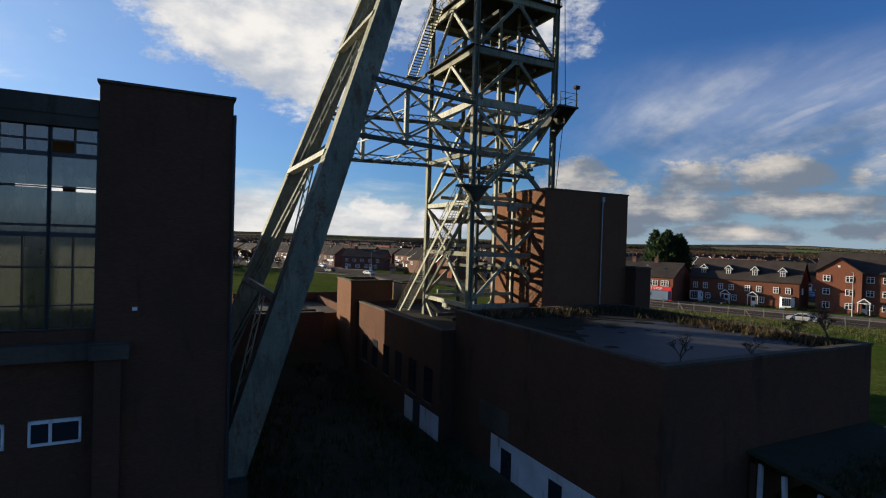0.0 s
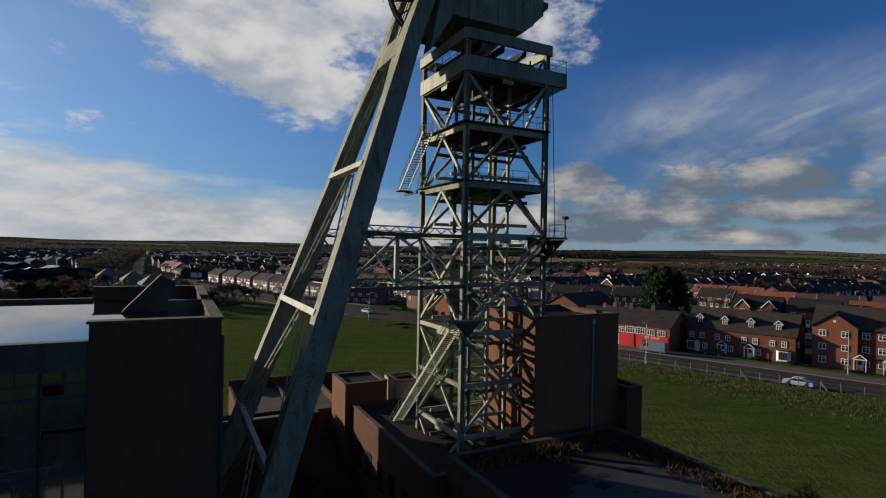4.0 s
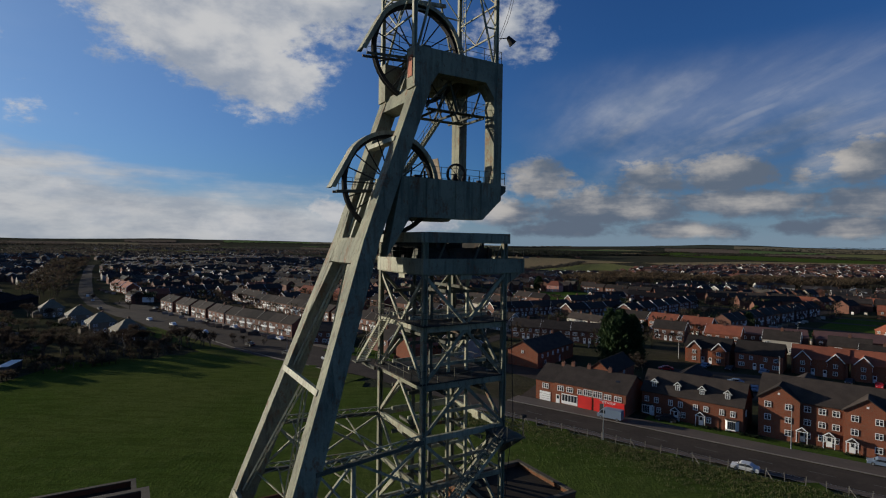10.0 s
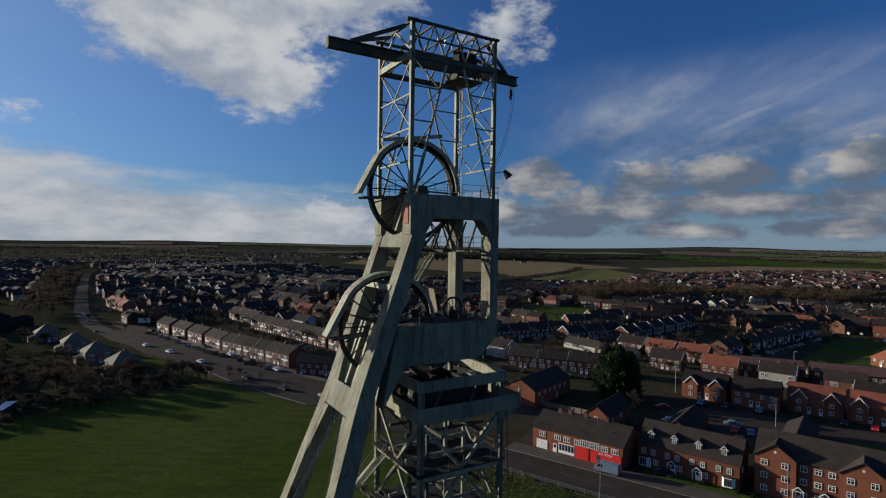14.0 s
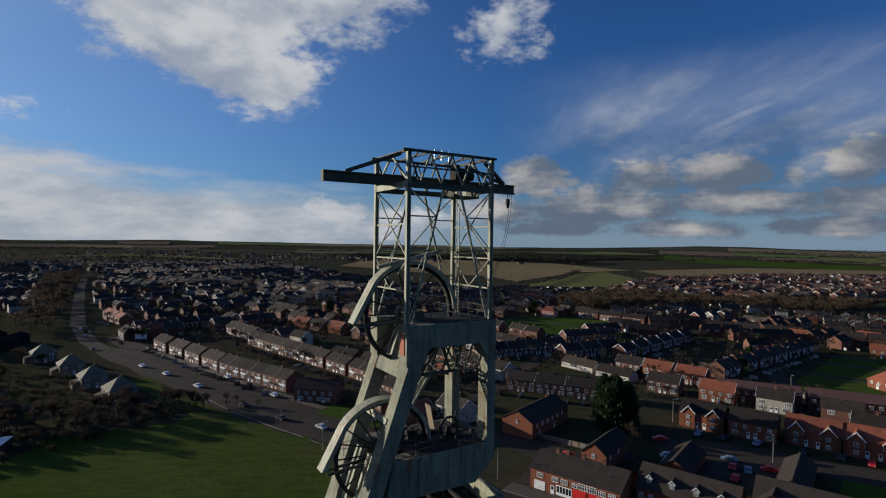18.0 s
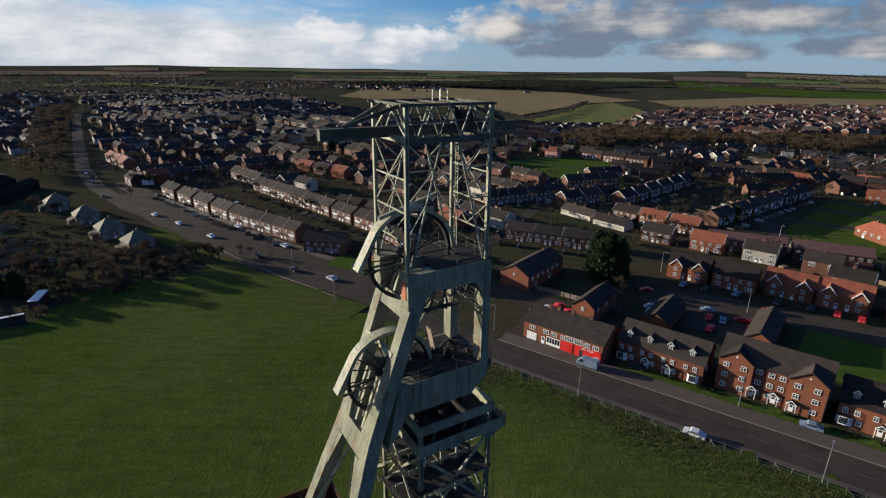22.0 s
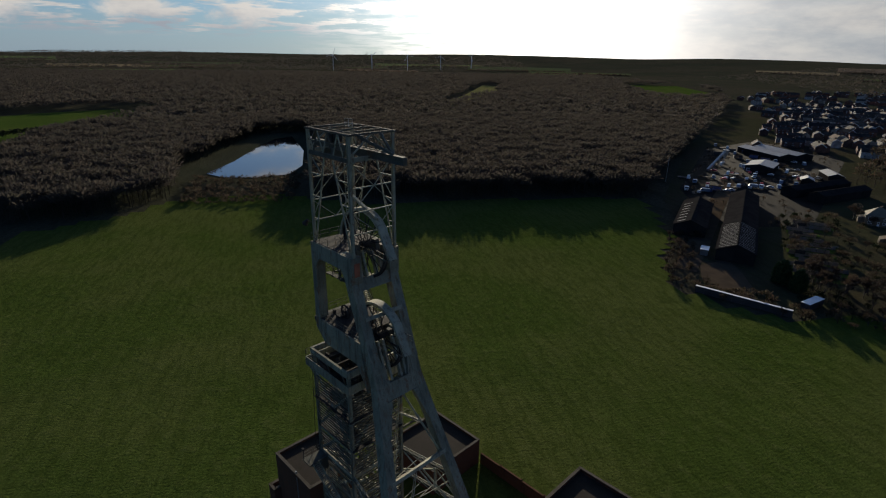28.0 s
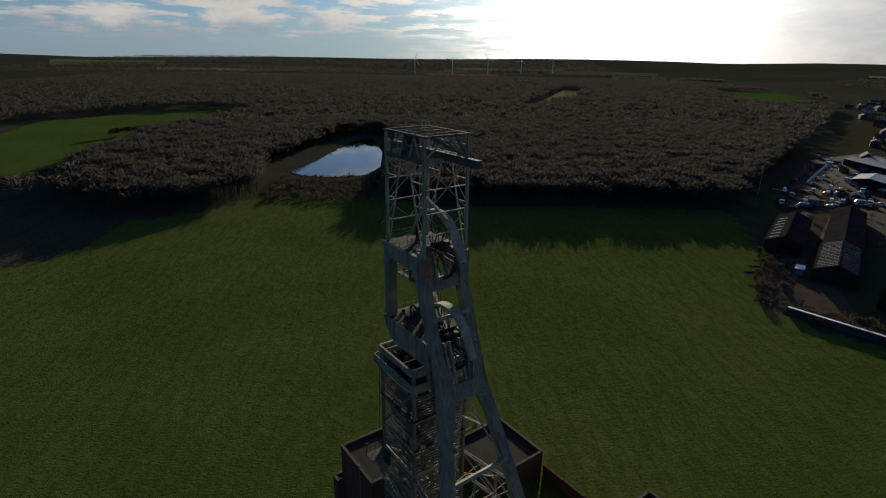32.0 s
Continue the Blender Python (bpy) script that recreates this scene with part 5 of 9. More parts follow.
    railing(tw, [(2.5, -7.3, 23.0), (4.2, -7.3, 23.0), (4.2, -4.5, 23.0)], flip=flip)
    part("lamp", g().tube((4.2, -7.2, 23.0), (4.2, -7.2, 24.7), 0.04, 5).box(4.0, 4.45, -7.35, -7.05, 24.5, 24.75), MACHINE, tw)
    part("cable", g().tube((4.8, -4.4, 37.0), (5.2, -4.6, 24.0), 0.03, 4).tube((5.2, -4.6, 24.0), (4.6, -4.4, 16.4), 0.03, 4), MACHINE, tw)
    # side trusses back to the headframe legs
    for s in (-1, 1):
        y = s * 4.25
        def leg_at(z):
            return 8.3 + 0.348 * z - 29.0
        zs = (23.0, 19.0)
        for z in zs:
            part("truss_chord", g().beam((leg_at(z) - 0.2, s * 6.1, z - 0.1), (x0, y, z - 0.1), 0.26, 0.3), PAINT_DARK, tw)
            p, q, k = Vector((leg_at(z) - 0.2, s * 6.0, z + 0.05)), Vector((x0, y, z + 0.05)), g()
            for i in range(16):
                a, b = p.lerp(q, i / 16), p.lerp(q, (i + 1) / 16)
                up = Vector((0, 0, 0.42))
                k.beam(a + (up if i % 2 else Vector()), b + (Vector() if i % 2 else up), 0.06)
            k.beam(p + up, q + up, 0.1)
            part("chord_lacing", k, PAINT_PALE, tw)
        xa = leg_at(21) + 3.6
        ya = s * 5.1
        part("truss_post", g().beam((xa, ya, 19.0), (xa, ya, 23.0), 0.3), PAINT_PALE, tw)
        part("truss_diagonal", g().beam((leg_at(19), s * 6.0, 19.0), (xa, ya, 22.8), 0.18), PAINT_PALE, tw)
        part("truss_diagonal", g().beam((leg_at(23), s * 5.9, 22.8), (xa, ya, 19.2), 0.16), PAINT_PALE, tw)
        part("truss_diagonal", g().beam((xa, ya, 22.8), (x0, y, 19.2), 0.18), PAINT_PALE, tw)
        part("truss_diagonal", g().beam((xa, ya, 19.2), (x0, y, 22.8), 0.16), PAINT_PALE, tw)
    for z in (22.9, 18.9):
        k = g()
        xa, xb = 8.3 + 0.34 * z - 29.0, x0
        n = 6
        for i in range(n):
            t0, t1 = i / n, (i + 1) / n
            for s in (1, -1):
                k.beam((xa + (xb - xa) * t0, s * 5.9 * (1 - t0) + s * 4.2 * t0, z), (xa + (xb - xa) * t1, -s * 5.9 * (1 - t1) - s * 4.2 * t1, z), 0.09, 0.09) if i % 3 == 0 else None
            p, q = (xa + (xb - xa) * t0, 5.6 - 1.4 * t0, z), (xa + (xb - xa) * t1, 5.6 - 1.4 * t1, z)
            k.beam((p[0], p[1], z - 0.2), (q[0], q[1], z + 0.2), 0.07)
        part("plan_lacing", k, PAINT_PALE, tw)
    if clad:
        rg = random.Random(19)
        for lo, hi in ((8.0, 18.6), (19.4, 26.8), (28.0, 35.6)):
            z = lo
            while z < hi:
                for side in range(2):
                    if rg.random() < 0.07:
                        continue
                    t, c = rg.uniform(-0.12, 0.12), rg.uniform(0.0, 0.9) if rg.random() < 0.3 else 0.0
                    if side:
                        k = g().beam((x0 - 0.1, y0 + 0.25 + c, z), (x0 - 0.1, y1 - 0.25, z + t), 0.05, 0.24)
                    else:
                        k = g().beam((x0 + 0.25, y0 - 0.1, z + t), (x1 - 0.25 - c, y0 - 0.1, z), 0.05, 0.24)
                    # dark steel puts both grime and the tower's backlit shade into the slats
                    part("slat", k, PAINT_DARK, tw)
                z += 0.42
    return tw


HEAD_ONE = site(29.0, 40.5, 0.0)
HEAD_TWO = site(-47.8, 35.5, -1.0)
headframe(HEAD_ONE, 1, "green-grey steel headframe with two spoked winding wheels")
headframe(HEAD_TWO, -1, "second green-grey headframe seen against the light")
gantry(HEAD_ONE, 1)
gantry(HEAD_TWO, -1)
shaft_tower(HEAD_ONE, 1)
shaft_tower(HEAD_TWO, -1, True)

# ---- pit buildings ----


def brick_block(name, u0, u1, v0, v1, z0, z1, material, label, roof=FELT, parapet=0.5, wall=0.36, sunk=0.35):
    """A flat-roofed brick block with a parapet and coping."""
    b = thing(name, site((u0 + u1) / 2, (v0 + v1) / 2), label, "building")
    w, d = (u1 - u0) / 2, (v1 - v0) / 2
    for nm, box in (("wall_front", (-w, w, -d, -d + wall)), ("wall_back", (-w, w, d - wall, d)), ("wall_side", (-w, -w + wall, -d + wall, d - wall)), ("wall_side", (w - wall, w, -d + wall, d - wall))):
        part("wall", G().box(*box, z0, z1), material, b)
        e = 0.06
        part("coping", G().box(box[0] - e, box[1] + e, box[2] - e, box[3] + e, z1 + 0.003, z1 + 0.13), CONCRETE, b)
    part("roof", G().box(-w + wall, w - wall, -d + wall, d - wall, z1 - sunk - 0.2, z1 - sunk), roof, b, "wet flat felt roof")
    return b


def make_cage_house(flip, u0, v0, dz):
    s = flip
    a, b = sorted((u0 + s * 2.25, u0 + s * 11.3)) if s > 0 else (u0 - 15.6, u0 - 5.2)
    # first block takes the sunlit brick copy, the backlit second the darkened one
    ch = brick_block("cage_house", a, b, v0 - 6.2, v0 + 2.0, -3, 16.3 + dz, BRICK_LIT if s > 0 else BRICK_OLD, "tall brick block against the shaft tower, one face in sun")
    lo = (b, b + 1.2) if s > 0 else (a - 1.2, a)
    brick_block("lean_to", lo[0], lo[1] + 0.6, v0 - 7.4, v0 - 1.0, -3, 9.9 + dz, BRICK_OLD, "lower brick lean-to beside the tall block")
    part("drainpipe", G().tube((1.5, -4.18, 0), (1.5, -4.18, 16.0 + dz), 0.07, 6), GALV, ch)
    part("rainwater_head", G().box(1.35, 1.65, -4.3, -4.1, 15.6, 16.0), GALV, ch)


make_cage_house(1, 29.0, 40.5, 0)
make_cage_house(-1, -47.8, 35.5, -1.2)

low = brick_block("flat_roofed_store", 22.6, 38.8, 14.6, 33.2, -3.4, 6.7, BRICK_OLD, "dark brick flat-roofed store with a wet weedy roof", sunk=0.25)
part("roof_water", G().prism([(-6.2, -8.2), (4.8, -8.2), (7.0, -5.5), (6.2, 1.5), (1.5, 4.4), (-3.0, 2.8), (-6.6, -3.0)], 6.46, 6.47, "z"), WETROOF, low, "thin dull puddle lying on the roof felt")
part("roof_kerb", G().box(-7.6, 7.6, -8.95, -8.6, 6.45, 6.75), CONCRETE, low)
random.seed(64)
for x, y, r in ((-4.2, 1.6, 1.5), (-2.4, 2.6, 1.3), (-0.8, 1.2, 0.8), (-5.2, -0.6, 0.7), (0.4, 2.4, 0.6), (-1.8, -0.6, 0.35), (0.6, -0.4, 0.28), (0.9, -1.4, 0.25), (3.2, 2.2, 0.9), (5.4, 0.4, 0.8), (5.9, -2.2, 0.6), (-5.9, -4.0, 0.6), (2.2, -6.8, 0.5)):
    ring = [(x + r * random.uniform(0.55, 1.15) * math.cos(0.524 * i), y + 0.75 * r * random.uniform(0.55, 1.15) * math.sin(0.524 * i)) for i in range(12)]
    part("moss_patch", G().prism(ring, 6.471, 6.482, "z"), FELT, low, "dark moss island in the puddle")
part("whitewashed_band", G().box(-8.13, -8.1, -9.0, 4.0, -2.6, -0.4), WHITEWASH, low, "flaking whitewash along the wall foot")
for y in (2.2, -2.5):
    part("doorway", G().box(-8.16, -8.11, y - 0.55, y + 0.55, -3.0, -0.9), GLASS, low, "dark doorway")
part("blocked_opening", G().box(-8.15, -8.1, 2.0, 5.5, -0.2, 1.4), CONCRETE, low)
canopy = thing("canopy", site(33.5, 12.3), "broken overgrown lean-to canopy against the store", "canopy")
part("roof", G().prism([(-2.3, 1.7), (2.25, 2.3), (2.25, 2.5), (-2.3, 1.9)], -5.3, 5.3, "x"), YARD, canopy, "mossy collapsed roof")
random.seed(88)
for i in range(10):
    x = -5.1 + i * 10.2 / 9
    lean = random.uniform(-0.25, 0.25)
    if i in (3, 7):
        part("post", G().beam((x, -2.3, -0.2), (x + lean * 3, -2.45, 0.9), 0.16), WHITEWASH, canopy)
        continue
    part("post", G().beam((x, -2.2, -0.2), (x + lean, -2.15, 1.68), 0.17), WHITEWASH, canopy)
    part("bracket", G().beam((x + lean, -2.2, 1.1), (x + lean + 0.6, -2.25, 1.65), 0.1), WHITEWASH, canopy)
for i in range(5):
    x = -5.2 + i * 2.1
    part("fascia_board", G().beam((x, -2.33, 1.72 + random.uniform(-0.1, 0.05)), (x + 2.0, -2.36, 1.74 + random.uniform(-0.2, 0.05)), 0.06, 0.22), TIMBER, canopy)
for i in range(4):
    y = -1.9 + i * 1.2
    part("post", G().beam((-5.2, y, -0.2), (-5.25 + random.uniform(-0.2, 0.2), y + random.uniform(-0.2, 0.2), 1.75 + 0.13 * y), 0.17), WHITEWASH, canopy)
part("back_wall", G().box(-5.2, 5.2, 1.9, 2.2, -3.2, 1.9), BRICK_OLD, canopy)

brick_block("shaft_side_range", 21.6, 31.0, 33.4, 53.2, -3.3, 5.2, BRICK_OLD, "long dark brick range under the tower", sunk=0.3)
rng = bpy.data.objects["shaft_side_range"]
for i in range(6):
    part("window_opening", G().box(-4.75, -4.69, -8.6 + i * 3.0, -7.2 + i * 3.0, -0.4, 2.2), GLASS, rng, "dark broken window")
    part("sill", G().box(-4.85, -4.69, -8.7 + i * 3.0, -7.1 + i * 3.0, -0.55, -0.42), CONCRETE, rng)
part("plinth_render", G().box(-4.74, -4.69, -9.8, -3.5, -3.2, -1.0), WHITEWASH, rng, "dirty whitewashed wall foot")
part("doorway", G().box(-4.78, -4.745, -6.6, -5.3, -3.2, -0.9), BLACKPAINT, rng, "dark doorway")
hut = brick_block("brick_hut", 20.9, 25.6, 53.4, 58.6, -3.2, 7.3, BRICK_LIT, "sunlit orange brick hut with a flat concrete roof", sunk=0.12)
brick_block("rendered_hut", 27.0, 30.4, 54.2, 58.0, -0.2, 6.9, mat("ochre_render", (0.42, 0.3, 0.16), (0.33, 0.24, 0.13), (0.15, 0.1, 0.06), rough=0.9), "ochre rendered hut beside the brick hut", sunk=0.3)
rubble = thing("open_range", site(19.5, 66.5), "roofless low brick range with bare partition walls", "ruin")
for u in (-8.2, -2.5, 2.6, 8.2):
    part("partition", G().box(u - 0.15, u + 0.15, -6.5, 6.2, -0.2, 3.6 + 0.3 * (u > 0)), BRICK_OLD, rubble)
for v in (-6.6, 6.3):
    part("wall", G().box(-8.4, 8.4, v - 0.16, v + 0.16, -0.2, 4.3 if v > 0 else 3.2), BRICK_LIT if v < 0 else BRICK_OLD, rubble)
part("slab", G().box(-8.0, 2.4, -6.3, 6.1, 2.9, 3.05), CONCRETE, rubble)
low_roof = brick_block("wet_roofed_annex", 7.6, 19.0, 57.0, 59.6, -3, 3.6, BRICK_OLD, "low annex with a wet reflecting roof", roof=WATER, sunk=0.1)


def make_engine_house():
    eh = thing("winding_engine_house", site(0, 0), "big dark brick winding engine house with flooded flat roof", "building")
    zt, zr = 18.25, 17.3
    # end bay with raised parapet
    part("wall", G().box(1.15, 6.6, 26.6, 27.1, -3.4, zt), BRICK_OLD, eh)
    part("wall", G().box(6.2, 6.6, 27.1, 36.6, -3.4, zt), BRICK_OLD, eh)
    part("wall", G().box(6.2, 6.6, 39.4, 48.7, -3.4, zt), BRICK_OLD, eh)
    # this stretch takes the sunlit copy of the brick
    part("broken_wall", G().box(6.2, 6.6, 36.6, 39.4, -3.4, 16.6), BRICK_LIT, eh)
    part("wall", G().box(-1.1, 6.6, 48.7, 49.1, -3.4, zt), BRICK_OLD, eh)
    for box in ((1.05, 6.7, 26.5, 27.2), (6.1, 6.7, 27.2, 36.5), (6.1, 6.7, 39.5, 48.6), (-1.2, 6.7, 48.6, 49.2)):
        part("coping", G().box(*box, zt + 0.003, zt + 0.12), CONCRETE, eh)
    part("roof_slab", G().box(-26.2, 6.18, 27.12, 48.68, zr - 0.5, zr - 0.1), CONCRETE, eh)
    part("roof_water", G().box(-26.0, 6.1, 27.3, 48.5, zr - 0.098, zr - 0.06), WATER, eh, "standing water covering the flat roof")
    for box in ((-26.3, 1.12, 26.75, 27.3), (-26.3, -1.15, 48.5, 49.05), (-26.3, -25.9, 27.3, 48.5)):
        part("roof_kerb", G().box(*box, zr - 0.6, zr + 0.18), CONCRETE, eh)
    # sloping roof-light wall standing on the flat roof
    part("ridge_wall", G().prism([(1.8, 17.25), (4.6, 17.25), (4.6, 19.3), (3.9, 19.6)], 39.6, 40.1), CONCRETE, eh)
    part("ridge_slope", G().prism([(1.4, 17.25), (3.7, 19.75), (4.0, 19.6), (1.9, 17.25)], 39.4, 42.2), CONCRETE, eh)
    part("hatch", G().box(4.2, 6.1, 36.4, 37.0, 17.25, 18.3), CONCRETE, eh)
    # glazed hall
    part("wall", G().box(-26.3, -25.9, 27.3, 48.5, -3.4, 16.6), BRICK_OLD, eh)
    part("wall", G().box(-26.3, -1.15, 48.6, 49.0, -3.4, 13.0), BRICK_OLD, eh)
    part("wall_head", G().box(-26.3, -1.15, 48.6, 49.0, 15.9, 16.6), BRICK_OLD, eh)
    for i in range(7):
        part("pier", G().box(-26.3 + i * 3.8, -25.5 + i * 3.8, 48.6, 49.0, 13.0, 15.9), BRICK_OLD, eh)
    part("plinth_wall", G().box(-26.3, 1.14, 26.9, 27.25, -3.4, 7.4), BRICK_OLD, eh)
    part("sill", G().box(-26.3, 2.3, 26.2, 27.3, 6.2, 6.9), CONCRETE, eh)
    part("lintel", G().box(-26.3, 1.14, 26.8, 27.25, 16.2, 16.72), CONCRETE, eh)
    x = 1.1
    bay = 0
    while x > -24:
        win = new("hall_window")
        win.parent = eh
        win["label"] = "tall steel-framed hall window with dirty panes"
        fr = G()
        w = 1.75
        zs = [7.45, 8.5, 10.15, 11.55, 11.95, 13.6, 15.0, 15.6, 16.2]
        two = (True, True, True, False, False, False, True, True)
        for z in zs:
            thick = 0.2 if z in (11.55, 15.0) else 0.06
            fr.box(x - w, x, 27.02, 27.12, z - thick / 2, z + thick / 2)
        for i in (0, 2):
            fr.box(x - w + i * w / 2 - 0.06, x - w + i * w / 2 + 0.06, 26.98, 27.13, 7.45, 16.2)
        fr.box(x - w / 2 - 0.025, x - w / 2 + 0.025, 27.03, 27.12, 7.45, 11.55).box(x - w / 2 - 0.025, x - w / 2 + 0.025, 27.03, 27.12, 15.0, 16.2)
        part("window_frame", fr, BLACKPAINT, win)
        for zi in range(len(zs) - 1):
            n = 2 if two[zi] else 1
            for i in range(n):
                if (bay * 7 + zi * 3 + i) % 13 == 5:
                    continue
                top = zs[zi + 1] - 0.05 - (0.12 if zi == 4 and bay % 2 == 0 else 0)
                part("pane", G().box(x - w + i * w / n + 0.05, x - w + (i + 1) * w / n - 0.05, 27.06, 27.075, zs[zi] + 0.05, top), GLASS_OLD, win)
        x -= w + 0.02
        bay += 1
    for u in (-1.2, -3.9, -6.6):
        lw = new("low_window")
        lw.parent = eh
        part("window_frame", G().box(u, u + 1.9, 26.8, 26.92, 3.45, 3.6).box(u, u + 1.9, 26.8, 26.92, 2.5, 2.62).box(u, u + 0.1, 26.8, 26.92, 2.5, 3.6).box(u + 1.8, u + 1.9, 26.8, 26.92, 2.5, 3.6).box(u + 0.72, u + 0.84, 26.8, 26.92, 2.5, 3.6), WHITE, lw)
        part("pane", G().box(u + 0.1, u + 1.8, 26.86, 26.88, 2.62, 3.45), GLASS, lw)
    part("door_pier", G().box(1.2, 2.2, 26.1, 26.58, -3.4, 6.15), BRICK_OLD, eh)
    part("pier_cap", G().box(1.0, 2.5, 25.9, 26.6, 6.2, 6.85), CONCRETE, eh)
    # roller shutters and floor behind the glass
    part("floor", G().box(-25.9, 6.1, 27.3, 48.5, 4.6, 4.9), CONCRETE, eh)
    part("inner_wall", G().box(1.2, 1.5, 27.3, 48.4, 4.9, 16.7), RENDERED, eh)
    part("downpipe", G().tube((6.66, 26.5, -3), (6.66, 26.5, 17.5), 0.07, 6), BLACKPAINT, eh)
    part("bulkhead_lamp", G().box(2.55, 2.75, 26.45, 26.58, 8.25, 8.4), WHITE, eh)


make_engine_house()
brick_block("rear_annex", -29.0, 6.0, 49.2, 64.6, -3, 13.1, BRICK_OLD, "flat-roofed annex behind the engine house", sunk=0.5)
brick_block("shaft_yard_building", -62.6, -50.4, 52.0, 64.4, -1, 5.6, BRICK_OLD, "low brick building with a flat roof by the second shaft", sunk=0.4)
garden = thing("yard_wall", site(-41, 64.6), "long brick yard wall", "wall")
for i in range(4):
    part("panel", G().box(-9 + i * 5, -4.1 + i * 5, -0.17, 0.17, -1, 2.6 + 0.15 * (i % 2)), BRICK_OLD, garden)
    part("pier", G().box(-4.1 + i * 5, -4.0 + i * 5, -0.25, 0.25, -1, 2.9), BRICK_OLD, garden)

# ---- houses ----


def window_mesh(w, h, bars=1, cross=1, depth=0.12):
    """A white frame with sunk dark panes, one sheet; front on -y."""
    t = 0.10
    xs, zs = [-w / 2, -w / 2 + t], [0, t]
    for i in range(1, bars + 1):
        x = -w / 2 + w * i / (bars + 1)
        xs += [x - 0.05, x + 0.05]
    xs += [w / 2 - t, w / 2]
    if cross:
        zs += [h * 0.62 - 0.03, h * 0.62 + 0.03]
    zs += [h - t, h]
    g = G()
    ids = {}

    def at(i, j, d):
        if (i, j, d) not in ids:
            ids[(i, j, d)] = len(g.v)
            g.v.append((xs[i], -d, zs[j]))
        return ids[(i, j, d)]

    nx, nz = len(xs) - 1, len(zs) - 1

    def depth_of(i, j):
        if i < 0 or j < 0 or i >= nx or j >= nz:
            return 0.0
        return depth * 0.45 if i % 2 and j % 2 else depth

    for i in range(nx):
        for j in range(nz):
            d = depth_of(i, j)
            g.f.append((at(i, j, d), at(i + 1, j, d), at(i + 1, j + 1, d), at(i, j + 1, d)))
            g.m.append(1 if d < depth else 0)
    for i in range(nx + 1):
        for j in range(nz):
            a, b = depth_of(i - 1, j), depth_of(i, j)
            if a != b:
                g.f.append((at(i, j, a), at(i, j, b), at(i, j + 1, b), at(i, j + 1, a)))
                g.m.append(0)
    for i in range(nx):
        for j in range(nz + 1):
            a, b = depth_of(i, j - 1), depth_of(i, j)
            if a != b:
                g.f.append((at(i, j, a), at(i + 1, j, a), at(i + 1, j, b), at(i, j, b)))
                g.m.append(0)
    return g.mesh("window", [WHITE, GLASS])


WIN = {k: window_mesh(*k) for k in ((1.2, 1.2, 1, 1), (1.7, 1.25, 2, 1), (0.95, 1.25, 1, 1), (2.2, 1.5, 3, 1), (0.75, 1.0, 0, 1))}
DOOR_G = G().box(-0.48, 0.48, -0.1, -0.002, 0, 2.08).box(-0.3, 0.3, -0.12, -0.1, 1.1, 1.9, 1)
DOOR = DOOR_G.mesh("door", [WHITE, GLASS])
CHIM = G().box(-0.45, 0.45, -0.35, 0.35, 0, 1.5).box(-0.52, 0.52, -0.42, 0.42, 1.25, 1.38).tube((-0.2, 0, 1.5), (-0.2, 0, 1.85), 0.11, 6).tube((0.2, 0, 1.5), (0.2, 0, 1.85), 0.11, 6).mesh("chimney", [BRICK_BROWN])


def place(name, me, parent, x, y, z, turn=0, label=""):
    ob = new(name, me)
    ob.parent = parent
    ob.matrix_basis = pose(x, y, z, 0, 0, turn)
    if label:
        ob["label"] = label
    return ob


def gable_walls(g, L, D, H, RH, t=0.0):
    """Solid body: walls with gable ends, ridge along x. Front at y=0."""
    g.prism([(0, -0.3), (D, -0.3), (D, H), (D / 2, RH), (0, H)], 0, L, "x")
    return g


def roof_slabs(L, D, H, RH, over=0.3, th=0.16, hip=0.0):
    g = G()
    k = (RH - H) / (D / 2)
    e = over
    y0, z0 = -e, H - e * k
    for s in (0, 1):
        a = [(-e + 0, y0, z0), (L + e, y0, z0), (L + e - hip, D / 2, RH), (-e + hip, D / 2, RH)]
        if s:
            a = [(x, D - y, z) for x, y, z in a]
            a = [a[1], a[0], a[3], a[2]]
        g.hexa([(x, y, z + 0.01) for x, y, z in a] + [(x, y, z + th) for x, y, z in a])
    if hip:
        for x, d in ((-e, 1), (L + e, -1)):
            a = [(x, D + e, z0), (x, -e, z0), (x + d * hip, D / 2, RH)]
            b = [(p[0], p[1], p[2] + th) for p in a]
            g.pts(a + b, [(2, 1, 0), (3, 4, 5), (0, 1, 4, 3), (1, 2, 5, 4), (2, 0, 3, 5)])
    g.beam((-e + hip, D / 2, RH + th), (L + e - hip, D / 2, RH + th), 0.22, 0.1)
    return g


def house(m, L, D, H, RH, wall, roof, fronts, backs=(), doors=(), chimneys=(), label="", hip=0.0, group="", name="house", sides=()):
    h = thing(name, m, label, "house", group)
    g = G()
    if hip:
        g.box(0, L, 0, D, -0.3, H)
    else:
        gable_walls(g, L, D, H, RH)
    part("wall", g, wall, h)
    part("roof", roof_slabs(L, D, H, RH, hip=hip), roof, h)
    for x, z, kind in fronts:
        place("window", WIN[kind], h, x, 0, z)
    for x, z, kind in backs:
        place("window", WIN[kind], h, x, D, z, 180)
    for y, z, kind, end in sides:
        place("window", WIN[kind], h, L * end, y, z, 90 if end else -90)
    for x in doors:
        place("door", DOOR, h, x, 0, 0.1)
    for x, y in chimneys:
        place("chimney", CHIM, h, x, y, RH - abs(y - D / 2) * (RH - H) / (D / 2) - 0.5)
    return h


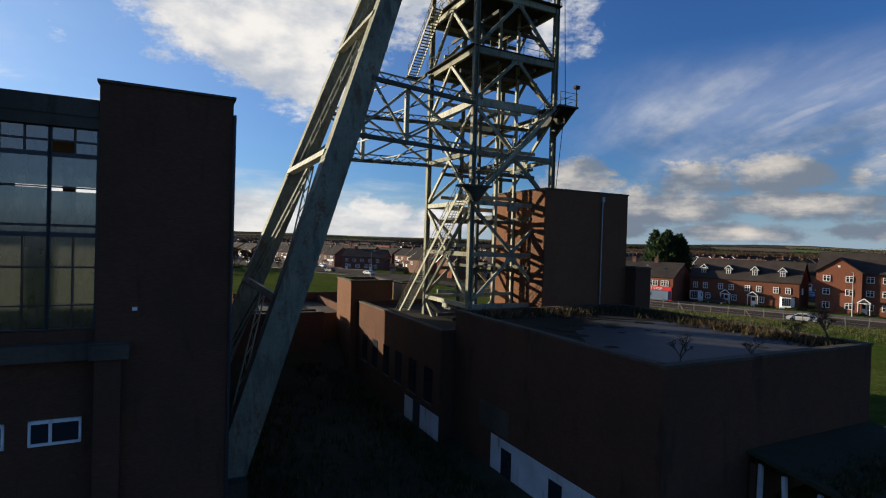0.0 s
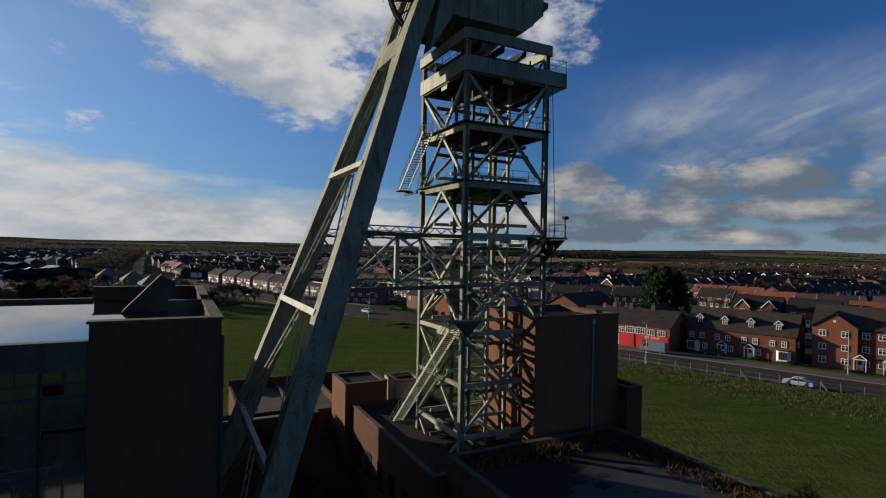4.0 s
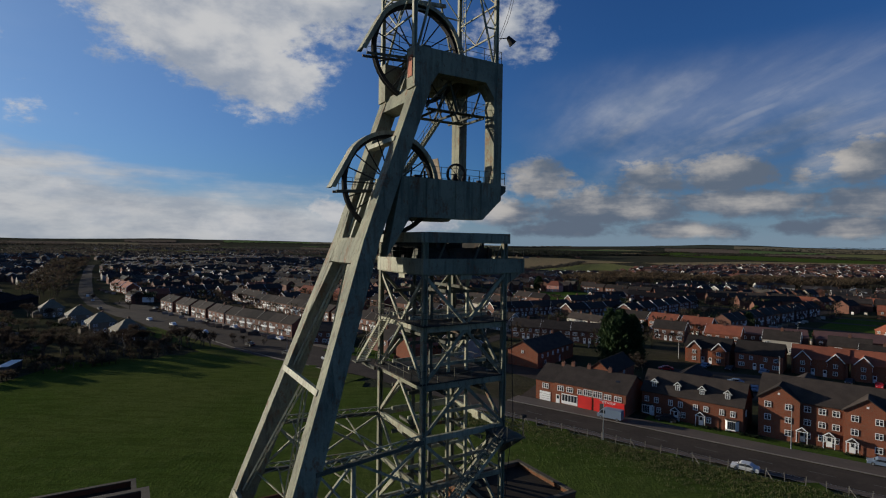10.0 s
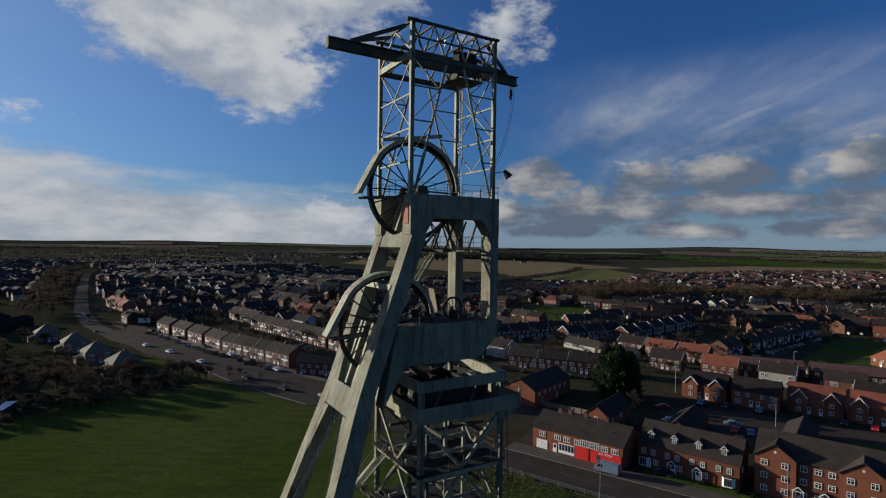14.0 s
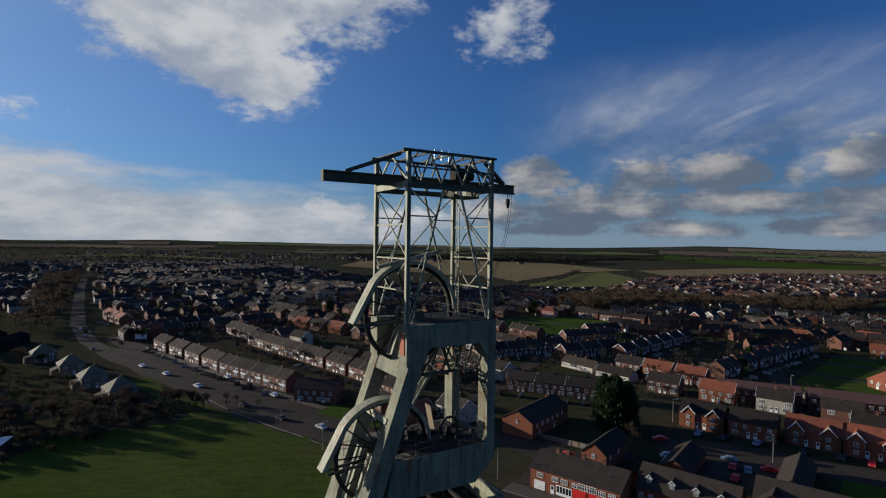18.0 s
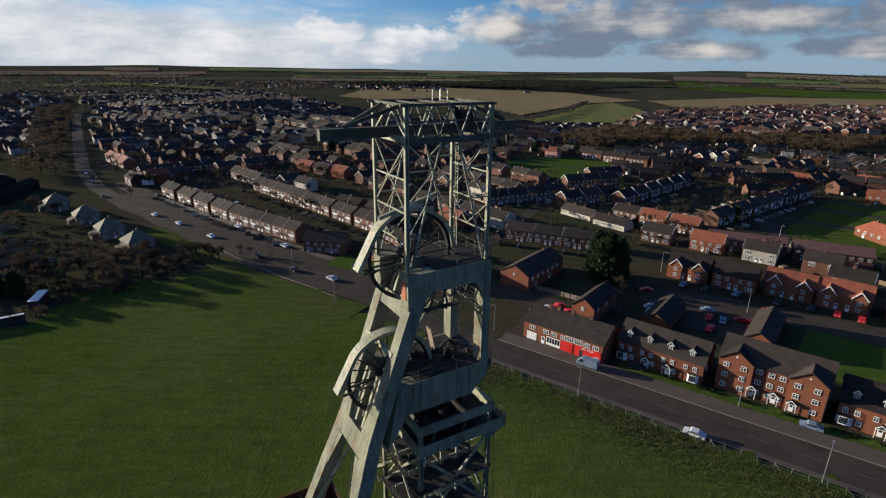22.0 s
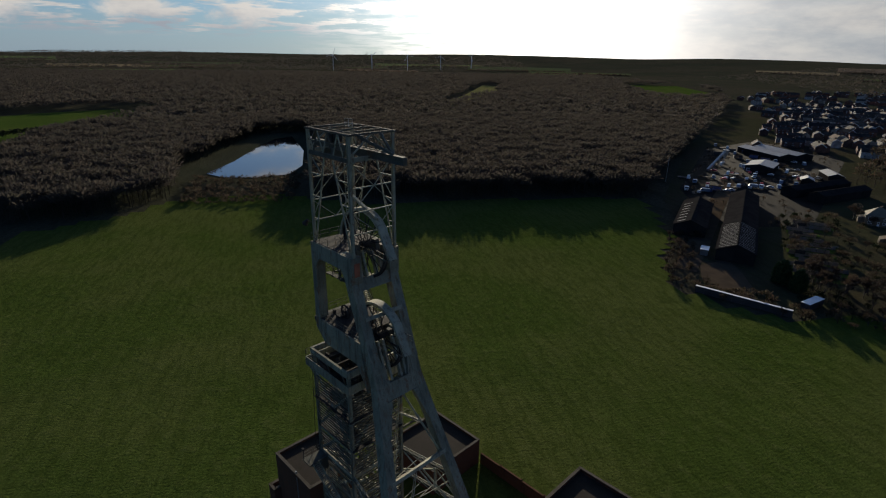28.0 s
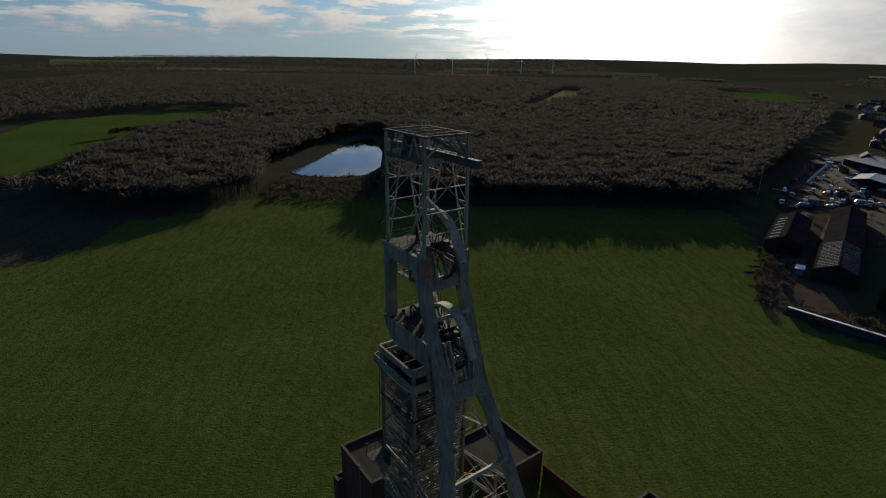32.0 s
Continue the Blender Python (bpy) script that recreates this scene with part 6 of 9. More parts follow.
W12, W17, W95, W22, W75 = (1.2, 1.2, 1, 1), (1.7, 1.25, 2, 1), (0.95, 1.25, 1, 1), (2.2, 1.5, 3, 1), (0.75, 1.0, 0, 1)


def dormer(parent, x, y, z, roofm):
    d = new("dormer")
    d.parent = parent
    d.location = (x, y, z)
    part("cheek", G().prism([(-0.65, 0), (0.65, 0), (0.65, 1.35), (0, 2.0), (-0.65, 1.35)], 0, 2.4), roofm, d)
    g = G()
    for s in (-1, 1):
        g.hexa([(0, -0.15, 2.02), (s * 0.85, -0.15, 1.2), (s * 0.85, 2.6, 1.2), (0, 2.6, 2.02), (0, -0.15, 2.12), (s * 0.85, -0.15, 1.3), (s * 0.85, 2.6, 1.3), (0, 2.6, 2.12)][::1])
    part("roof", g, roofm, d)
    place("window", WIN[W95], d, 0, 0, 0.15)
    part("bargeboard", G().beam((-0.85, -0.17, 1.22), (0, -0.17, 2.08), 0.06, 0.14).beam((0.85, -0.17, 1.22), (0, -0.17, 2.08), 0.06, 0.14), WHITE, d)


def porch(parent, x, y=0.0):
    p = new("porch")
    p.parent = parent
    p.location = (x, y, 0)
    part("canopy", G().prism([(-1.0, 2.3), (1.0, 2.3), (0, 3.1)], -1.0, -0.02), ROOF_SLATE, p)
    part("bargeboard", G().beam((-1.05, -1.03, 2.3), (0, -1.03, 3.15), 0.06, 0.16).beam((1.05, -1.03, 2.3), (0, -1.03, 3.15), 0.06, 0.16).box(-1, 1, -1.02, -0.98, 2.2, 2.32), WHITE, p)
    for s in (-1, 1):
        part("post", G().box(s * 0.9 - 0.06, s * 0.9 + 0.06, -0.98, -0.86, 0, 2.25), WHITE, p)


def bay_window(parent, x, y=0.0):
    b = new("bay_window")
    b.parent = parent
    b.location = (x, y, 0)
    part("frame", G().prism([(-1.3, 0), (-0.8, -0.8), (0.8, -0.8), (1.3, 0)], 0.5, 2.5, "z"), WHITE, b)
    g = G()
    for i in range(4):
        g.box(-0.72 + i * 0.37, -0.4 + i * 0.37, -0.83, -0.805, 0.75, 2.3)
    part("pane", g, GLASS, b)
    part("roof", G().prism([(-1.45, 0), (-0.9, -0.95), (0.9, -0.95), (1.45, 0)], 2.5, 2.65, "z"), ROOF_SLATE, b)


# the shop and its neighbours
sh = house(road(-58.2, 123.8, 0.2), 17.6, 12.5, 5.2, 8.2, BRICK_TOWN, ROOF_SLATE,
           [(1.6, 3.2, W17), (4.0, 3.2, W17), (6.6, 3.2, W12), (8.6, 3.2, W22), (11.0, 3.2, W22), (13.4, 3.2, W17), (15.8, 3.2, W17)], [(3, 3.2, W12), (9, 3.2, W12), (14, 3.2, W12)], (0.9,), ((2.0, 6.2), (6.2, 6.2), (11.5, 6.2)), "two-storey red brick parade with a bright red shopfront", name="shop_parade")
part("shopfront", G().box(6.2, 9.6, -0.14, -0.004, 0.0, 3.0).box(10.2, 17.4, -0.22, -0.004, 0.0, 3.05), REDPAINT, sh, "bright red painted shopfront")
part("fascia", G().box(10.2, 17.4, -0.34, -0.22, 2.3, 3.0), REDPAINT, sh)
part("shop_window", G().box(1.9, 6.0, -0.12, -0.004, 0.3, 2.7), WHITE, sh)
for i in range(5):
    part("pane", G().box(2.1 + i * 0.78, 2.72 + i * 0.78, -0.14, -0.121, 1.0, 2.5), GLASS, sh)
part("shop_door", G().box(11.6, 12.5, -0.25, -0.221, 0.05, 2.15), BLACKPAINT, sh)
part("shutter", G().box(6.6, 9.2, -0.17, -0.141, 0.2, 2.4), REDPAINT, sh)
lettering = bpy.data.curves.new("lettering", "FONT")
lettering.body, lettering.size, lettering.extrude, lettering.align_x = "PIT STOP", 0.8, 0.01, "CENTER"
lettering.materials.append(WHITE)
lt = new("lettering", lettering)
lt.parent = sh
lt.matrix_basis = pose(13.8, -0.36, 2.38, 90, 0, 0)
for i in range(5):
    part("skirting_mark", G().box(15.6 + i * 0.28, 15.8 + i * 0.28, -0.26, -0.224, 0.9, 1.5), WHITE, sh)
part("rooflight", G().beam((14.0, 3.4, 6.98), (14.9, 3.4, 6.98), 0.7, 0.1, (0, -0.43, 0.9)), GLASS, sh)
nb = house(road(-63.6, 124.2, 0.2), 5.3, 12.0, 4.9, 7.8, BRICK_TOWN, ROOF_SLATE, [(2.7, 3.0, W17)], (), (), ((4.6, 6.0),), "brick end house with a white garage door")
part("garage_door", G().box(1.1, 4.1, -0.1, -0.004, 0.0, 2.2), WHITE, nb, "white garage door")
part("door_ribs", G().box(1.15, 4.05, -0.12, -0.101, 0.5, 0.55).box(1.15, 4.05, -0.12, -0.101, 1.05, 1.1).box(1.15, 4.05, -0.12, -0.101, 1.6, 1.65), KERB, nb)

for s0, n0, cnt, lab in ((-39.0, 129.6, 4, "red brick terrace with four white dormers and dark tiled roof"), (7.8, 133.4, 4, "red brick terrace with white dormers behind a front lawn")):
    fr = []
    for i in range(cnt):
        fr += [(1.2 + i * 5.2, 3.1, W95), (3.3 + i * 5.2, 3.1, W95), (3.9 + i * 5.2, 0.9, W95)]
    t = house(road(s0, n0, 0.2), 5.2 * cnt, 10.4, 5.5, 9.4, BRICK_TOWN, ROOF_SLATE, fr, [(2 + 2.6 * i, 3.0, W95) for i in range(8)], [2.4 + 5.2 * i for i in range(cnt)], (), lab, name="dormer_terrace", sides=((3.0, 3.0, W95, 1), (6.0, 3.0, W95, 0)))
    for i in range(cnt):
        dormer(t, 2.5 + i * 5.05, 1.2, 6.25, ROOF_SLATE)
        if i in (1, 2):
            porch(t, 2.4 + 5.2 * i)
    bay_window(t, 1.3)
    bay_window(t, 5.2 * cnt - 2.0)

three = thing("three_storey_block", road(-15.8, 132.6, 0.2), "three-storey red brick apartment block with two front gables", "apartment block")
part("wall", gable_walls(G(), 21.6, 11.0, 8.0, 11.6), BRICK_TOWN, three)
part("roof", roof_slabs(21.6, 11.0, 8.0, 11.6), ROOF_SLATE, three)
for gx in (0.0, 14.2):
    part("gable_front", G().prism([(gx, -0.3), (gx + 7.2, -0.3), (gx + 7.2, 8.0), (gx + 3.6, 10.6), (gx, 8.0)], -0.9, 1.5), BRICK_TOWN, three)
    g = G()
    for s in (-1, 1):
        g.hexa([(gx + 3.6, -1.2, 10.66), (gx + 3.6 + s * 3.95, -1.2, 7.8), (gx + 3.6 + s * 3.95, 3.9, 7.8), (gx + 3.6, 3.9, 10.66), (gx + 3.6, -1.2, 10.82), (gx + 3.6 + s * 3.95, -1.2, 7.96), (gx + 3.6 + s * 3.95, 3.9, 7.96), (gx + 3.6, 3.9, 10.82)])
    part("gable_roof", g, ROOF_SLATE, three)
    part("gable_vent", G().box(gx + 3.4, gx + 3.8, -0.95, -0.905, 8.9, 9.3), WHITE, three)
    for z in (0.9, 3.5, 6.1):
        for x in (1.7, 5.3):
            place("window", WIN[W12], three, gx + x, -0.9, z)
for z in (0.9, 3.5, 6.1):
    for x in (8.4, 10.8, 13.0):
        place("window", WIN[W12], three, x, 0, z)
    for y in (3.0, 7.0):
        place("window", WIN[W95], three, 21.6, y, z, 90)
        place("window", WIN[W95], three, 0, y, z, -90)
for x in (7.6, 12.0, 15.6):
    porch(three, x, 0.0 if x < 14 else -0.9)
    place("door", DOOR, three, x, 0.0 if x < 14 else -0.9, 0.1)

# second row, with little gables
for s0, n0, L, roofm, lab in ((-47.5, 198.5, 13.5, ROOF_SLATE, "brick semi-detached pair with white-trimmed gables"), (-32.4, 199.0, 13.2, ROOF_SLATE, "brick pair with dark roof and white porch doors"),
                              (-17.4, 203.0, 14.2, ROOF_RED, "brick pair with red tiled roof"), (-2.6, 203.6, 14.2, ROOF_RED, "brick pair with red tiled roof"), (15.5, 205.0, 14.5, ROOF_RED, "brick pair with orange tiled roof"), (33, 207.0, 14.5, ROOF_RED, "brick pair with red tiled roof")):
    h = house(road(s0, n0, 0.1), L, 9.6, 5.1, 8.3, BRICK_TOWN, roofm, [(1.8, 3.1, W12), (4.6, 3.1, W95), (L - 4.6, 3.1, W95), (L - 1.8, 3.1, W12), (1.9, 0.9, W17), (L - 1.9, 0.9, W17)], (), (5.6, L - 5.6), (), lab, group="second row")
    if s0 != -32.4:
        for gx in (1.0, L - 5.0):
            gf = new("front_gable")
            gf.parent = h
            part("wall", G().prism([(gx, 0), (gx + 4, 0), (gx + 4, 5.1), (gx + 2, 7.2), (gx, 5.1)], -0.7, 0.5), BRICK_TOWN, gf)
            part("bargeboard", G().beam((gx - 0.3, -0.95, 4.85), (gx + 2, -0.95, 7.4), 0.08, 0.25).beam((gx + 4.3, -0.95, 4.85), (gx + 2, -0.95, 7.4), 0.08, 0.25), WHITE, gf)
            g = G()
            for sg in (-1, 1):
                g.hexa([(gx + 2, -0.92, 7.28), (gx + 2 + sg * 2.35, -0.92, 4.8), (gx + 2 + sg * 2.35, 3.0, 4.8), (gx + 2, 3.0, 7.28), (gx + 2, -0.92, 7.42), (gx + 2 + sg * 2.35, -0.92, 4.94), (gx + 2 + sg * 2.35, 3.0, 4.94), (gx + 2, 3.0, 7.42)])
            part("roof", g, roofm, gf)
            place("window", WIN[W12], gf, gx + 2, -0.7, 3.1)
            place("window", WIN[W12], gf, gx + 2, -0.7, 0.9)

# white hoarding at the far end of the lane
board = thing("billboard", pose(-176, 322, 0.1, 0, 0, 8), "white hoarding on posts beside the lane", "billboard")
part("panel", G().box(-3.3, 3.3, -0.08, 0.08, 1.2, 4.1), WHITE, board)
for x in (-2.6, 0, 2.6):
    part("post", G().box(x - 0.1, x + 0.1, 0.083, 0.28, -0.2, 3.9), KERB, board)

# single houses behind the shop
bh = house(pose(33.0, 169.0, 0.1, 0, 0, 51.6), 25.0, 11.0, 5.0, 8.1, BRICK_TOWN, ROOF_SLATE, [(3 + 3.5 * i, 3.0, W95) for i in range(6)], [(3 + 3.5 * i, 3.0, W95) for i in range(6)], (5.0, 15.0), ((20, 5.5),), "orange brick house with gable end to the sun", sides=((5.5, 4.2, W75, 0),))
house(road(-51.8, 144.0, 0.1) @ pose(0, 0, 0, 0, 0, 90), 17.0, 7.0, 4.6, 7.4, BRICK_TOWN, ROOF_SLATE, [(3, 2.8, W95), (9, 2.8, W95)], (), (), (), "brick outbuilding with steep dark roof and rooflights", sides=((3.5, 3.2, W95, 0),))
house(road(-33.0, 152.0, 0.1) @ pose(0, 0, 0, 0, 0, 90), 18.0, 7.5, 2.8, 5.2, BRICK_TOWN, ROOF_SLATE, [], (), (), (), "low brick garage block", name="garage_block")
house(road(-7.8, 158.5, 0.1) @ pose(0, 0, 0, 0, 0, 90), 22.0, 7.0, 2.7, 4.9, BRICK_TOWN, ROOF_SLATE, [], (), (), (), "long low garage block with brown roof", name="garage_block")
for (x, y, L, lr) in ((115.4, 217.1, 28.5, -24.1), (143.7, 204.6, 26.0, -26.2)):
    house(pose(x, y, 0.1, 0, 0, lr), L, 8.5, 5.0, 7.4, BRICK_BROWN, mat("maroon_tiles", (0.13, 0.06, 0.05), (0.1, 0.05, 0.042), rough=0.85), [(1.5 + 2.9 * i, 3.0, W12) for i in range(9)], (), (3.0, 9.0, 15.0, 21.0), (), "long two-storey brick terrace with maroon roof", group="maroon terraces")
for x, y, a, L in ((64.6, 271.5, -53.4, 19.0), (76.5, 252.7, -50.0, 17.0)):
    house(pose(x, y, 0.1, 0, 0, a), L, 8.0, 2.7, 5.2, RENDERED, ROOF_SLATE, [(2.5 + 3.1 * i, 0.9, W17) for i in range(5)], (), (), ((6.0, 4.0), (12.0, 4.0)), "pale rendered bungalow row", group="bungalows")

# pale semis near the road and terraces opposite
for x, y, a in ((-193, 259, -47), (-163.5, 236.7, -47), (-140, 216.2, -45), (-118, 199, -42)):
    ph = house(pose(x, y, 0.1, 0, 0, a + 90), 9.8, 9.8, 4.6, 8.2, PEBBLEDASH, ROOF_PALE, [(2.0, 3.0, W17), (7.8, 3.0, W17), (2.0, 0.9, W17), (7.8, 0.9, W17)], [(3, 3.0, W12), (7, 3.0, W12)], (5.4,), ((5.5, 5.5),), "pebbledashed house with a pale sunlit hipped roof", hip=4.4, group="pale houses", sides=((3.0, 3.0, W17, 0), (7.6, 3.0, W17, 0)))
    part("lean_to", G().prism([(-2.6, 0), (-0.01, 0), (-0.01, 3.4), (-2.6, 2.4)], 3.0, 8.4), PEBBLEDASH, ph)
tp = house(pose(-156.6, 300.3, 0.1, 0, 0, -41.7), 16.4, 8.6, 5.2, 7.9, BRICK_BROWN, ROOF_SLATE, [(1.8, 3.1, W17), (6.0, 3.1, W12), (10.4, 3.1, W12), (14.6, 3.1, W17), (2.6, 0.8, W22), (13.8, 0.8, W22)], [(2.5, 3.0, W12), (8.2, 3.0, W12), (14.0, 3.0, W12)], (6.9, 9.5), ((8.2, 4.3),), "brown brick terraced block facing the road", group="road terraces")
for x0, x1 in ((0.6, 4.8), (11.6, 15.8)):
    part("cladding_panel", G().box(x0, x1, -0.06, -0.003, 2.35, 3.0), WHITE, tp, "white cladding panel between windows")
part("party_ridge", G().prism([(-0.4, 5.12), (4.3, 8.1), (9.0, 5.12), (4.3, 8.25)], 8.05, 8.35, "x"), KERB, tp, "pale verge between the roofs")
part("porch_roof", G().box(6.0, 10.4, -0.9, -0.003, 2.3, 2.42), ROOF_SLATE, tp)
de = house(pose(-52, 206, 0.1, 0, 0, -10), 17.0, 8.5, 5.0, 7.8, BRICK_BROWN, ROOF_SLATE, [(2 + 3.2 * i, 3.0, W12) for i in range(5)] + [(3 + 3.6 * i, 0.8, W17) for i in range(4)], (), (2.0, 12.0), ((4.0, 4.2), (13.0, 4.2)), "dark brick end terrace behind a grass verge")

# ---- the rest of the town ----
random.seed(21)
SEMI = house(road(-70, 235, 0.1), 12.6, 8.2, 5.0, 7.8, BRICK_BROWN, ROOF_SLATE, [(1.6, 3.0, W17), (4.6, 3.0, W12), (8.0, 3.0, W12), (11.0, 3.0, W17), (2.0, 0.8, W22), (10.6, 0.8, W22)], [(2, 3.0, W12), (10.5, 3.0, W12)], (5.3, 7.3), ((6.3, 4.1),), "brown brick semi-detached house with tiled roof", group="town houses")
SEMI_RED = house(road(-50, 236, 0.1), 12.6, 8.2, 5.0, 7.9, BRICK_TOWN, ROOF_RED, [(1.6, 3.0, W17), (4.6, 3.0, W12), (8.0, 3.0, W12), (11.0, 3.0, W17), (2.0, 0.8, W22), (10.6, 0.8, W22)], [], (5.3, 7.3), ((6.3, 4.1),), "red brick semi-detached house with red tiles", group="town houses")
SEMI_PALE = house(road(-30, 236, 0.1), 11.6, 8.2, 5.0, 7.9, RENDERED, ROOF_SLATE, [(1.6, 3.0, W17), (10.0, 3.0, W17), (2.0, 0.8, W22), (9.6, 0.8, W22)], [], (5.0, 6.6), ((5.8, 4.1),), "pale rendered semi-detached house", group="town houses")
SMALL = thing("house", road(-10, 236, 0.1), "small distant house with dark tiled roof", "house", "distant houses")
part("wall", gable_walls(G(), 12.0, 8.0, 5.0, 7.8), BRICK_BROWN, SMALL)
part("roof", roof_slabs(12.0, 8.0, 5.0, 7.8), ROOF_SLATE, SMALL)
place("chimney", CHIM, SMALL, 6, 4, 7.3)
place("window", WIN[W22], SMALL, 3, 0, 3.0)
place("window", WIN[W22], SMALL, 9, 0, 3.0)

for proto, L, D, H, R in ((SEMI, 12.6, 8.2, 5.0, 7.8), (SEMI_RED, 12.6, 8.2, 5.0, 7.9), (SEMI_PALE, 11.6, 8.2, 5.0, 7.9)):
    for x in (-0.32, L + 0.32):
        g = G().beam((x, -0.35, H - 0.25), (x, D / 2, R + 0.05), 0.07, 0.26).beam((x, D + 0.35, H - 0.25), (x, D / 2, R + 0.05), 0.07, 0.26)
        part("bargeboard", g, WHITE, proto, "white painted bargeboard")
# rows that can be told apart: ends of each front, and the kind of house
ROWS = [(tp, 16.4, ((-156.6, 300.3), (-98.4, 248.4), (-58.1, 217.2))), (tp, 16.4, ((-109.6, 315.8), (-65.2, 271.7), (-25.5, 231.2))), (tp, 16.4, ((-54.4, 273.4), (-20.0, 248.0))),
        (SEMI, 12.6, ((-136.9, 352.1), (-112.0, 327.0))), (SEMI_RED, 12.6, ((-255.6, 410.1), (-222.0, 377.0))),
        (SEMI, 12.6, ((29.3, 285.8), (74.7, 306.2))), (SEMI, 12.6, ((81.3, 333.0), (116.5, 345.0))), (SEMI, 12.6, ((69.8, 285.5), (104.8, 305.1))), (SEMI, 12.6, ((102.0, 288.0), (166.6, 347.9))),
        (SEMI, 12.6, ((102.2, 359.8), (126.0, 367.0))), (tp, 16.4, ((134.0, 248.0), (222.1, 315.6))), (SEMI, 12.6, ((31.4, 225.6), (65.5, 211.0)))]
SEGMENTS = []
for proto, length, line in ROWS:
    for (ax, ay), (bx, by) in zip(line, line[1:]):
        SEGMENTS.append((ax, ay, bx, by))
        run = math.hypot(bx - ax, by - ay)
        turn = math.degrees(math.atan2(by - ay, bx - ax))
        n = max(1, round(run / (length + 1.4)))
        for i in range(n):
            if proto is tp and (ax, ay) == (-156.6, 300.3) and i == 0:
                continue
            k = i / n + (run / n - length) / run * 0.5
            copy_thing(proto, pose(ax + (bx - ax) * k, ay + (by - ay) * k, 0.1 + 0.03 * (i % 3), 0, 0, turn))

GREEN_SPORT = [(37, 381), (86, 358), (120, 380), (145, 421), (160, 456), (104, 460), (50, 440)]
GREEN_TWO = [(235, 315), (156, 250), (150, 230), (185, 200), (240, 210), (270, 310)]
taken = [GREEN_SPORT, GREEN_TWO]


def blocked(x, y, p):
    if any(inside(x, y, q) for q in taken):
        return True
    for ax, ay, bx, by in SEGMENTS:
        t = max(0, min(1, ((x - ax) * (bx - ax) + (y - ay) * (by - ay)) / ((bx - ax) ** 2 + (by - ay) ** 2)))
        if math.hypot(x - ax - t * (bx - ax), y - ay - t * (by - ay)) < 17:
            return True
    for (ax, ay), (bx, by) in zip(MAIN, MAIN[1:]):
        t = max(0, min(1, ((x - ax) * (bx - ax) + (y - ay) * (by - ay)) / ((bx - ax) ** 2 + (by - ay) ** 2)))
        if math.hypot(x - ax - t * (bx - ax), y - ay - t * (by - ay)) < 17:
            return True
    return False


count = 0
far_list = []
FRONT = [(-165, 318), (-155, 292), (-58, 200), (-28, 195), (-12, 250), (-118, 352)]
CORE = [rn(-70, 120), rn(60, 125), rn(60, 222), rn(-55, 222), rn(-98, 150)]
MAROON = [(100, 205), (165, 170), (185, 190), (120, 240)]
BUNG = [(52, 268), (86, 232), (104, 246), (70, 284)]
BRICKH = [(15, 160), (45, 155), (62, 200), (30, 205)]
taken += [[rn(-75, 228), rn(8, 228), rn(8, 248), rn(-75, 248)], FRONT, CORE, MAROON, BUNG, BRICKH]
SEEDS = [(-170, 380, 38), (-95, 330, -42), (-60, 290, -38), (30, 255, -38), (95, 200, -36), (160, 130, -38), (215, 170, 52), (40, 320, -60), (-20, 400, 40), (-110, 440, -40), (-220, 480, 55), (-190, 560, -36),
         (-90, 540, -20), (20, 520, 60), (60, 610, -8), (-40, 640, 50), (-160, 690, -35), (-290, 640, 55), (-330, 760, -35), (-230, 820, 55), (-130, 800, -5), (-380, 900, 55), (-480, 960, -35), (-300, 990, 20),
         (-560, 1120, 55), (-420, 1130, -40), (-640, 1260, -35), (-500, 1330, 50), (-760, 1320, 55), (110, 330, 35), (170, 390, -14), (240, 420, 20), (320, 400, -38), (340, 290, 50), (300, 200, -38), (390, 330, -10), (120, 420, -30), (220, 480, -14)]
cells = {}
street_bits = []


def free(x, y, r):
    i, j = int(x // 12), int(y // 12)
    return all((x - a) ** 2 + (y - b) ** 2 > r * r for di in (-1, 0, 1) for dj in (-1, 0, 1) for a, b in cells.get((i + di, j + dj), ()))


for di, (cx, cy, ang) in enumerate(SEEDS):
    ca, sa = math.cos(radians(ang)), math.sin(radians(ang))
    gap, pitch = random.choice((20, 23, 26)), random.choice((10.5, 14.0, 16.5, 12.5))
    for row in range(-12, 13):
        v = row * 28 + (5.5 if row % 2 else -5.5) * (gap / 23)
        face = 180 if row % 2 else 0
        phase = random.uniform(0, 8)
        u = -180 + phase
        while u < 180:
            u += pitch * random.choice((1, 1, 1, 1, 1.5)) + random.uniform(-0.6, 1.4)
            bow = 9 * math.sin(u * 0.02 + di)
            x, y = cx + u * ca - (v + bow) * sa, cy + u * sa + (v + bow) * ca
            if min(range(len(SEEDS)), key=lambda q: (x - SEEDS[q][0]) ** 2 + (y - SEEDS[q][1]) ** 2) != di:
                continue
            if not inside(x, y, TOWN) or blocked(x, y, 10) or random.random() < 0.06 or not free(x, y, 11.5):
                continue
            cells.setdefault((int(x // 12), int(y // 12)), []).append((x, y))
            d = math.hypot(x, y)
            turn = ang + face + math.degrees(math.atan(0.18 * math.cos(u * 0.02 + di))) + random.choice((0, 0, 0, 0, 90))
            m = pose(x, y, 0.1, 0, 0, turn) @ Matrix.Translation((-6, -4, 0))
            if row % 2:
                street_bits.append((x, y, ang))
            if d < 430 and count < 80:
                r = random.random()
                copy_thing(SEMI if r < 0.8 else SEMI_RED if r < 0.94 else SEMI_PALE, m)
                count += 1
            else:
                far_list.append((m, d))
far_list.sort(key=lambda q: q[1])
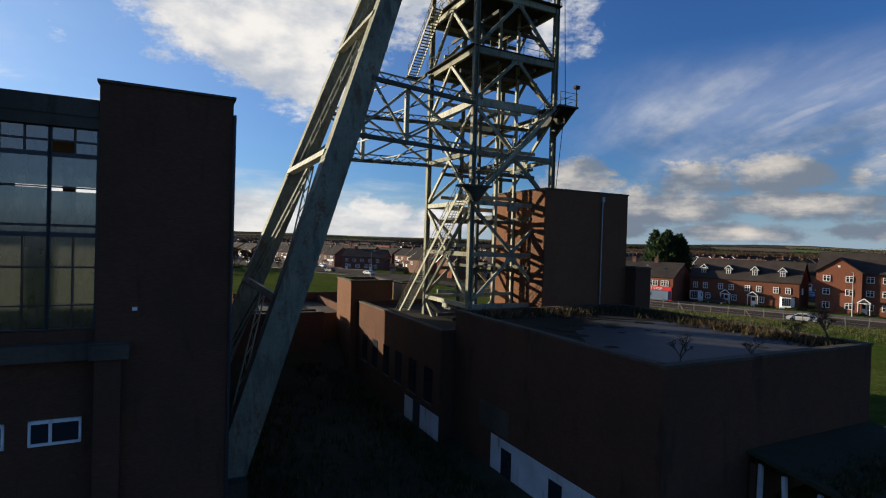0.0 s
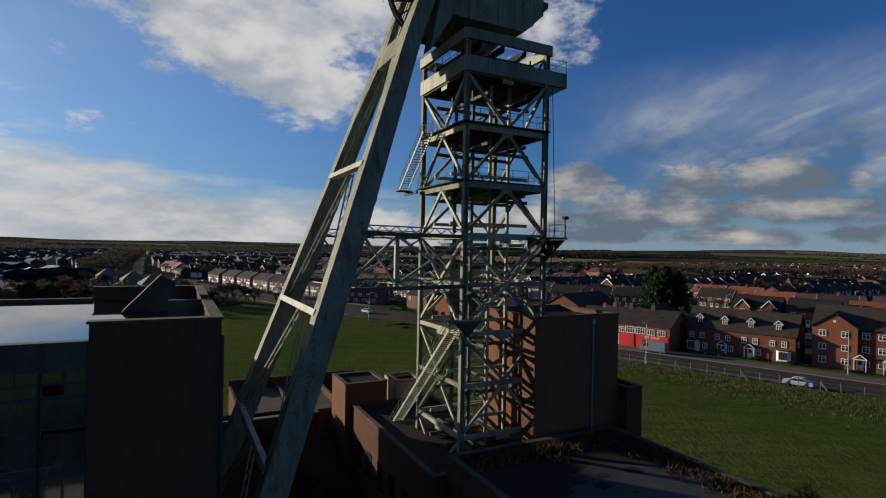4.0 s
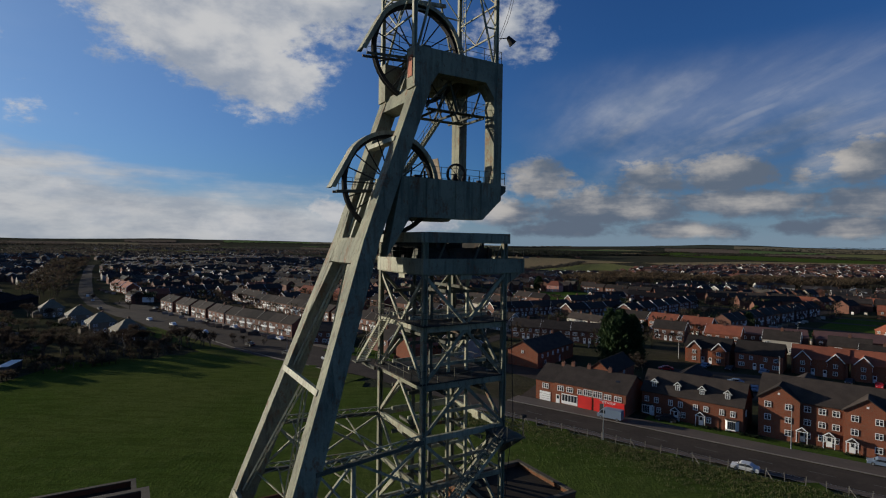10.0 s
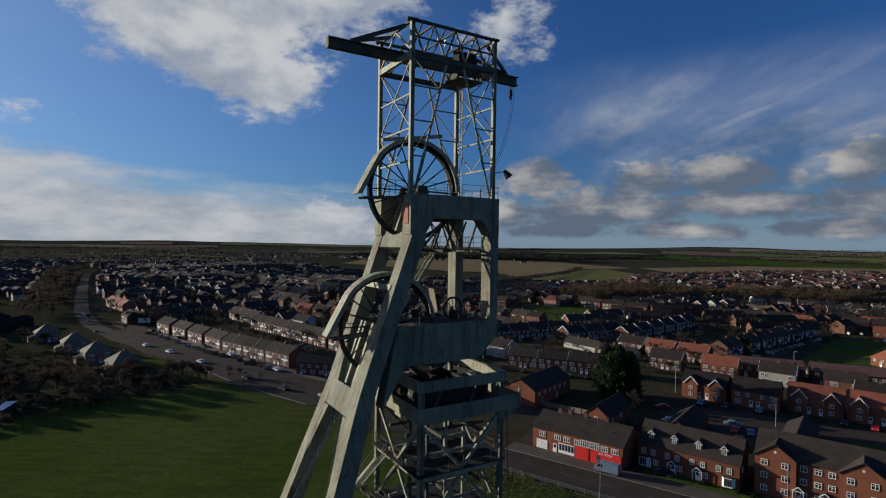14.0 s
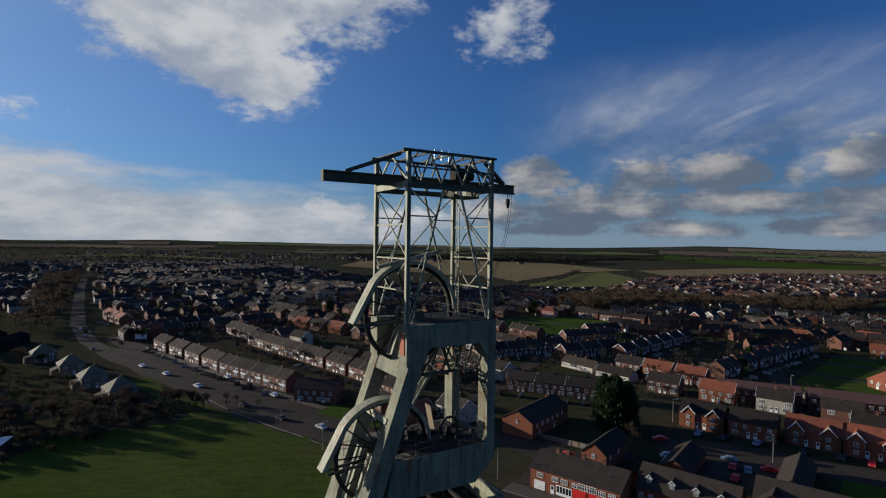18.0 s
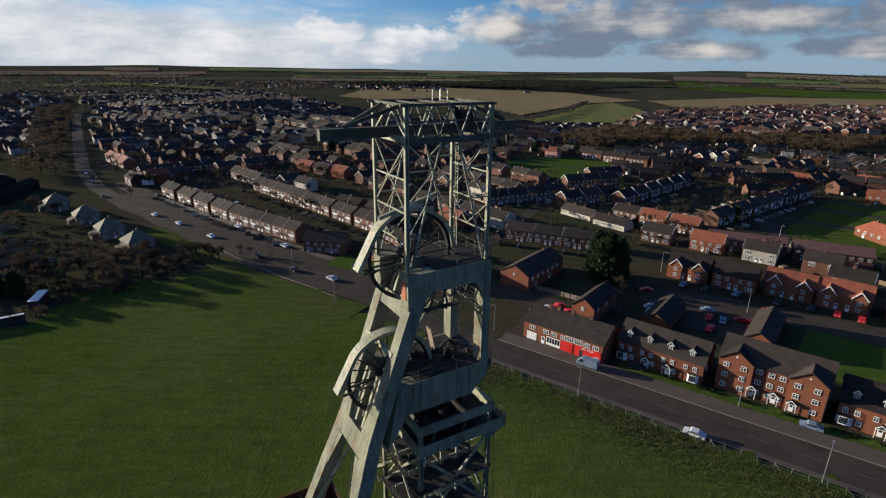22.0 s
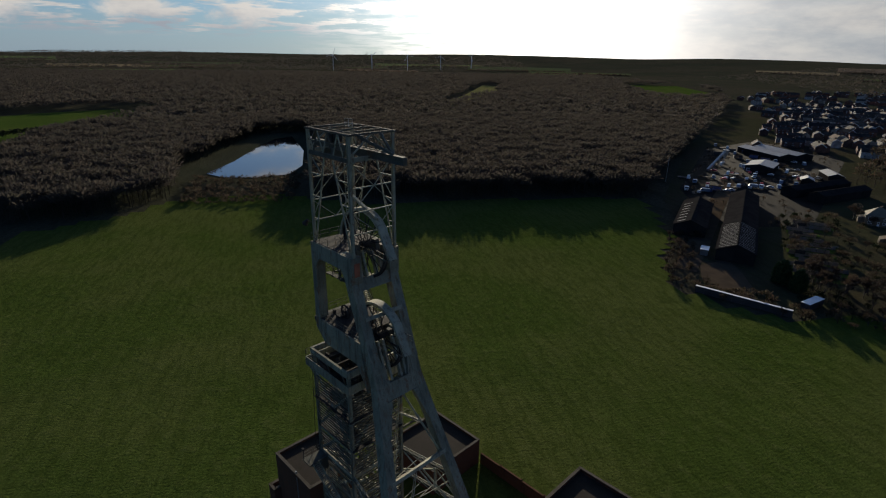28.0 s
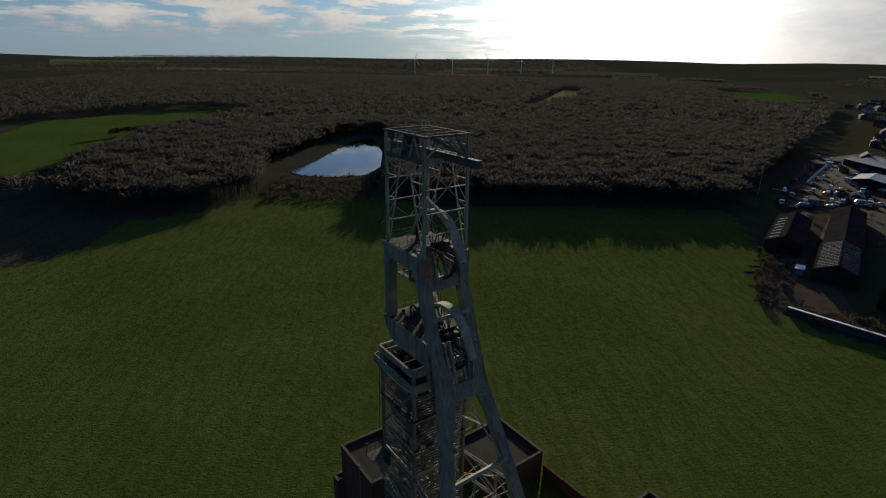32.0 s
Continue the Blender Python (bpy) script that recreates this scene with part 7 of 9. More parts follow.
for m, d in far_list[:130]:
    copy_thing(SMALL, m)


def town_mass(name, poses, walls, roofs, label, top=7.6):
    """Many far houses: walls and roofs joined in two parts."""
    t = thing(name, Matrix.Identity(4), label, "houses", "", "stuff")
    gw, gr = G(), G()
    for m in poses:
        L, D, H, R = random.choice((9.0, 12.0, 15.0, 18.0)), 8.0, random.choice((4.8, 5.0, 5.2)), random.uniform(7.0, 8.2)
        a = [m @ Vector(p) for p in ((0, 0, -1), (L, 0, -1), (L, D, -1), (0, D, -1), (0, 0, H), (L, 0, H), (L, D, H), (0, D, H), (0, D / 2, R - 0.1), (L, D / 2, R - 0.1))]
        gw.pts(a, [(0, 1, 5, 4), (1, 2, 6, 9, 5), (2, 3, 7, 6), (3, 0, 4, 8, 7)])
        e = 0.3
        b = [m @ Vector(p) for p in ((-e, -e, H - 0.1), (L + e, -e, H - 0.1), (L + e, D / 2, R), (-e, D / 2, R), (L + e, D + e, H - 0.1), (-e, D + e, H - 0.1), (-e, D / 2, R - 0.2), (L + e, D / 2, R - 0.2))]
        gr.pts(b, [(0, 1, 2, 3), (3, 2, 4, 5)])
        for fx in (0.18, 0.5, 0.82) if m.translation.length < 1000 else ():
            for z in (0.9, 3.1):
                w = 0.8
                for yy, sg in ((-0.03, 1), (D + 0.03, -1)):
                    c = [m @ Vector(p) for p in ((L * fx - w, yy, z), (L * fx + w, yy, z), (L * fx + w, yy, z + 1.2), (L * fx - w, yy, z + 1.2))]
                    gw.pts(c, [(0, 1, 2, 3) if sg > 0 else (3, 2, 1, 0)], 1)
        if random.random() < 0.6:
            for x in (-e - 0.02, L + e + 0.02):
                for ya in (-e, D + e):
                    q = [m @ Vector(p) for p in ((x, ya, H - 0.4), (x, D / 2, R - 0.35), (x, D / 2, R + 0.05), (x, ya, H + 0.02))]
                    gw.pts(q, [(0, 1, 2, 3)], 2)
        if random.random() < 0.8:
            c = m @ Vector((L * 0.5, D / 2, R))
            gr.box(c.x - 0.5, c.x + 0.5, c.y - 0.4, c.y + 0.4, c.z - 0.6, c.z + 1.2)
    part("walls", gw, [walls, WIN_FAR, WHITE], t)
    part("roofs", gr, roofs, t)


WIN_FAR = mat("far_window", (0.4, 0.4, 0.4), (0.06, 0.065, 0.075), size=0.7, rough=0.25, bump=0.0, spread=0.04)
WALL_MIX = island_mat("mixed_house_walls", [(0.15, 0.075, 0.052), (0.2, 0.085, 0.052), (0.12, 0.07, 0.055), (0.42, 0.39, 0.34), (0.16, 0.09, 0.07), (0.22, 0.1, 0.065), (0.3, 0.26, 0.21), (0.13, 0.08, 0.06)], size=6)
ROOF_MIX = island_mat("mixed_house_roofs", [(0.05, 0.042, 0.038), (0.038, 0.035, 0.034), (0.065, 0.052, 0.045), (0.085, 0.045, 0.035), (0.045, 0.043, 0.042), (0.055, 0.048, 0.042), (0.1, 0.085, 0.07)], size=6)
WALL_RED = island_mat("estate_walls", [(0.17, 0.075, 0.048), (0.19, 0.09, 0.058), (0.15, 0.07, 0.05), (0.3, 0.27, 0.23)], size=6)
ROOF_ORANGE = island_mat("estate_roofs", [(0.105, 0.055, 0.042), (0.135, 0.06, 0.043), (0.065, 0.05, 0.043), (0.085, 0.052, 0.042), (0.055, 0.049, 0.045)], size=6)
gs, gv = G(), G()
for i, (x, y, a) in enumerate(street_bits):
    m = pose(x, y, 0.1 + 0.0006 * (i % 50), 0, 0, a) @ Matrix.Translation((0, 8.5, 0))
    gs.pts([m @ Vector(p) for p in ((-10, -3, 0), (10, -3, 0), (10, 3, 0), (-10, 3, 0))], [(0, 1, 2, 3)])
    if i % 2:
        q = m @ Matrix.Translation((random.uniform(-6, 6), random.choice((-2.2, 2.2)), 0))
        prof = ((0, 0.2), (0, 0.75), (0.9, 0.9), (1.5, 1.42), (2.9, 1.42), (3.6, 0.95), (4.2, 0.9), (4.2, 0.2))
        gv.pts([q @ Vector((px, py, pz)) for py in (-0.85, 0.85) for px, pz in prof], [tuple(range(8)), tuple(range(15, 7, -1))] + [(k, k + 8, (k + 1) % 8 + 8, (k + 1) % 8) for k in range(8)])
solid("side_streets", gs, ASPHALT, "narrow asphalt streets between house rows", "street", "stuff")
solid("distant_cars", gv, island_mat("mixed_car_paint", [(0.5, 0.5, 0.5), (0.03, 0.03, 0.035), (0.7, 0.7, 0.7), (0.3, 0.02, 0.02), (0.06, 0.09, 0.16), (0.2, 0.2, 0.21)], rough=0.3, mottle=0.95), "small parked cars along the town streets", "cars", "stuff")
gc = G()
rg = random.Random(52)
for ax, ay, bx, by in SEGMENTS + [(118, 451, 160, 411), (195, 391, 243, 360), (115, 217, 167, 193)] + [(x - 9, y, x + 9, y + rg.uniform(-9, 9)) for x, y, a in street_bits if math.hypot(x, y) < 620]:
    run = math.hypot(bx - ax, by - ay)
    ex, ey = (bx - ax) / run, (by - ay) / run
    for back in (11.0, -5.0):
        k = 0.0
        while k < run:
            x0, y0 = ax + ex * k - ey * back, ay + ey * k + ex * back
            L = rg.uniform(7, 12) * (1 if back > 0 else 0.35)
            sg = 1 if back > 0 else -1
            if rg.random() < 0.85 and not any(inside(x0, y0, q) for q in (GREEN_SPORT, GREEN_TWO)):
                gc.beam((x0, y0, 0.85), (x0 - ey * L * sg, y0 + ex * L * sg, 0.85), 0.08, rg.choice((1.0, 1.5, 1.7)))
            if back > 0 and rg.random() < 0.5:
                w, d, h = rg.uniform(1.6, 3.4), rg.uniform(1.6, 2.6), rg.uniform(1.9, 2.5)
                cx, cy = x0 - ey * rg.uniform(2, 9) + ex * 2.5, y0 + ex * rg.uniform(2, 9) + ey * 2.5
                gc.hexa([(cx + ex * u * w / 2 - ey * v * d / 2, cy + ey * u * w / 2 + ex * v * d / 2, z) for z in (0.0, h) for u, v in ((-1, -1), (1, -1), (1, 1), (-1, 1))])
            k += rg.uniform(5.5, 8.5)
solid("garden_fences_and_sheds", gc, island_mat("garden_timber", [(0.17, 0.12, 0.08), (0.11, 0.085, 0.065), (0.24, 0.18, 0.13), (0.42, 0.4, 0.37), (0.09, 0.06, 0.045), (0.3, 0.27, 0.23)], size=3, mottle=0.9), "back garden fences, sheds and walls of the town", "fences", "stuff")
town_mass("town_houses", [m for m, d in far_list[130:]], WALL_MIX, ROOF_MIX, "hundreds of small brown brick houses of the town")
ESTATE = [(225, 705), (357, 939), (690, 1119), (1080, 1130), (980, 860), (505, 640), (312, 600)]
poses = []
for i in range(-5, 60):
    for j in range(-5, 40):
        x, y = 200 + i * 17 + random.uniform(-4, 4), 580 + j * 17 + random.uniform(-4, 4)
        if inside(x, y, ESTATE) and random.random() < 0.86:
            poses.append(pose(x, y, 0.6, 0, 0, random.choice((20, 65, 110, -30)) + 40 * math.sin(x * 0.01)))
town_mass("estate_houses", poses, WALL_RED, ROOF_ORANGE, "newer estate of small red-roofed houses")
poses = []
for i in range(420):
    t = random.random()
    x = -1500 + 1900 * t + random.uniform(-60, 60)
    y = 2000 + 500 * random.random() - 500 * t
    if x < 0 or random.random() < 0.1:
        poses.append(pose(x, y, far_height(x, y), 0, 0, random.uniform(0, 180)))
for i in range(260):
    x, y = random.uniform(-1000, -420), 0
    y = random.uniform(-0.75 * x + 120, -1.35 * x + 160)
    if not blocked(x, y, 10):
        poses.append(pose(x, y, far_height(x, y) + 0.1, 0, 0, random.uniform(0, 180)))
town_mass("outlying_houses", poses, WALL_MIX, ROOF_MIX, "scattered far houses towards the horizon")
poses = []
LEFT = [(-232, 285), (-300, 300), (-450, 420), (-780, 800), (-640, 850), (-345, 475), (-262, 352)]
for i in range(700):
    x, y = random.uniform(-780, -232), random.uniform(285, 850)
    if len(poses) < 130 and inside(x, y, LEFT) and not blocked(x, y, 10) and free(x, y, 12) and not (x > -380 and y < 420):
        cells.setdefault((int(x // 12), int(y // 12)), []).append((x, y))
        poses.append(pose(x, y, 0.1, 0, 0, random.choice((-36, 54, 54, 144)) + random.uniform(-6, 6)))
town_mass("roadside_houses", poses, WALL_MIX, ROOF_MIX, "dark houses and yards beside the main road")
row_pos = [(78 + 15 * i, 690 - 3 * i + 6 * math.sin(i), 10 + 3 * i) for i in range(9)]
town_mass("field_edge_houses", [pose(x, y, 0.5, 0, 0, a) for x, y, a in row_pos + [(x + 4, y - 26, a) for x, y, a in row_pos]], WALL_RED, ROOF_ORANGE, "row of small red houses along the field edge")
house(pose(88, 455, 0.2, 0, 0, -35), 11, 9, 5.4, 8.6, mat("pink_render", (0.5, 0.24, 0.18), (0.42, 0.2, 0.15), rough=0.9), ROOF_RED, [(2.5, 3.2, W12), (8, 3.2, W12), (2.5, 0.9, W17), (8, 0.9, W17)], (), (5.4,), ((2, 4.5), (9, 4.5)), "pink rendered house beside the playing field", hip=3.0)
for (ax, ay), (bx, by), n in (((118, 451), (160, 411), 3), ((160.7, 406.5), (180, 402), 1), ((195.6, 391.3), (225, 372), 2), ((227, 372), (243, 360), 1)):
    run, turn = math.hypot(bx - ax, by - ay), math.degrees(math.atan2(by - ay, bx - ax))
    for i in range(n):
        k, L = i / n, run / n - 1.6
        house(pose(ax + (bx - ax) * k, ay + (by - ay) * k, 0.1, 0, 0, turn), L, 8, 5.2, 7.6, BRICK_BROWN, ROOF_SLATE, [(1.6 + 2.9 * j, 3.0, W17) for j in range(int((L - 1) / 2.9))] + [(1.6 + 2.9 * j, 0.8, W17) for j in range(int((L - 1) / 2.9))], (), (4,), ((L / 2, 4.0),), "block of terraced houses with pale panels and dark roof", group="field terraces")
for x, y, a, L in ((232.4, 355.3, -41, 11), (271.7, 354.2, -59, 20), (245.1, 303.3, -38, 16), (193.7, 240.0, -84, 17), (215, 232, -60, 14)):
    house(pose(x, y, 0.1, 0, 0, a), L, 9, 3.6 if a == -84 else 4.8, 7.4, BRICK_TOWN, ROOF_RED, [(2 + 3.6 * k, 2.0 if a == -84 else 3.0, W12) for k in range(int(L / 3.8))], (), (5.0,), ((6, 4.5),), "red-roofed brick house by the estate green", hip=4.0 if a in (-84, -59) else 0.0, group="red houses")

# works by the field corner
wall = thing("boundary_wall", pose(-140, 125, 0, 0, 0, math.degrees(math.atan2(17, 23))), "dark sheet wall with pale capping at the works edge", "wall")
for i in range(10):
    part("panel", G().box(i * 2.9, i * 2.9 + 2.86, -0.12, 0.12, -0.2, 2.35), BLACKPAINT, wall)
    part("capping", G().box(i * 2.9, i * 2.9 + 2.88, -0.5, 0.5, 2.36, 2.5), WHITE, wall)
wb = thing("container", pose(-120, 150, 0.1, 0, 0, 108), "dark container with white roof", "container")
part("body", G().box(0, 9, -1.3, 1.3, 0.1, 2.5), BLACKPAINT, wb)
part("roof", G().box(-0.1, 9.1, -1.4, 1.4, 2.51, 2.65), WHITE, wb)


def shed(m, L, D, H, R, label, ribs=True):
    s = thing("industrial_shed", m, label, "shed", "works sheds")
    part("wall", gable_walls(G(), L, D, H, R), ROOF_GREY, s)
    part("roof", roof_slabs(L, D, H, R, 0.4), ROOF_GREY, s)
    k = (R - H) / (D / 2)
    if ribs:
        for i in range(int(L / 2.1)):
            x = 1.2 + i * 2.1
            for sg in (0, 1):
                a, b = Vector((x, 0.6, H + 0.6 * k + 0.22)), Vector((x, D / 2 - 0.4, R - 0.4 * k + 0.22))
                if sg:
                    a.y, b.y = D - a.y, D - b.y
                part("roof_light", G().beam(a, b, 0.34, 0.04), mat_rl, s)
    return s


mat_rl = mat("roof_light_sheet", (0.22, 0.22, 0.21), (0.15, 0.15, 0.15), rough=0.9, spec=0.1)
shed(pose(-156, 163, 0.1, 0, 0, 137.6), 36, 13.8, 4.6, 7.4, "long corrugated shed with pale roof-light strips")
shed(pose(-183, 187.6, 0.1, 0, 0, 137.6), 70, 13.4, 4.6, 7.2, "dark older shed joined behind the ribbed one", False)
ls = shed(pose(-189, 166.5, 0.1, 0, 0, 138.5), 48, 13.5, 4.6, 7.4, "grey shed with sunlit roof slope", False)
for i in range(7):
    a, b = Vector((3 + 5.6 * i, 12.6, 4.6 + 0.9 * 2.8 / 6.75 + 0.2)), Vector((3 + 5.6 * i, 9.2, 4.6 + 4.3 * 2.8 / 6.75 + 0.2))
    part("roof_light", G().beam(a, b, 0.9, 0.05), mat_rl, ls)
BLUE_SHEET = mat("blue_sheet_roof", (0.10, 0.14, 0.2), (0.075, 0.105, 0.15), (0.14, 0.15, 0.16), size=1.5, rough=0.6)
PALE_SHEET = mat("pale_sheet_roof", (0.3, 0.31, 0.31), (0.22, 0.23, 0.235), (0.12, 0.11, 0.1), size=1.5, rough=0.6)
for x, y, a, L, D, sheeting, lab in ((-338, 362, 178, 46, 15, BLUE_SHEET, "long blue sheeted works building"), (-338, 378, 178, 46, 15, BLUE_SHEET, "long blue sheeted works building behind"), (-300, 305, 128, 24, 17, PALE_SHEET, "pale sheeted works shed"),
                                     (-243, 268, 102, 52, 9, ROOF_GREY, "long low grey works roof"), (-228, 272, 102, 44, 9, ROOF_GREY, "long low grey works roof behind"), (-268, 330, 150, 18, 9, PALE_SHEET, "small pale works shed"), (-262, 300, 137, 9, 7, PALE_SHEET, "small pale yard hut")):
    s = shed(pose(x, y, 0.1, 0, 0, a), L, D, 4.4, 6.0, lab, False)
    for o in s.children:
        if o.name.startswith("roof"):
            o.data.materials[0] = sheeting
lt = thing("lean_to", pose(-169.5, 152.5, 0.1, 0, 0, 137.6), "white lean-to at the shed corner", "lean-to")
part("wall", G().box(0, 5.0, -0.2, 2.6, 0, 2.4), KERB, lt)
part("roof", G().box(-0.2, 5.2, -0.4, 2.8, 2.41, 2.55), WHITE, lt)
conveyor = thing("conveyor", pose(-318, 268, 0.1), "sloping blue-grey conveyor on trestles", "conveyor")
part("boom", G().beam((0, 0, 1.0), (-16, 26, 11.0), 1.6, 1.2), GALV, conveyor)
for k in (0.35, 0.65, 0.95):
    part("trestle", G().beam((-16 * k - 0.8, 26 * k, 0), (-16 * k, 26 * k, 1 + 10 * k), 0.2).beam((-16 * k + 0.8, 26 * k, 0), (-16 * k, 26 * k, 1 + 10 * k), 0.2), GALV, conveyor)
part("hopper", G().tube((-16, 26, 6.0), (-16, 26, 11.5), 0.8, 10, 2.4), GALV, conveyor)

# garden plots between the sheds and the pale houses
random.seed(71)
GX, GY = Vector((math.cos(radians(47.4)), math.sin(radians(47.4)))), Vector((-math.sin(radians(47.4)), math.cos(radians(47.4))))
for i in range(11):
    c = Vector((-146, 172)) + GY * (i * 7.5) + GX * random.uniform(-2, 2)
    a, L, W = GX * 13, random.uniform(12, 20), 2.4
    p0, p1 = c, c + GX * L
    sheet("garden_plot", [tuple(p0 - GY * W), tuple(p1 - GY * W), tuple(p1 + GY * W), tuple(p0 + GY * W)], 0.13 + 0.004 * (i % 3), LAWN if i % 3 else GRASS_ROUGH, "narrow back garden plot", "lawn")
    f = thing("garden_fence", Matrix.Identity(4), "weathered panel fence between garden plots", "fence", "garden fences")
    for k in range(int(L / 2.2)):
        q0, q1 = p0 + GX * (k * 2.2) + GY * 3.5, p0 + GX * (k * 2.2 + 2.1) + GY * 3.5
        part("panel", G().beam((*q0, 0.9), (*q1, 0.9), 0.06, 1.6), TIMBER if (i + k) % 4 else KERB, f)
    if i % 2:
        sh = thing("garden_shed", pose(*(p0 + GX * 2), 0.1, 0, 0, 47 + random.uniform(-5, 5)), "small timber garden shed with felt roof", "shed", "garden sheds")
        part("wall", gable_walls(G(), 3.0, 2.2, 1.9, 2.6), TIMBER, sh)
        part("roof", roof_slabs(3.0, 2.2, 1.9, 2.6), FELT, sh)

# works yard in one near-black matt tone
sheet("works_yard", [(-200, 190), (-222, 192), (-275, 215), (-400, 330), (-430, 400), (-390, 440), (-330, 400), (-250, 300), (-196, 232)], 0.11, mat("near_black_yard", (0.013, 0.012, 0.011), (0.009, 0.009, 0.008), (0.024, 0.02, 0.015), size=3, rough=0.95, spec=0.05), "near-black hard standing of the works yard")
pole = thing("tall_pole", pose(-292, 217, 0), "thin tall steel pole", "pole")
part("shaft", G().tube((0, 0, 0), (0, 0, 16), 0.25, 8, 0.12), GALV, pole)
part("base", G().box(-0.5, 0.5, -0.5, 0.5, 0, 0.4), CONCRETE, pole)
for i in range(5):
    a, b = pose(-2300 - 60 * i, 330 + i * 160 - 250, far_height(-2300, 300)), 0
    wt = thing("wind_turbine", a, "tiny white wind turbine on the horizon", "wind turbine", "wind turbines")
    part("mast", G().tube((0, 0, -10), (0, 0, 62), 1.6, 8, 0.9), WHITE, wt)
    for k in range(3):
        ang = radians(20 + 120 * k + 37 * i)
        part("blade", G().beam((2, 0, 62), (2, 26 * math.sin(ang), 62 + 26 * math.cos(ang)), 0.4, 1.3), WHITE, wt)
    part("hub", G().tube((-2, 0, 62), (2.5, 0, 62), 1.3, 8), WHITE, wt)

# ---- vehicles ----


def vehicle(m, paint, label, van=False):
    c = thing("car" if not van else "van", m, label, "car" if not van else "van", "parked vehicles")
    L, W = (4.3, 0.88) if not van else (5.4, 1.0)
    if van:
        prof = [(0, 0.35), (0, 1.0), (0.35, 1.15), (1.1, 2.1), (1.5, 2.25), (L - 0.1, 2.25), (L, 2.0), (L, 0.35)]
        glass = [(0.55, 1.2), (1.1, 1.95), (1.9, 1.95), (1.9, 1.2)]
    else:
        prof = [(0, 0.32), (0, 0.72), (0.9, 0.9), (1.55, 1.4), (2.9, 1.42), (3.7, 0.98), (L, 0.92), (L, 0.35)]
        glass = [(1.12, 0.95), (1.62, 1.33), (2.85, 1.35), (3.45, 0.98)]
    part("body", G().prism(prof, -W, W), paint, c)
    part("window_band", G().prism(glass, -W - 0.012, W + 0.012), GLASS, c)
    part("windscreen", G().beam((glass[0][0] - 0.1, 0, glass[0][1] + 0.04), (glass[1][0] - 0.07, 0, glass[1][1] + 0.02), W * 1.7, 0.03), GLASS, c)
    for x in (0.85, L - 0.9):
        for s in (-1, 1):
            w = part("wheel", G().tube((x, s * (W - 0.2), 0.32), (x, s * (W + 0.02), 0.32), 0.32, 12), RUBBER, c)
            part("rim", G().tube((x, s * (W + 0.021), 0.32), (x, s * (W + 0.03), 0.32), 0.19, 10), GALV, w)
    for s in (-1, 1):
        part("headlight", G().box(-0.02, 0.08, s * 0.6 - 0.17, s * 0.6 + 0.17, 0.58, 0.72), WHITE, c)
        part("tail_light", G().box(L - 0.05, L + 0.02, s * 0.66 - 0.12, s * 0.66 + 0.12, 0.68, 0.86), REDPAINT, c)
    return c


SILVER, RED, DARK, WHITEC, BLUE = (car_paint(n, c) for n, c in (("silver_paint", (0.5, 0.51, 0.52)), ("red_paint", (0.5, 0.02, 0.02)), ("black_paint", (0.02, 0.021, 0.024)), ("white_paint", (0.75, 0.75, 0.75)), ("grey_blue_paint", (0.16, 0.21, 0.28))))
cars = [vehicle(road(-16.5, 109.3, 0.25, 1), SILVER, "silver saloon parked by the fence"), vehicle(road(-45.5, 120.4, 0.35, 2), BLUE, "grey-blue van outside the shop", True)]
protos = [vehicle(road(-35, 127.4, 0.25, 3), DARK, "black car on the forecourt"), vehicle(road(-66.0, 146, 0.2, 60), RED, "red car parked behind the houses"), vehicle(road(-64, 140, 0.2, 40), WHITEC, "white car parked behind the houses"), vehicle(road(2, 127.6, 0.25, 2), BLUE, "dark blue car on a drive")]
random.seed(5)
spots = [(-68, 142, 50), (-70, 139, 50), (-62, 144, 50), (-26, 168, 95), (-22, 168, 95), (-30, 175, 5), (-36, 160, 90), (-24, 160, 90), (-20, 174, 5), (-40, 190, 85), (-33, 191, 85), (-24, 193, 85), (-12, 194, 85), (-3, 196, 85), (4, 196, 85), (10, 196, 85), (22, 198, 85), (28, 190, 5), (-15, 187, 4), (-50, 178, 20), (-44, 165, 40), (-56, 150, 40), (-16, 176, 3), (-16, 171, 3)]
for i, (s, n, a) in enumerate(spots):
    copy_thing(protos[1] if i > 21 else random.choice(protos), road(s, n, 0.2, a + random.uniform(-6, 6)))
copy_thing(cars[1], road(-41.5, 160, 0.2, 60))
for x, y, a in ((-52, 186, -40), (-70, 200, -40), (-95, 222, 140), (-118, 241, 140), (-140, 258, -42), (-63, 213, -42), (-78, 227, -42), (-92, 240, -42), (-112, 258, -42), (-135, 279, -42), (-160, 300, -42), (-33, 175, 140), (-185, 292, 135), (-215, 330, 125), (-235, 355, 125)):
    copy_thing(random.choice((protos[2], protos[3], protos[0], cars[0], protos[2])), pose(x, y, 0.22, 0, 0, a))
for i in range(60):
    t = random.random()
    x, y = -225 - 120 * t + random.uniform(-24, 24), 215 + 130 * t + random.uniform(-22, 22)
    if x < -258:
        copy_thing(random.choice(protos + cars), pose(x, y, 0.2, 0, 0, random.choice((47, 137)) + random.uniform(-8, 8)))

# goods standing in the works yard


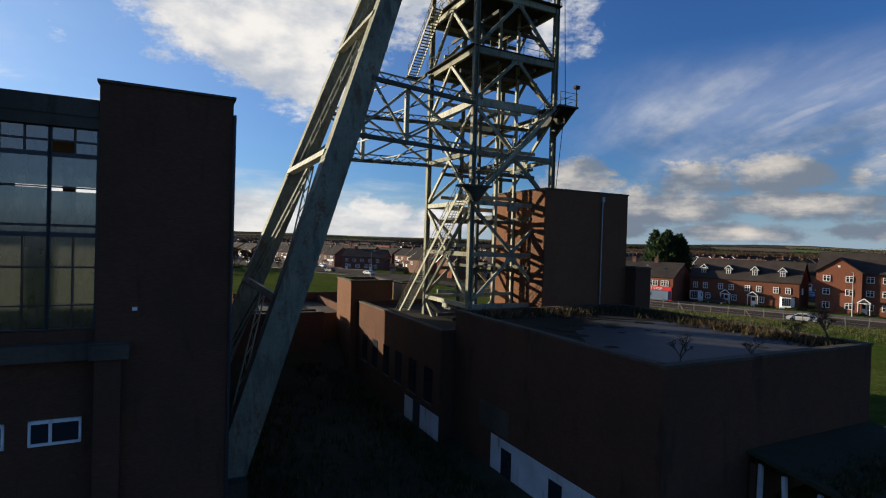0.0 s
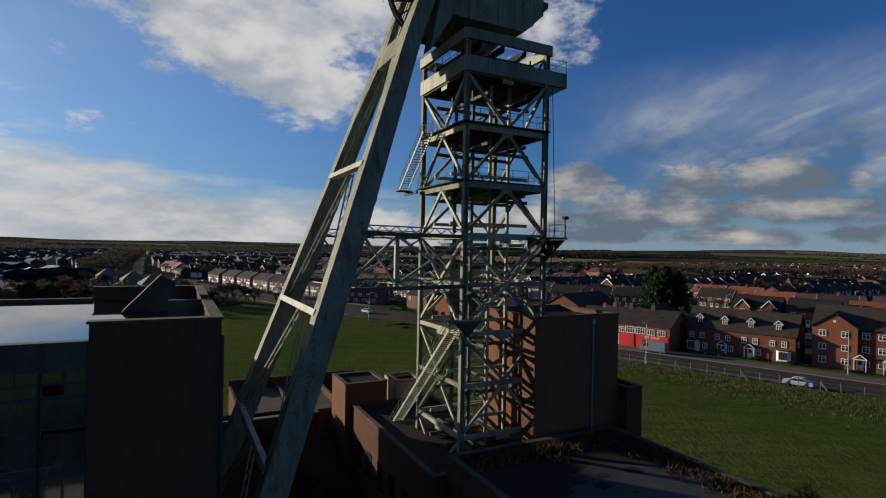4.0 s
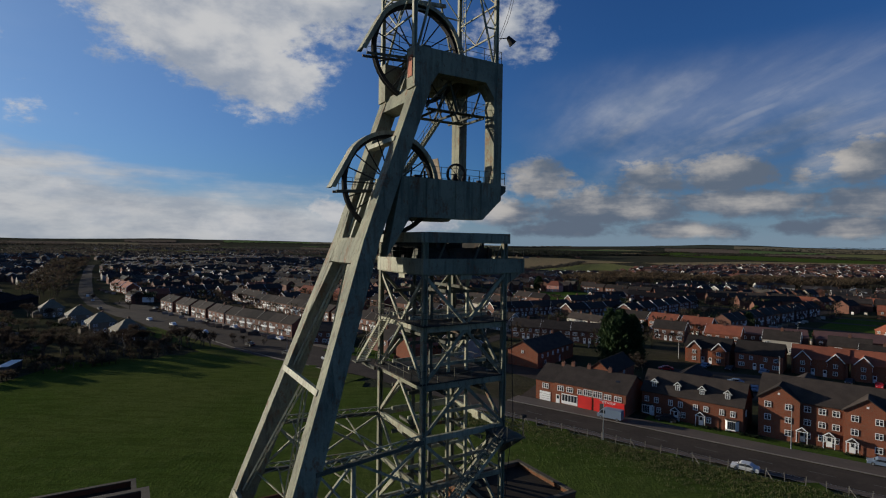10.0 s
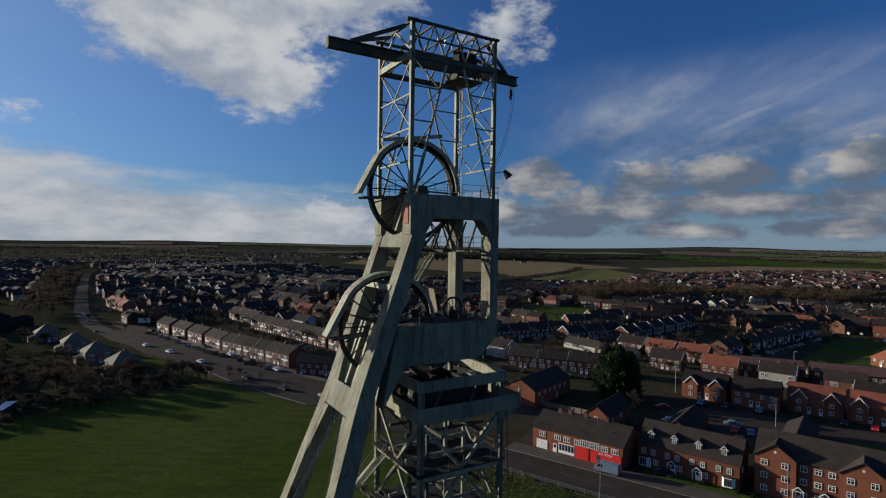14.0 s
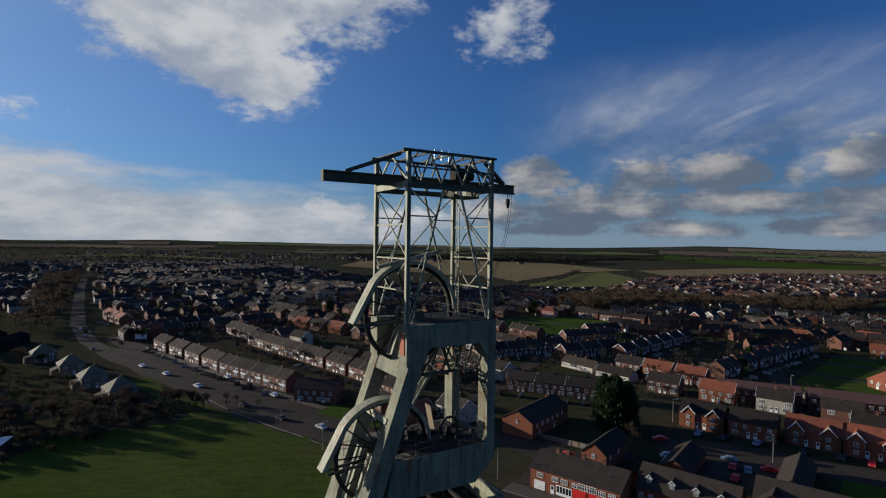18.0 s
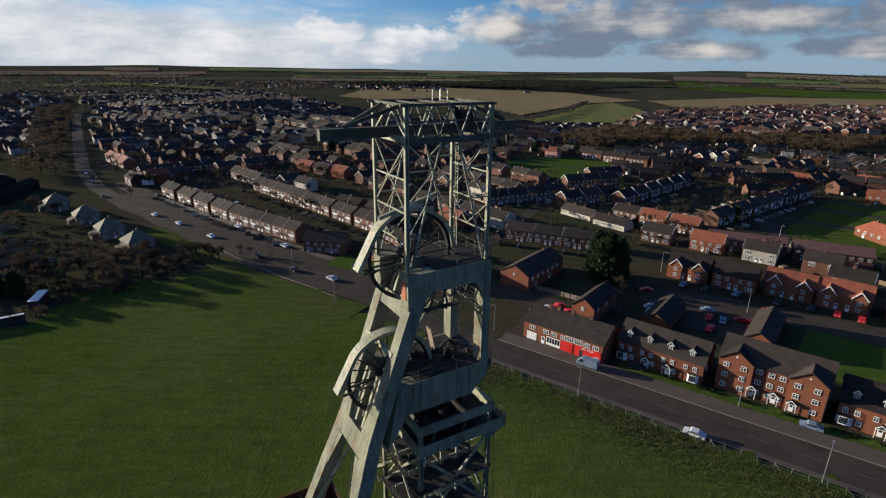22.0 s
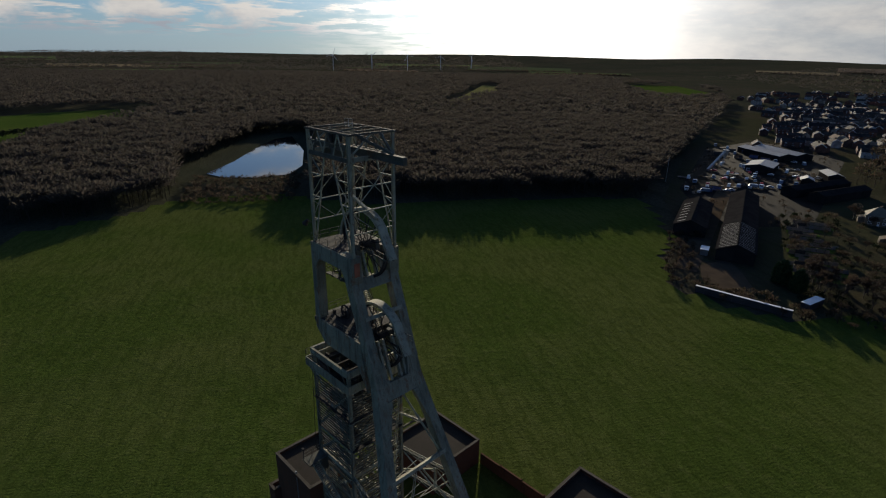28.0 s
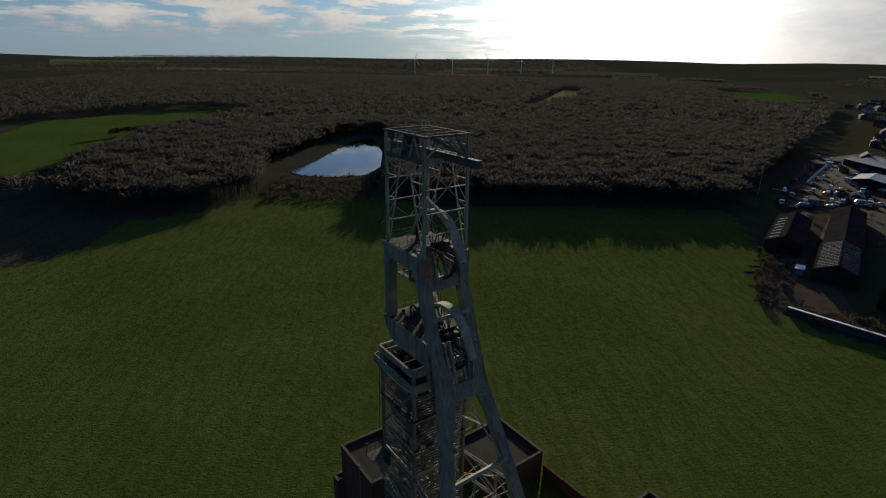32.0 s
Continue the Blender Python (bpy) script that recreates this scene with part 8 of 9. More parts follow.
def lorry(m, paint, label):
    t = thing("lorry", m, label, "lorry", "works vehicles")
    part("cab", G().prism([(0, 0.6), (0, 1.6), (0.35, 2.7), (1.9, 2.8), (1.9, 0.6)], -1.15, 1.15), paint, t)
    part("windscreen", G().beam((0.02, 0, 1.7), (0.3, 0, 2.5), 2.0, 0.04), GLASS, t)
    part("chassis", G().box(1.9, 7.6, -0.5, 0.5, 0.65, 0.95), BLACKPAINT, t)
    part("load_bed", G().box(2.05, 7.7, -1.2, 1.2, 0.97, 1.12).box(2.05, 2.15, -1.2, 1.2, 1.12, 2.3), TIMBER, t)
    for x in (0.95, 5.2, 6.4):
        for s in (-1, 1):
            part("wheel", G().tube((x, s * 0.85, 0.48), (x, s * 1.14, 0.48), 0.48, 12), RUBBER, t)
    return t


def container(m, material, label):
    t = thing("container", m, label, "container", "works containers")
    part("body", G().box(0, 6.0, -1.2, 1.2, 0.1, 2.5), material, t)
    part("rib", G().box(0.9, 1.0, -1.24, 1.24, 0.15, 2.45).box(2.9, 3.0, -1.24, 1.24, 0.15, 2.45).box(4.9, 5.0, -1.24, 1.24, 0.15, 2.45), material, t)
    part("door", G().box(6.0, 6.06, -1.15, -0.02, 0.2, 2.4).box(6.0, 6.06, 0.02, 1.15, 0.2, 2.4), GALV, t)
    part("roof", G().box(-0.05, 6.05, -1.25, 1.25, 2.5, 2.58), ROOF_GREY, t)
    return t


def stack(m):
    t = thing("pallet_stack", m, "stack of weathered pallets and scrap timber", "stack", "works stacks")
    for i in range(7):
        part("pallet", G().box(-0.6 + 0.03 * (i % 3), 0.6, -0.5, 0.5 + 0.02 * (i % 2), 0.1 + i * 0.17, 0.23 + i * 0.17), TIMBER, t)
    return t


random.seed(17)
goods = [lorry(pose(-272, 246, 0.15, 0, 0, 47), WHITEC, "white flatbed lorry in the works yard"), lorry(pose(-284, 232, 0.15, 0, 0, 137), BLUE, "blue flatbed lorry in the works yard"),
         container(pose(-275, 290, 0.1, 0, 0, 137), BLACKPAINT, "dark steel container in the works yard"), container(pose(-268, 225, 0.1, 0, 0, 47), BLUEPAINT, "blue container in the works yard"), stack(pose(-262, 215, 0.1))]
SPOTS = []
for i in range(400):
    t = random.random()
    x, y = -215 - 170 * t + random.uniform(-26, 26), 205 + 165 * t + random.uniform(-26, 26)
    if len(SPOTS) < 44 and x < -262 and all((x - a) ** 2 + (y - b) ** 2 > 90 for a, b in SPOTS) and not (x > -225 and y < 225):
        SPOTS.append((x, y))
        copy_thing(random.choice(goods), pose(x, y, 0.12, 0, 0, random.choice((47, 137, 227)) + random.uniform(-9, 9)))

# ---- street furniture ----


def street_lamp(m, h=8.0):
    l = thing("street_lamp", m, "tall pale steel street lamp", "street lamp", "street lamps")
    part("pole", G().tube((0, 0, 0), (0, 0, h), 0.11, 8, 0.06), GALV, l)
    part("arm", G().tube((0, 0, h - 0.05), (0, -1.1, h + 0.25), 0.045, 6), GALV, l)
    part("head", G().box(-0.14, 0.14, -1.7, -1.0, h + 0.18, h + 0.32), GALV, l)
    return l


sl = street_lamp(road(-39.0, 107.2, 0.2))
for s, n, a in ((-9.4, 126.2, 0), (7.6, 110.4, 180), (-18, 182, 0), (16, 196, 0), (-72, 122, 0), (40, 128, 0), (-50, 200, 90), (38, 112, 180)):
    copy_thing(sl, road(s, n, 0.2, a))
for x, y, a in ((-52, 190, 0), (-95, 240, 0), (-140, 280, 0), (-30, 158, 140), (120, 240, 0), (150, 225, 0), (190, 290, 0), (230, 200, 0), (60, 290, 0), (20, 215, 0)):
    copy_thing(sl, pose(x, y, 0.2, 0, 0, a))


CONCRETE_POST = mat("weathered_concrete_post", (0.17, 0.155, 0.125), (0.11, 0.1, 0.08), size=0.4, rough=0.9)


def make_fence():
    f = thing("chain_link_fence", ROAD, "leaning concrete-post chain-link fence along the field edge", "fence")
    random.seed(11)
    for i in range(60):
        s = -70 + i * 2.8
        n = 105.6 + 0.055 * (s + 60)
        tilt = random.uniform(-0.18, 0.18)
        part("post", G().beam((s, n, -0.1), (s + tilt, n + tilt * 0.6, 1.9), 0.11), CONCRETE_POST, f)
        if i % 4 == 1:
            part("strut", G().beam((s + 1.5, n + random.uniform(-1, 0.2), 0.0), (s + tilt, n, 1.6), 0.09), CONCRETE_POST, f)
        if i % 9 != 5:
            g = G()
            for z in (0.3, 0.95, 1.6):
                g.tube((s, n, z), (s + 2.8, n + 0.15, z + random.uniform(-0.12, 0.08)), 0.02, 3)
            part("wire", g, GALV, f)


make_fence()
sheet("rough_verge", [rn(s, 106.6 + 0.055 * (s + 60)) for s in (-74, -40, 0, 40, 75)] + [rn(s, 97 + 0.055 * (s + 60) + 1.8 * math.sin(s * 0.4)) for s in range(75, -75, -5)], 0.06, GRASS_ROUGH, "rough unmown verge along the fence", "grass")
rail = thing("field_rail", Matrix.Identity(4), "pale kerb rail along the road edge of the field", "rail")
pts = [(-92, 213), (-72, 194), (-52, 178), (-38, 168), (-22, 155)]
for (ax, ay), (bx, by) in zip(pts, pts[1:]):
    part("rail_length", G().beam((ax, ay, 0.24), (bx, by, 0.24), 0.2, 0.16), KERB, rail)
gw = thing("garden_wall", ROAD, "low brick and pale panel garden fence", "fence")
for i in range(14):
    part("panel", G().box(-82 + i * 2.4, -79.7 + i * 2.4, 156.0 + i * 0.1, 156.12 + i * 0.1, 0, 1.7), KERB if i % 2 else TIMBER, gw)

# ---- trees ----


def bare_tree(seed, h, spread=0.42, depth=5):
    """A leafless tree: forked tapered limbs, and a haze of fine twigs."""
    rnd = random.Random(seed)
    wood, twigs = G(), G()

    def grow(p, d, length, r, level):
        q = p + d * length
        wood.tube(p, q, r, 5 if level < 2 else 3, r * 0.68)
        if level >= depth:
            for _ in range(7):
                w = (d + Vector((rnd.uniform(-1, 1), rnd.uniform(-1, 1), rnd.uniform(-0.5, 1)))).normalized()
                e = q + w * length * rnd.uniform(0.6, 1.3)
                side = w.orthogonal().normalized() * min(0.05, 0.004 * h)
                twigs.pts([q - side, q + side, e], [(0, 1, 2)])
                for _ in range(2):
                    b = q.lerp(e, rnd.uniform(0.3, 0.8))
                    v = (w + Vector((rnd.uniform(-1, 1), rnd.uniform(-1, 1), rnd.uniform(-0.6, 0.8)))).normalized() * length * 0.7
                    twigs.pts([b - side * 0.8, b + side * 0.8, b + v], [(0, 1, 2)])
            return
        for i in range(3 if level else 4):
            a = rnd.uniform(0, 2 * math.pi)
            side = Vector((math.cos(a), math.sin(a), 0.15))
            nd = (d * (1 - spread) + side * spread * rnd.uniform(0.7, 1.3)).normalized()
            nd = (nd + Vector((0, 0, 0.1))).normalized()
            grow(p + d * length * (1.0 if i == 0 else rnd.uniform(0.6, 1.0)), nd, length * rnd.uniform(0.62, 0.82), r * 0.62, level + 1)

    grow(Vector((0, 0, -0.2)), Vector((rnd.uniform(-0.06, 0.06), rnd.uniform(-0.06, 0.06), 1)).normalized(), h * 0.27, h * 0.022, 0)
    return wood, twigs


def tree_thing(name, m, wood, twigs, label, leaf=None):
    t = thing(name, m, label, "tree", "trees")
    part("trunk", wood, BARK, t)
    part("crown", twigs, leaf or TWIG, t)
    return t


TREES = []
for i in range(4):
    wd, tg = bare_tree(40 + i, 8.5 + i, depth=4)
    TREES.append(tree_thing("bare_tree", pose(-128 - 5 * i, 166 + 3 * i, 0), wd, tg, "leafless winter tree with fine brown twigs"))
random.seed(31)


def scatter_line(a, b, n, jitter, scale=(0.7, 1.2), pick=TREES):
    for i in range(n):
        t = (i + random.random() * 0.7) / n
        x, y = a[0] + (b[0] - a[0]) * t + random.uniform(-jitter, jitter), a[1] + (b[1] - a[1]) * t + random.uniform(-jitter, jitter)
        o = copy_thing(random.choice(pick), pose(x, y, 0, 0, 0, random.uniform(0, 360)))
        k = random.uniform(*scale)
        o.scale = (k, k, k)


scatter_line((-112, 160), (-82, 196), 13, 4, (0.6, 0.95))
scatter_line((-140, 168), (-118, 182), 10, 5, (0.6, 0.9))
scatter_line((-150, 122), (-200, 160), 8, 3, (0.4, 0.6))
scatter_line((-132, 170), (-84, 199), 18, 6, (0.7, 1.05))
scatter_line((-86, 200), (-62, 200), 7, 3, (0.35, 0.55))
scatter_line((-215, 270), (-178, 262), 5, 5, (0.6, 0.9))
scatter_line((-215, 430), (-150, 380), 12, 22, (0.7, 1.1))
scatter_line((-320, 580), (-200, 560), 16, 50, (0.8, 1.3))
scatter_line((-190, 330), (-60, 330), 12, 20, (0.6, 1.0))
scatter_line((-255, 345), (-560, 815), 42, 10, (0.9, 1.4))
scatter_line(rn(-60, 178), rn(-52, 165), 5, 3, (0.5, 0.8))
scatter_line((60, 300), (250, 330), 14, 40, (0.5, 0.9))
scatter_line((-160, 330), (0, 420), 22, 60, (0.5, 0.9))
scatter_line((-180, 220), (-140, 190), 10, 14, (0.5, 0.8))


def conifer(seed, h, r):
    """Several leaders in one dense crown, each a ragged column of short sprays."""
    rnd = random.Random(seed)
    wood = G().tube((0, 0, -0.2), (0, 0, h * 0.9), 0.35, 7, 0.05)
    tufts = G()
    stems = [(0, 0, 1.0, 0.62 * r)]
    for i in range(7):
        a = 2 * math.pi * (i + rnd.uniform(-0.3, 0.3)) / 7
        stems.append((math.cos(a) * r * 0.5, math.sin(a) * r * 0.5, rnd.uniform(0.74, 1.0), r * rnd.uniform(0.42, 0.55)))
    for i in range(int(1300 * r)):
        sx, sy, top, sr = rnd.choice(stems)
        t = rnd.random() ** 0.8
        z = 0.4 + t * (h * top - 0.6)
        a = rnd.uniform(0, 2 * math.pi)
        env = sr * (1 - t ** 3.2) ** 0.8 * (0.85 + 0.5 * noise.noise(Vector((math.cos(a) * 2.2 + sx, math.sin(a) * 2.2 + sy, z * 0.45 + seed))))
        rr = env * rnd.uniform(0.6, 1.12)
        p = Vector((sx + math.cos(a) * rr, sy + math.sin(a) * rr, z))
        out = Vector((math.cos(a), math.sin(a), rnd.uniform(0.4, 1.6))).normalized()
        side = out.orthogonal().normalized()
        s = rnd.uniform(0.35, 0.8)
        tufts.pts([p - side * s * 0.5, p + side * s * 0.5, p + out * s * 1.5, p + out.cross(side) * s * 0.6], [(0, 1, 2), (0, 2, 3), (1, 3, 2)])
    return wood, tufts


wd, tg = conifer(3, 17.6, 7.9)
FIR = tree_thing("conifer", pose(63, 181.5, 0), wd, tg, "dense dark green conifer towering over the houses", CONIFER)
wd, tg = conifer(9, 9.0, 3.0)
FIR2 = tree_thing("conifer", pose(-140, 160, 0), wd, tg, "dark conifer among the gardens", CONIFER)
for x, y, k in ((95, 247, 0.5), (170, 290, 0.9), (84, 474, 1.3), (-95, 470, 1.1), (-133, 160, 0.9), (150, 262, 0.9)):
    o = copy_thing(FIR2, pose(x, y, 0, 0, 0, random.uniform(0, 360)))
    o.scale = (k, k, k)


def woodland(name, poly, count, label, lo=7.0, hi=13.0, leaves=16, material=WOODS, seed=1, avoid=(), blade=1.0):
    """A wood of leafless crowns: loose sprays of twig blades on thin trunks."""
    rnd = random.Random(seed)
    t = thing(name, Matrix.Identity(4), label, "woodland", "", "stuff")
    g = G()
    xs, ys = [p[0] for p in poly], [p[1] for p in poly]
    made = 0
    for _ in range(count * 6):
        if made >= count:
            break
        x, y = rnd.uniform(min(xs), max(xs)), rnd.uniform(min(ys), max(ys))
        if not inside(x, y, poly) or any(inside(x, y, q) for q in avoid):
            continue
        made += 1
        z0 = far_height(x, y)
        h = rnd.uniform(lo, hi)
        r = h * rnd.uniform(0.28, 0.42)
        if leaves > 30:
            g.tube((x, y, z0 - 0.5), (x, y, z0 + h * 0.55), 0.22, 3, 0.1)
        pts, fs = [], []
        base = 0.03 if hi < 5 else 0.3
        long = 0.62 if leaves > 40 else 0.95
        for i in range(leaves):
            a, f, up = rnd.uniform(0, 2 * math.pi), rnd.random() ** 0.4, rnd.uniform(-0.35, 1.0)
            ring = math.sqrt(max(0.0, 1 - up * up)) * f
            c = Vector((x + math.cos(a) * r * ring, y + math.sin(a) * r * ring, z0 + h * (base + 0.36 + 0.3 * up * f)))
            out = Vector((math.cos(a) * ring + rnd.uniform(-0.5, 0.5), math.sin(a) * ring + rnd.uniform(-0.5, 0.5), 0.5 + 0.5 * up + rnd.uniform(-0.3, 0.3)))
            tip = c + out * r * rnd.uniform(0.6, 1.1) * long
            tip.z = min(tip.z, z0 + h)
            b = a + rnd.uniform(0, 3.14)
            s = Vector((math.cos(b), math.sin(b), rnd.uniform(-0.5, 0.5))) * r * rnd.uniform(0.25, 0.5) * blade
            o = len(pts)
            pts += [c - s, c + s, tip] if i % 3 else [c, tip - s, tip + s]
            fs.append((o, o + 1, o + 2))
        g.pts(pts, fs)
    part("trees", g, material, t)


ROADSIDE = [rn(-75, 98), rn(135, 98), rn(135, 134), rn(-36, 127), rn(-75, 127)]
ROADWAY = [(-230, 360), (-160, 294), (-66, 222), (-20, 187), (12, 165), (-5, 138), (-60, 172), (-120, 222), (-218, 310), (-260, 370)]
WEST = [(-275, 40), (-272, 100), (-262, 182), (-300, 215), (-420, 330), (-800, 690), (-1100, 900), (-1700, 900), (-1900, 300), (-1900, -900), (-700, -800), (-330, -310), (-262, -135), (-270, -108), (-304, -72), (-306, -20), (-286, 8)]
POND = [(-262, -74), (-345, -84), (-370, -94), (-440, -74), (-540, -54), (-548, -6), (-440, 4), (-350, 2), (-262, -10)]
GOLF = [(-240, -330), (-270, -205), (-420, -214), (-520, -222), (-640, -206), (-745, -178), (-800, -250), (-740, -340), (-640, -410), (-400, -380)]
CLEAR = [(-780, 185), (-850, 232), (-1000, 330), (-1250, 440), (-1320, 400), (-1000, 270), (-830, 190)]
CLEAR2 = [(-900, 620), (-1300, 760), (-1250, 930), (-860, 760)]
NEARW = [(-275, 40), (-272, 100), (-262, 182), (-300, 215), (-420, 330), (-560, 420), (-620, -60), (-560, -228), (-391, -232), (-262, -135), (-270, -108), (-304, -72), (-306, -20), (-286, 8)]
woodland("near_wood", NEARW, 8500, "dense leafless wood along the far side of the field", 10.5, 14.5, 80, seed=2, blade=0.23, avoid=(POND, GOLF))
woodland("deep_wood", WEST, 21000, "broad dark winter wood rolling towards the sun", 10, 14.5, 28, seed=3, avoid=(POND, GOLF, NEARW, CLEAR, CLEAR2), blade=0.5)
woodland("pond_bushes", [(-346, -74), (-344, -40), (-352, -8), (-280, -14), (-285, -70)], 420, "dark bushes before the pond", 1.8, 4.2, 30, seed=8, blade=0.5, material=THICKET)
woodland("golf_trees", [(-505, -268), (-548, -250), (-545, -238), (-512, -256)], 14, "clump of trees on the meadow", 7, 10, 60, seed=18, blade=0.5, material=HEDGE)
BELT = [(135, 490), (203, 533), (280, 521), (358, 478), (480, 575), (312, 596), (215, 668), (120, 570)]
woodland("tree_belt", BELT, 900, "brown leafless tree belt between house rows", 6, 11, 60, seed=4, blade=0.4, material=island_mat("bare_belt_twigs", [(0.112, 0.0775, 0.0484), (0.0945, 0.0682, 0.0429), (0.126, 0.0868, 0.0539), (0.084, 0.0682, 0.0385)], size=4, through=0.5, mottle=0.75))
woodland("hedge_line", [(95, 735), (190, 900), (285, 1150), (297, 1146), (205, 890), (108, 728)], 330, "dark hedge between two fields", 5, 9, 16, seed=5)
FIELD_TONES = island_mat("far_field_patchwork", [(0.18, 0.156, 0.09), (0.12, 0.162, 0.06), (0.216, 0.174, 0.102), (0.084, 0.102, 0.048), (0.144, 0.18, 0.072), (0.156, 0.12, 0.084), (0.072, 0.0744, 0.0504)], size=40, mottle=0.85, spec=0.0)


def far_fields():
    """Patchwork of fields on the far land, with hedges between some of them."""
    rnd = random.Random(61)
    g, hedge = G(), G()
    ring = 1350.0
    while ring < 4100:
        depth = ring * rnd.uniform(0.1, 0.17)
        az = -120.0
        while az < 62:
            step = rnd.uniform(4, 11)
            wood = rnd.random() < (0.75 if az < -45 else 0.36)
            mid = radians(az + step / 2)
            mx, my = math.sin(mid) * (ring + depth / 2), math.cos(mid) * (ring + depth / 2)
            taken_by = inside(mx, my, TOWN) or inside(mx, my, ESTATE) or (-380 < mx < 1500 and my < 2000) or (mx < 0 and my > 0 and ring < 1900)
            if not wood and not taken_by:
                n = 5
                p = []
                for i in range(n + 1):
                    for j in range(n + 1):
                        a, r = radians(az + step * i / n), ring + depth * (0.97 * j / n)
                        x, y = math.sin(a) * r, math.cos(a) * r
                        p.append((x, y, far_height(x, y) + 1.6))
                g.pts(p, [(i * (n + 1) + j, i * (n + 1) + j + 1, (i + 1) * (n + 1) + j + 1, (i + 1) * (n + 1) + j) for i in range(n) for j in range(n)])
                for q in range(60):
                    a, r = radians(az + step * q / 60), ring + rnd.uniform(-6, 6)
                    x, y = math.sin(a) * r, math.cos(a) * r
                    z, h, w = far_height(x, y), rnd.uniform(3, 9), rnd.uniform(3, 8)
                    hedge.pts([(x - w, y, z), (x + w, y, z), (x + w * 0.5, y, z + h), (x - w * 0.4, y, z + h * 0.9), (x, y - w, z), (x, y + w, z), (x, y + w * 0.4, z + h), (x, y - w * 0.5, z + h * 0.8)], [(0, 1, 2, 3), (4, 5, 6, 7)])
            az += step
        ring += depth
    solid("far_fields", g, FIELD_TONES, "patchwork of distant green and tan fields", "fields", "stuff")
    solid("far_hedgerows", hedge, THICKET, "dark hedgerows between distant fields", "hedge", "stuff")


far_fields()
woodland("forest_strip", [(-350, 2020), (30, 1900), (430, 1690), (560, 1830), (300, 2120), (-300, 2330)], 1500, "dark plantation along the skyline", 12, 20, 14, material=PLANTATION, seed=6)
woodland("far_trees", [(-1800, 1400), (-620, 1000), (-300, 1500), (-350, 2100), (-900, 2700), (-2400, 2600)], 3600, "dark trees between far roofs", 7, 12, 10, seed=7)
woodland("far_hills_wood", [(-2200, 900), (-4200, 1500), (-4300, -1800), (-1900, -1500)], 9000, "hazy woods on the far rise", 9, 15, 7, seed=10)
woodland("north_wood", [(150, 1960), (900, 2180), (1000, 2560), (500, 2480), (80, 2350)], 2600, "dark plantation on the rise beyond the fields", 11, 17, 8, material=PLANTATION, seed=14)
woodland("skyline_wood", [(1500, 3000), (2600, 2600), (4200, 2700), (3900, 3500), (2400, 3500)], 1600, "dark woods on the far skyline", 10, 16, 8, material=PLANTATION, seed=12)
woodland("garden_trees", TOWN, 3200, "bushes and small leafless trees in the gardens", 2.5, 8, 44, seed=9, avoid=(CORE, GREEN_SPORT, GREEN_TWO, ROADSIDE, ROADWAY), blade=0.35, material=THICKET)
woodland("works_trees", [(-116, 150), (-150, 168), (-205, 228), (-196, 258), (-150, 232), (-108, 196), (-94, 190)], 55, "dark leafless trees between gardens", 2.5, 6.5, 170, seed=14, blade=0.16, material=THICKET)
woodland("works_hedges", [(-120, 150), (-160, 175), (-215, 232), (-200, 262), (-150, 236), (-104, 192)], 60, "dark evergreen hedges between garden plots", 1.5, 4, 130, seed=16, blade=0.4, material=HEDGE)
woodland("avenue_trees", [(-240, 335), (-262, 330), (-600, 820), (-560, 840)], 300, "dark leafless avenue beside the main road", 7, 12, 60, seed=15, blade=0.35, material=THICKET)
woodland("works_bushes", [(-145, 118), (-112, 145), (-85, 185), (-100, 195), (-126, 152), (-150, 132), (-185, 158), (-205, 182), (-196, 156), (-165, 128)], 170, "brambles and bushes round the works yard", 1.5, 4.2, 110, seed=13, blade=0.28, material=THICKET)
woodland("works_scrub", [(-200, 190), (-275, 215), (-420, 350), (-430, 420), (-330, 400), (-250, 300), (-190, 240)], 150, "scrub and brambles among the works plots", 1.5, 4.5, 70, seed=23, blade=0.3, material=THICKET)
woodland("estate_trees", ESTATE, 700, "bare trees between the estate houses", 4, 9, 36, seed=24, blade=0.4, material=THICKET)
for i in range(9):
    h0 = -36 + i * 8.5
    woodland("front_hedge", [rn(h0, 129.3 + 0.06 * h0), rn(h0 + 5.5, 129.5 + 0.06 * h0), rn(h0 + 5.5, 130.5 + 0.06 * h0), rn(h0, 130.3 + 0.06 * h0)], 16, "clipped front garden hedge", 0.7, 1.2, 60, seed=90 + i, blade=0.6, material=HEDGE)
woodland("town_evergreens", TOWN, 900, "dark evergreen trees and hedges in the gardens", 2.5, 8, 50, seed=19, avoid=(CORE, GREEN_SPORT, GREEN_TWO, ROADSIDE, ROADWAY), blade=0.5, material=HEDGE)


def tufts(name, where, count, label, hh=(0.25, 0.7), seed=1, material=DEADGRASS):
    """Rough grass: bunches of thin blades."""
    rnd = random.Random(seed)
    g = G()
    for _ in range(count):
        x, y, z = where(rnd)
        for _ in range(5):
            a = rnd.uniform(0, 6.283)
            h = rnd.uniform(*hh)
            dx, dy = math.cos(a) * 0.12, math.sin(a) * 0.12
            px, py = x + rnd.uniform(-0.3, 0.3), y + rnd.uniform(-0.3, 0.3)
            g.pts([(px - dy * 0.5, py + dx * 0.5, z), (px + dy * 0.5, py - dx * 0.5, z), (px + dx * 2, py + dy * 2, z + h)], [(0, 1, 2)])
    ob = solid(name, g, material, label, "grass", "stuff")
    return ob


